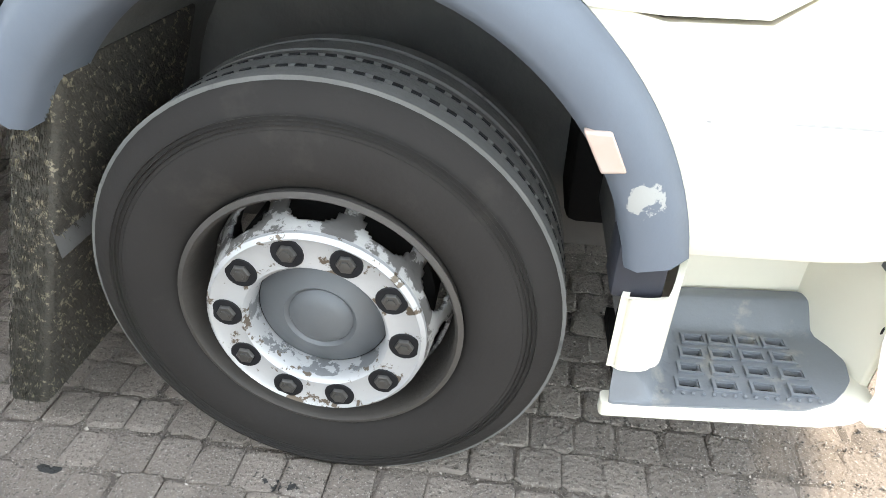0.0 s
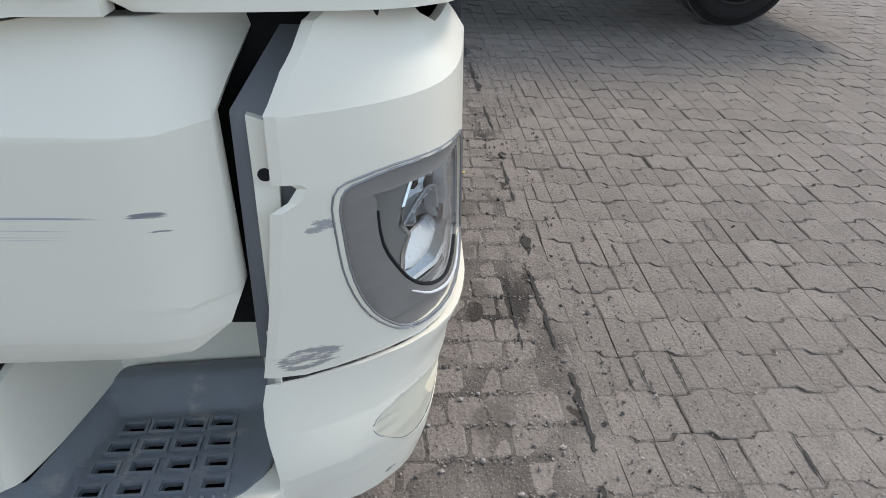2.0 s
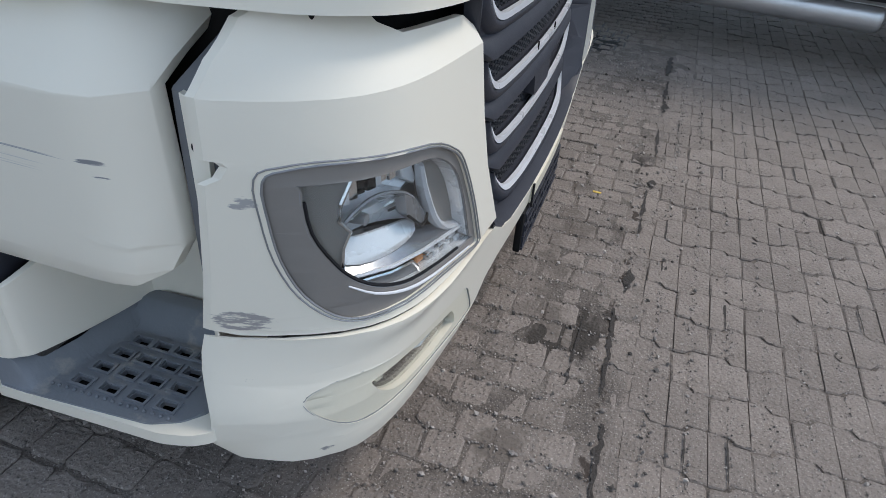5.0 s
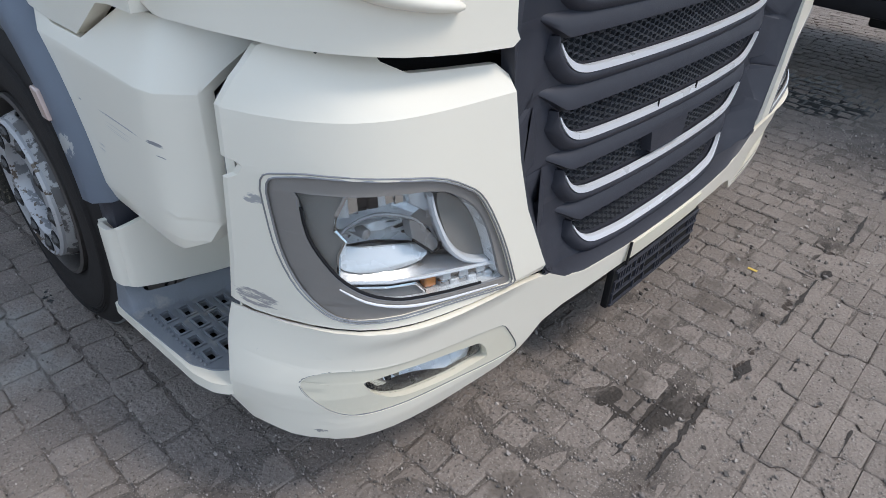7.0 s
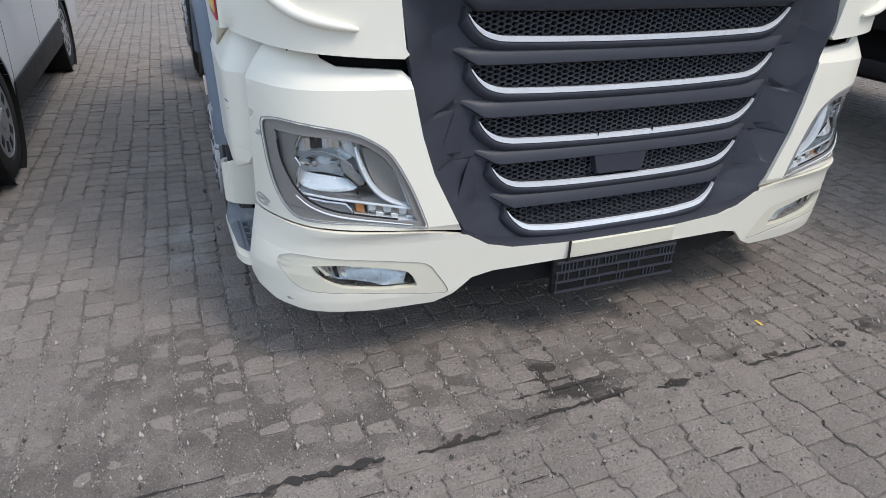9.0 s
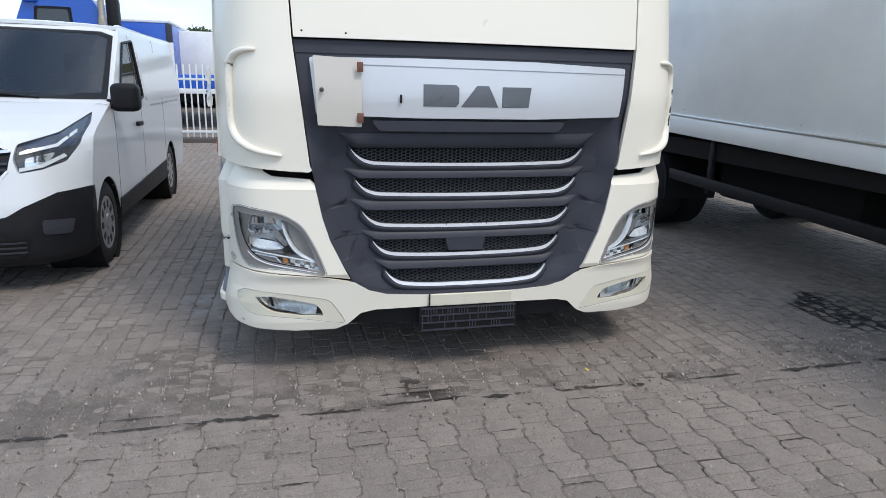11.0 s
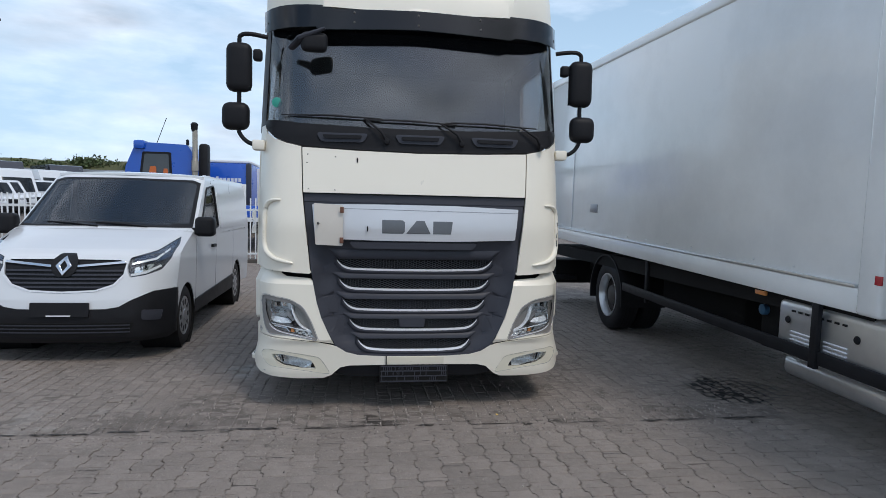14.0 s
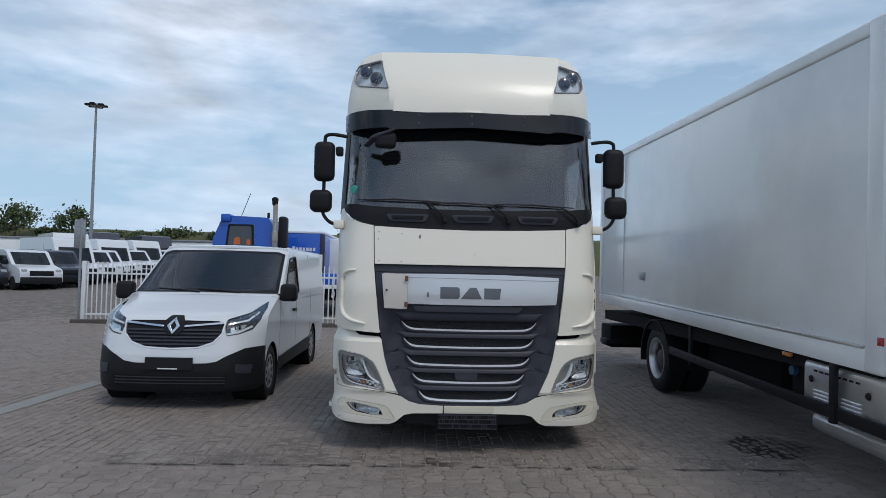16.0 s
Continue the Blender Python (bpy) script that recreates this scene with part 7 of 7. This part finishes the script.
def tree(x, y, h, spread, seed):
    rnd = random.Random(seed)
    z0 = ground_z(x, y) + 2.75
    t = thing("tree", "broad-leaved tree on the grassy bank", "tree", group="trees on the bank", at=(x, y, z0))
    bm = tube([(0, 0, -1), (0.05, 0.05, h * 0.3), (0.1, -0.1, h * 0.75)], [0.16, 0.12, 0.05], 7)
    limbs = []
    for i in range(9):
        a = rnd.uniform(0, 6.28)
        b = rnd.uniform(0.15, 0.6) * h
        e = (spread * rnd.uniform(0.4, 1.0) * math.cos(a), spread * rnd.uniform(0.4, 1.0) * math.sin(a), b + rnd.uniform(0.1, 0.35) * h)
        tube([(0.05, 0, b), ((e[0]) * 0.5, e[1] * 0.5, (b + e[2]) / 2 + 0.1), e], [0.06, 0.04, 0.02], 5, bm)
        limbs.append(e)
    part("trunk", bm, BARK, t)
    bm = B()
    for i in range(1300):
        c = rnd.choice(limbs + [(0, 0, h * 0.75)])
        r = spread * rnd.choice((0.22, 0.42, 0.55))
        p = Vector((c[0] + rnd.gauss(0, r * 0.6), c[1] + rnd.gauss(0, r * 0.6), c[2] + rnd.gauss(0, 0.12 + h * 0.10)))
        s = rnd.uniform(0.09, 0.24)
        u = Vector((rnd.gauss(0, 1), rnd.gauss(0, 1), rnd.gauss(0, 1))).normalized()
        v = u.orthogonal().normalized()
        w = u.cross(v)
        bm.faces.new([bm.verts.new(p + s * q) for q in (v, 0.6 * w, -v, -0.6 * w)])
    part("crown", bm, LEAF, t)


trees = [(-63, -44, 3.3, 2.2), (-64, -38.5, 3.2, 1.6), (-65, -41, 1.0, 1.4), (-66, -35, 0.7, 1.2), (-66, -31.5, 0.8, 1.2), (-66, -28.2, 1.2, 1.6), (-67, -26.5, 0.9, 1.3), (-66, -23.5, 0.9, 1.2), (-66, -21.0, 1.3, 1.1), (-67, -19.6, 1.2, 1.1), (-68, -17.2, 0.8, 1.3), (-70, -9.0, 1.2, 1.3), (-67, -48, 1.6, 2.0)]
for i, (x, y, h, sp) in enumerate(trees):
    tree(x, y, h, sp, 40 + i)


# ---- block paving ----
JOG = (0.215, 0.155)     # double-T blocks in front: pitch along x and y
PLAIN = (0.208, 0.107)   # plain grooved blocks beside and under the trucks
SEAM = 1.66              # the two layings meet here


def half_block(rnd, a, b, d, gap, right):
    """Outline of one half of a block, from its middle groove to its end, with worn corners."""
    g = rnd.choice((0.0001, 0.0001, 0.0005, 0.0012)) if d else rnd.choice((0.0010, 0.0020, 0.0032))
    if d:
        pts = [(g, -b - d), (a * 0.36, -b - d), (a * 0.54, -b + d), (a - 0.009, -b + d), (a, -b + d + 0.007), (a, b - d - 0.008), (a - 0.007, b - d), (a * 0.54, b - d), (a * 0.36, b + d), (g, b + d)]
    else:
        pts = [(g, -b + 0.010), (0.012, -b), (a * 0.5, -b + rnd.uniform(-0.002, 0.004)), (a - 0.016, -b), (a, -b + 0.013), (a, b - 0.014), (a - 0.014, b), (a * 0.5, b - rnd.uniform(-0.002, 0.004)), (0.012, b), (g, b - 0.010)]
    pts = [(x + rnd.uniform(-0.0035, 0.003) * (x > 0.014), y + rnd.uniform(-0.003, 0.003)) for x, y in pts]
    return pts if right else [(-x, -y) for x, y in pts]


def block_mesh(rnd, worn, size, jog):
    gap = rnd.uniform(0.0006, 0.0014 + 0.0028 * worn) if jog else rnd.uniform(0.0008, 0.0022 + 0.0045 * worn)
    a, b = size[0] / 2 - gap * (1.6 if jog else 1.0), size[1] / 2 - gap * (0.6 if jog else 0.8)
    verts, faces = [], []
    for right in (True, False):
        out = half_block(rnd, a, b, jog, gap, right)
        n, k0 = len(out), len(verts)
        mx, my = sum(p[0] for p in out) / n, sum(p[1] for p in out) / n
        ch = 0.002 + 0.006 * worn if jog else 0.004 + 0.008 * worn
        sway = 0.010 if jog else 0.022
        tilt = (rnd.gauss(0, sway), rnd.gauss(0, sway), rnd.uniform(-0.0015, 0.0006))
        lift = lambda x, y: tilt[0] * (x - mx) + tilt[1] * (y - my) + tilt[2]
        top = [(x - math.copysign(min(ch * (0.25 if abs(x) < 0.01 and jog else 1.0), abs(x - mx) * 0.4), x - mx), y - math.copysign(min(ch, abs(y - my) * 0.4), y - my)) for x, y in out]
        verts += [(x, y, lift(x, y) + rnd.uniform(-0.0008, 0.0008)) for x, y in top]
        verts += [(x, y, lift(x, y) - 0.0025 - 0.004 * worn) for x, y in out] + [(x, y, -0.03) for x, y in out]
        faces.append([k0 + i for i in range(n)])
        for k in (k0, k0 + n):
            faces += [(k + i, k + n + i, k + n + (i + 1) % n, k + (i + 1) % n) for i in range(n)]
    return verts, faces


rnd = random.Random(11)
WORN = (0, 0, 0.1, 0.2, 0.3, 0.4, 0.5, 0.6, 0.7, 0.8, 0.9, 1.0)
variants = {key: [block_mesh(rnd, w, size, jog) for w in WORN for _ in range(2)] for key, size, jog in (("jog", JOG, 0.0105), ("plain", PLAIN, 0.0))}
meshes = []
for v, f in variants["jog"]:
    me = bpy.data.meshes.new("paving_block")
    me.from_pydata(v, [], f)
    me.materials.append(BLOCK_ONE)
    meshes.append(me)
pavement = tagged(new("pavement"), "grey double-T concrete block paving, worn and dusty", "pavement", kind="structure")
all_v, all_f = [], []
singles = base_count = 0
for key, (pa, pb), x0, x1 in (("jog", JOG, SEAM, 11.5), ("plain", PLAIN, -13.0, SEAM + 0.16)):
    for r in range(int(-12.0 / pb), int(8.5 / pb)):
        shift = 0.5 * (r % 2) if key == "jog" else 0.25 * (r % 2) + 0.30 * noise.noise((r * 0.7, 0.2, 5))
        for c in range(int(x0 / pa) - 1, int(x1 / pa) + 2):
            x, y = (c + shift) * pa, r * pb
            if not x0 <= x < x1 or (x < -5 and y > 3) or (x < -7 and y > -1):
                continue
            wornness = noise.noise((x * 0.9, y * 0.9, 0.3)) + 0.8 * math.exp(-((x - SEAM) / 0.22) ** 2) + (0.2 if x < SEAM else 0) + 1.2 * math.exp(-((x - 0.92) / 0.45) ** 2 - ((y - 2.95) / 0.36) ** 2)
            k = min(23, max(0, int(9 + 10 * wornness + rnd.uniform(-5, 5))))
            z = rnd.uniform(-0.0025, 0.001) - 0.0035 * max(0, wornness) + ground_z(x, y) + 0.006 * noise.noise((x * 0.5, y * 0.5, 2))
            z = max(z, ground_z(x, y) - 0.005)
            if key == "plain" and x > SEAM - 0.11:
                z -= 0.002
            tilt = (rnd.gauss(0, 0.6), rnd.gauss(0, 0.6), rnd.gauss(0, 0.7 if key == "jog" else 1.5))
            if key == "plain":
                x, y = x + rnd.gauss(0, 0.006), y + 0.010 * noise.noise((x * 0.8, y * 0.8, 9)) + rnd.gauss(0, 0.003)
            if key == "jog" and x < 2.85 and -1.9 < y < 1.7 and singles < 300:
                o = new("block", meshes[k])
                o.parent = pavement
                o.matrix_basis = pose(x, y, z, *tilt)
                singles += 1
                continue
            v, f = variants[key][k]
            m = np.array(pose(x, y, z, *tilt))
            all_v.append(np.array(v) @ m[:3, :3].T + m[:3, 3])
            all_f.extend([[i + base_count for i in q] for q in f])
            base_count += len(v)
me = bpy.data.meshes.new("paving_blocks")
me.from_pydata(np.concatenate(all_v).tolist(), [], all_f)
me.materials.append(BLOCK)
field = new("paving_blocks", me)
field.parent = pavement
tagged(field, "grey concrete blocks with sandy joints", kind="stuff")

# sand lying high in the joints and drifted over sunken blocks
sand_x = [-0.8 + 0.024 * i for i in range(200)]
sand_y = [-3.2 + 0.024 * j for j in range(262)]
sand = sheet("joint_sand", sand_x, sand_y, 0.0, SOIL)
for v in sand.data.vertices:
    x, y = v.co.x, v.co.y
    high = noise.noise((x * 1.1, y * 1.1, 4.0)) + 0.7 * noise.noise((x * 4.0, y * 4.0, 1.0)) + 0.8 * noise.noise((x * 13.0, y * 13.0, 7.0))
    v.co.z = -0.0058 + 0.0030 * high + 0.0016 * math.exp(-((x - 1.45) / 0.25) ** 2) - (0.0022 if x > SEAM + 0.06 else 0.0)
    if min(x + 0.8, 3.97 - x, y + 3.2, 3.05 - y) < 0.05:
        v.co.z = -0.0125
sand.parent = pavement
tagged(sand, "brown sand and earth filling the paving joints", kind="stuff")

# grit and small stones swept into the joints
rnd = random.Random(21)
gem = [(1, 0, 0), (-1, 0, 0), (0, 1, 0), (0, -1, 0), (0, 0, 1), (0, 0, -1)]
gem_f = [(0, 2, 4), (2, 1, 4), (1, 3, 4), (3, 0, 4), (2, 0, 5), (1, 2, 5), (3, 1, 5), (0, 3, 5)]
gv, gf = [], []
for i in range(24000):
    x, y = (rnd.gauss(1.35, 0.45), rnd.uniform(-2.8, 2.5)) if rnd.random() < 0.55 else (rnd.uniform(-1.0, 4.2), rnd.uniform(-3.2, 2.8))
    if rnd.random() < 0.7:
        if x < SEAM:
            y = (round(y / 0.107) + 0.5) * 0.107 + rnd.gauss(0, 0.006)
        else:
            x = (round(x / 0.1075) + 0.5) * 0.1075 + rnd.gauss(0, 0.007)
    r = rnd.uniform(0.0012, 0.0040) * (2.2 if rnd.random() < (0.10 if 1.2 < x < 1.9 else 0.03) else 1.0)
    m = pose(x, y, r * 0.4 - 0.001, rnd.uniform(0, 90), rnd.uniform(0, 90), 0) @ Matrix.Diagonal((1.3, 0.9, 0.7, 1))
    gf += [tuple(k + len(gv) for k in f) for f in gem_f]
    gv += [tuple(m @ (Vector(v) * r * rnd.uniform(0.8, 1.2))) for v in gem]
me = bpy.data.meshes.new("grit")
me.from_pydata(gv, [], gf)
me.materials.append(STONE)
tagged(new("grit", me), "scattered grit and small stones on the paving", "gravel", kind="stuff")
leaf = thing("dry_leaf", "small dry yellow leaf lying on the paving", "leaf", at=(1.469, 0.638, 0.004))
part("blade", bx(-0.018, 0.018, -0.007, 0.007, 0, 0.002, r=0.0008), YELLOW, leaf)
slab = tagged(part("concrete_strip", box(B(), -2.1, 0.6, -0.12, 0.12, -0.02, 0.006, 0.003, m=pose(0, -5.05, 0, 0, 0, -4)), CONCRETE), "pale concrete strip let into the paving", "kerb", kind="structure")

# damp oil soaked along the joints: thin uneven strips
def joint_stain(name, label, runs, seed, mat=OIL, rough=1.0):
    rnd = random.Random(seed)
    verts, faces = [], []
    for (xa, ya), (xb, yb), w in runs:
        n = max(2, int(math.hypot(xb - xa, yb - ya) / 0.011))
        dx, dy = xb - xa, yb - ya
        ln = math.hypot(dx, dy)
        for i in range(n + 1):
            t = i / n
            at = (xa + dx * t, ya + dy * t)
            swell = 0.75 + rough * (1.1 * noise.noise((at[0] * 22, at[1] * 22, seed)) + 0.6 * noise.noise((at[0] * 70, at[1] * 70, seed)))
            half = w * math.sin(math.pi * min(0.97, max(0.03, t))) ** 0.4 * min(1.4, max(0.12, swell))
            off = rough * w * 0.9 * noise.noise((at[0] * 30, at[1] * 30, seed + 5))
            px, py = xa + dx * t - dy / ln * off, ya + dy * t + dx / ln * off
            verts += [(px - dy / ln * half, py + dx / ln * half, 0.0022), (px + dy / ln * half, py - dx / ln * half, 0.0022)]
            if i:
                k = len(verts)
                faces.append((k - 4, k - 3, k - 1, k - 2))
    me = bpy.data.meshes.new(name)
    me.from_pydata(verts, [], faces)
    me.materials.append(mat)
    return tagged(new(name, me), label, "stain", kind="stuff")


rnd = random.Random(33)
runs, y = [], -3.0
while y < 2.7:
    length = rnd.uniform(0.08, 0.45)
    x = SEAM + rnd.choice((-0.012, 0.0, 0.008, 0.02))
    runs.append(((x, y), (x + rnd.uniform(-0.012, 0.012), y + length), rnd.uniform(0.008, 0.019)))
    if rnd.random() < 0.45:
        runs.append(((x + 0.005, y + length), (x - 0.10, y + length + rnd.uniform(-0.02, 0.02)), rnd.uniform(0.003, 0.007)))
    if rnd.random() < 0.3:
        runs.append(((x - 0.10, y), (x - 0.10, y + length * 0.8), rnd.uniform(0.003, 0.008)))
    y += length + rnd.choice((0.0, 0.02, 0.10, 0.25))
for i in range(26):
    x, y = SEAM + 0.1075 * rnd.randint(1, 9), rnd.uniform(-2.2, 2.2)
    y = round(y / 0.155) * 0.155 + 0.0775
    runs.append(((x, y), (x, y + 0.15), rnd.uniform(0.002, 0.005)))
joint_stain("oil_line", "dark oily line soaked along a paving joint", runs, 3)
runs = []
for r in range(24, 32):
    y = (r + 0.5) * 0.107
    reach = 0.46 * math.sqrt(max(0.05, 1 - ((y - 2.95) / 0.42) ** 2))
    runs.append(((0.92 - reach * rnd.uniform(0.7, 1.1), y), (0.92 + reach * rnd.uniform(0.7, 1.1), y), rnd.uniform(0.010, 0.014)))
    for c in range(-4, 5):
        x = 0.92 + 0.104 * c + 0.05 * (r % 2)
        if abs(x - 0.92) < reach and rnd.random() < 0.85:
            runs.append(((x, y - 0.01), (x, y + 0.117), rnd.uniform(0.008, 0.012)))
joint_stain("oil_patch", "grid of dark oily joints beside the box truck", runs, 4, OILDARK, 0.35)
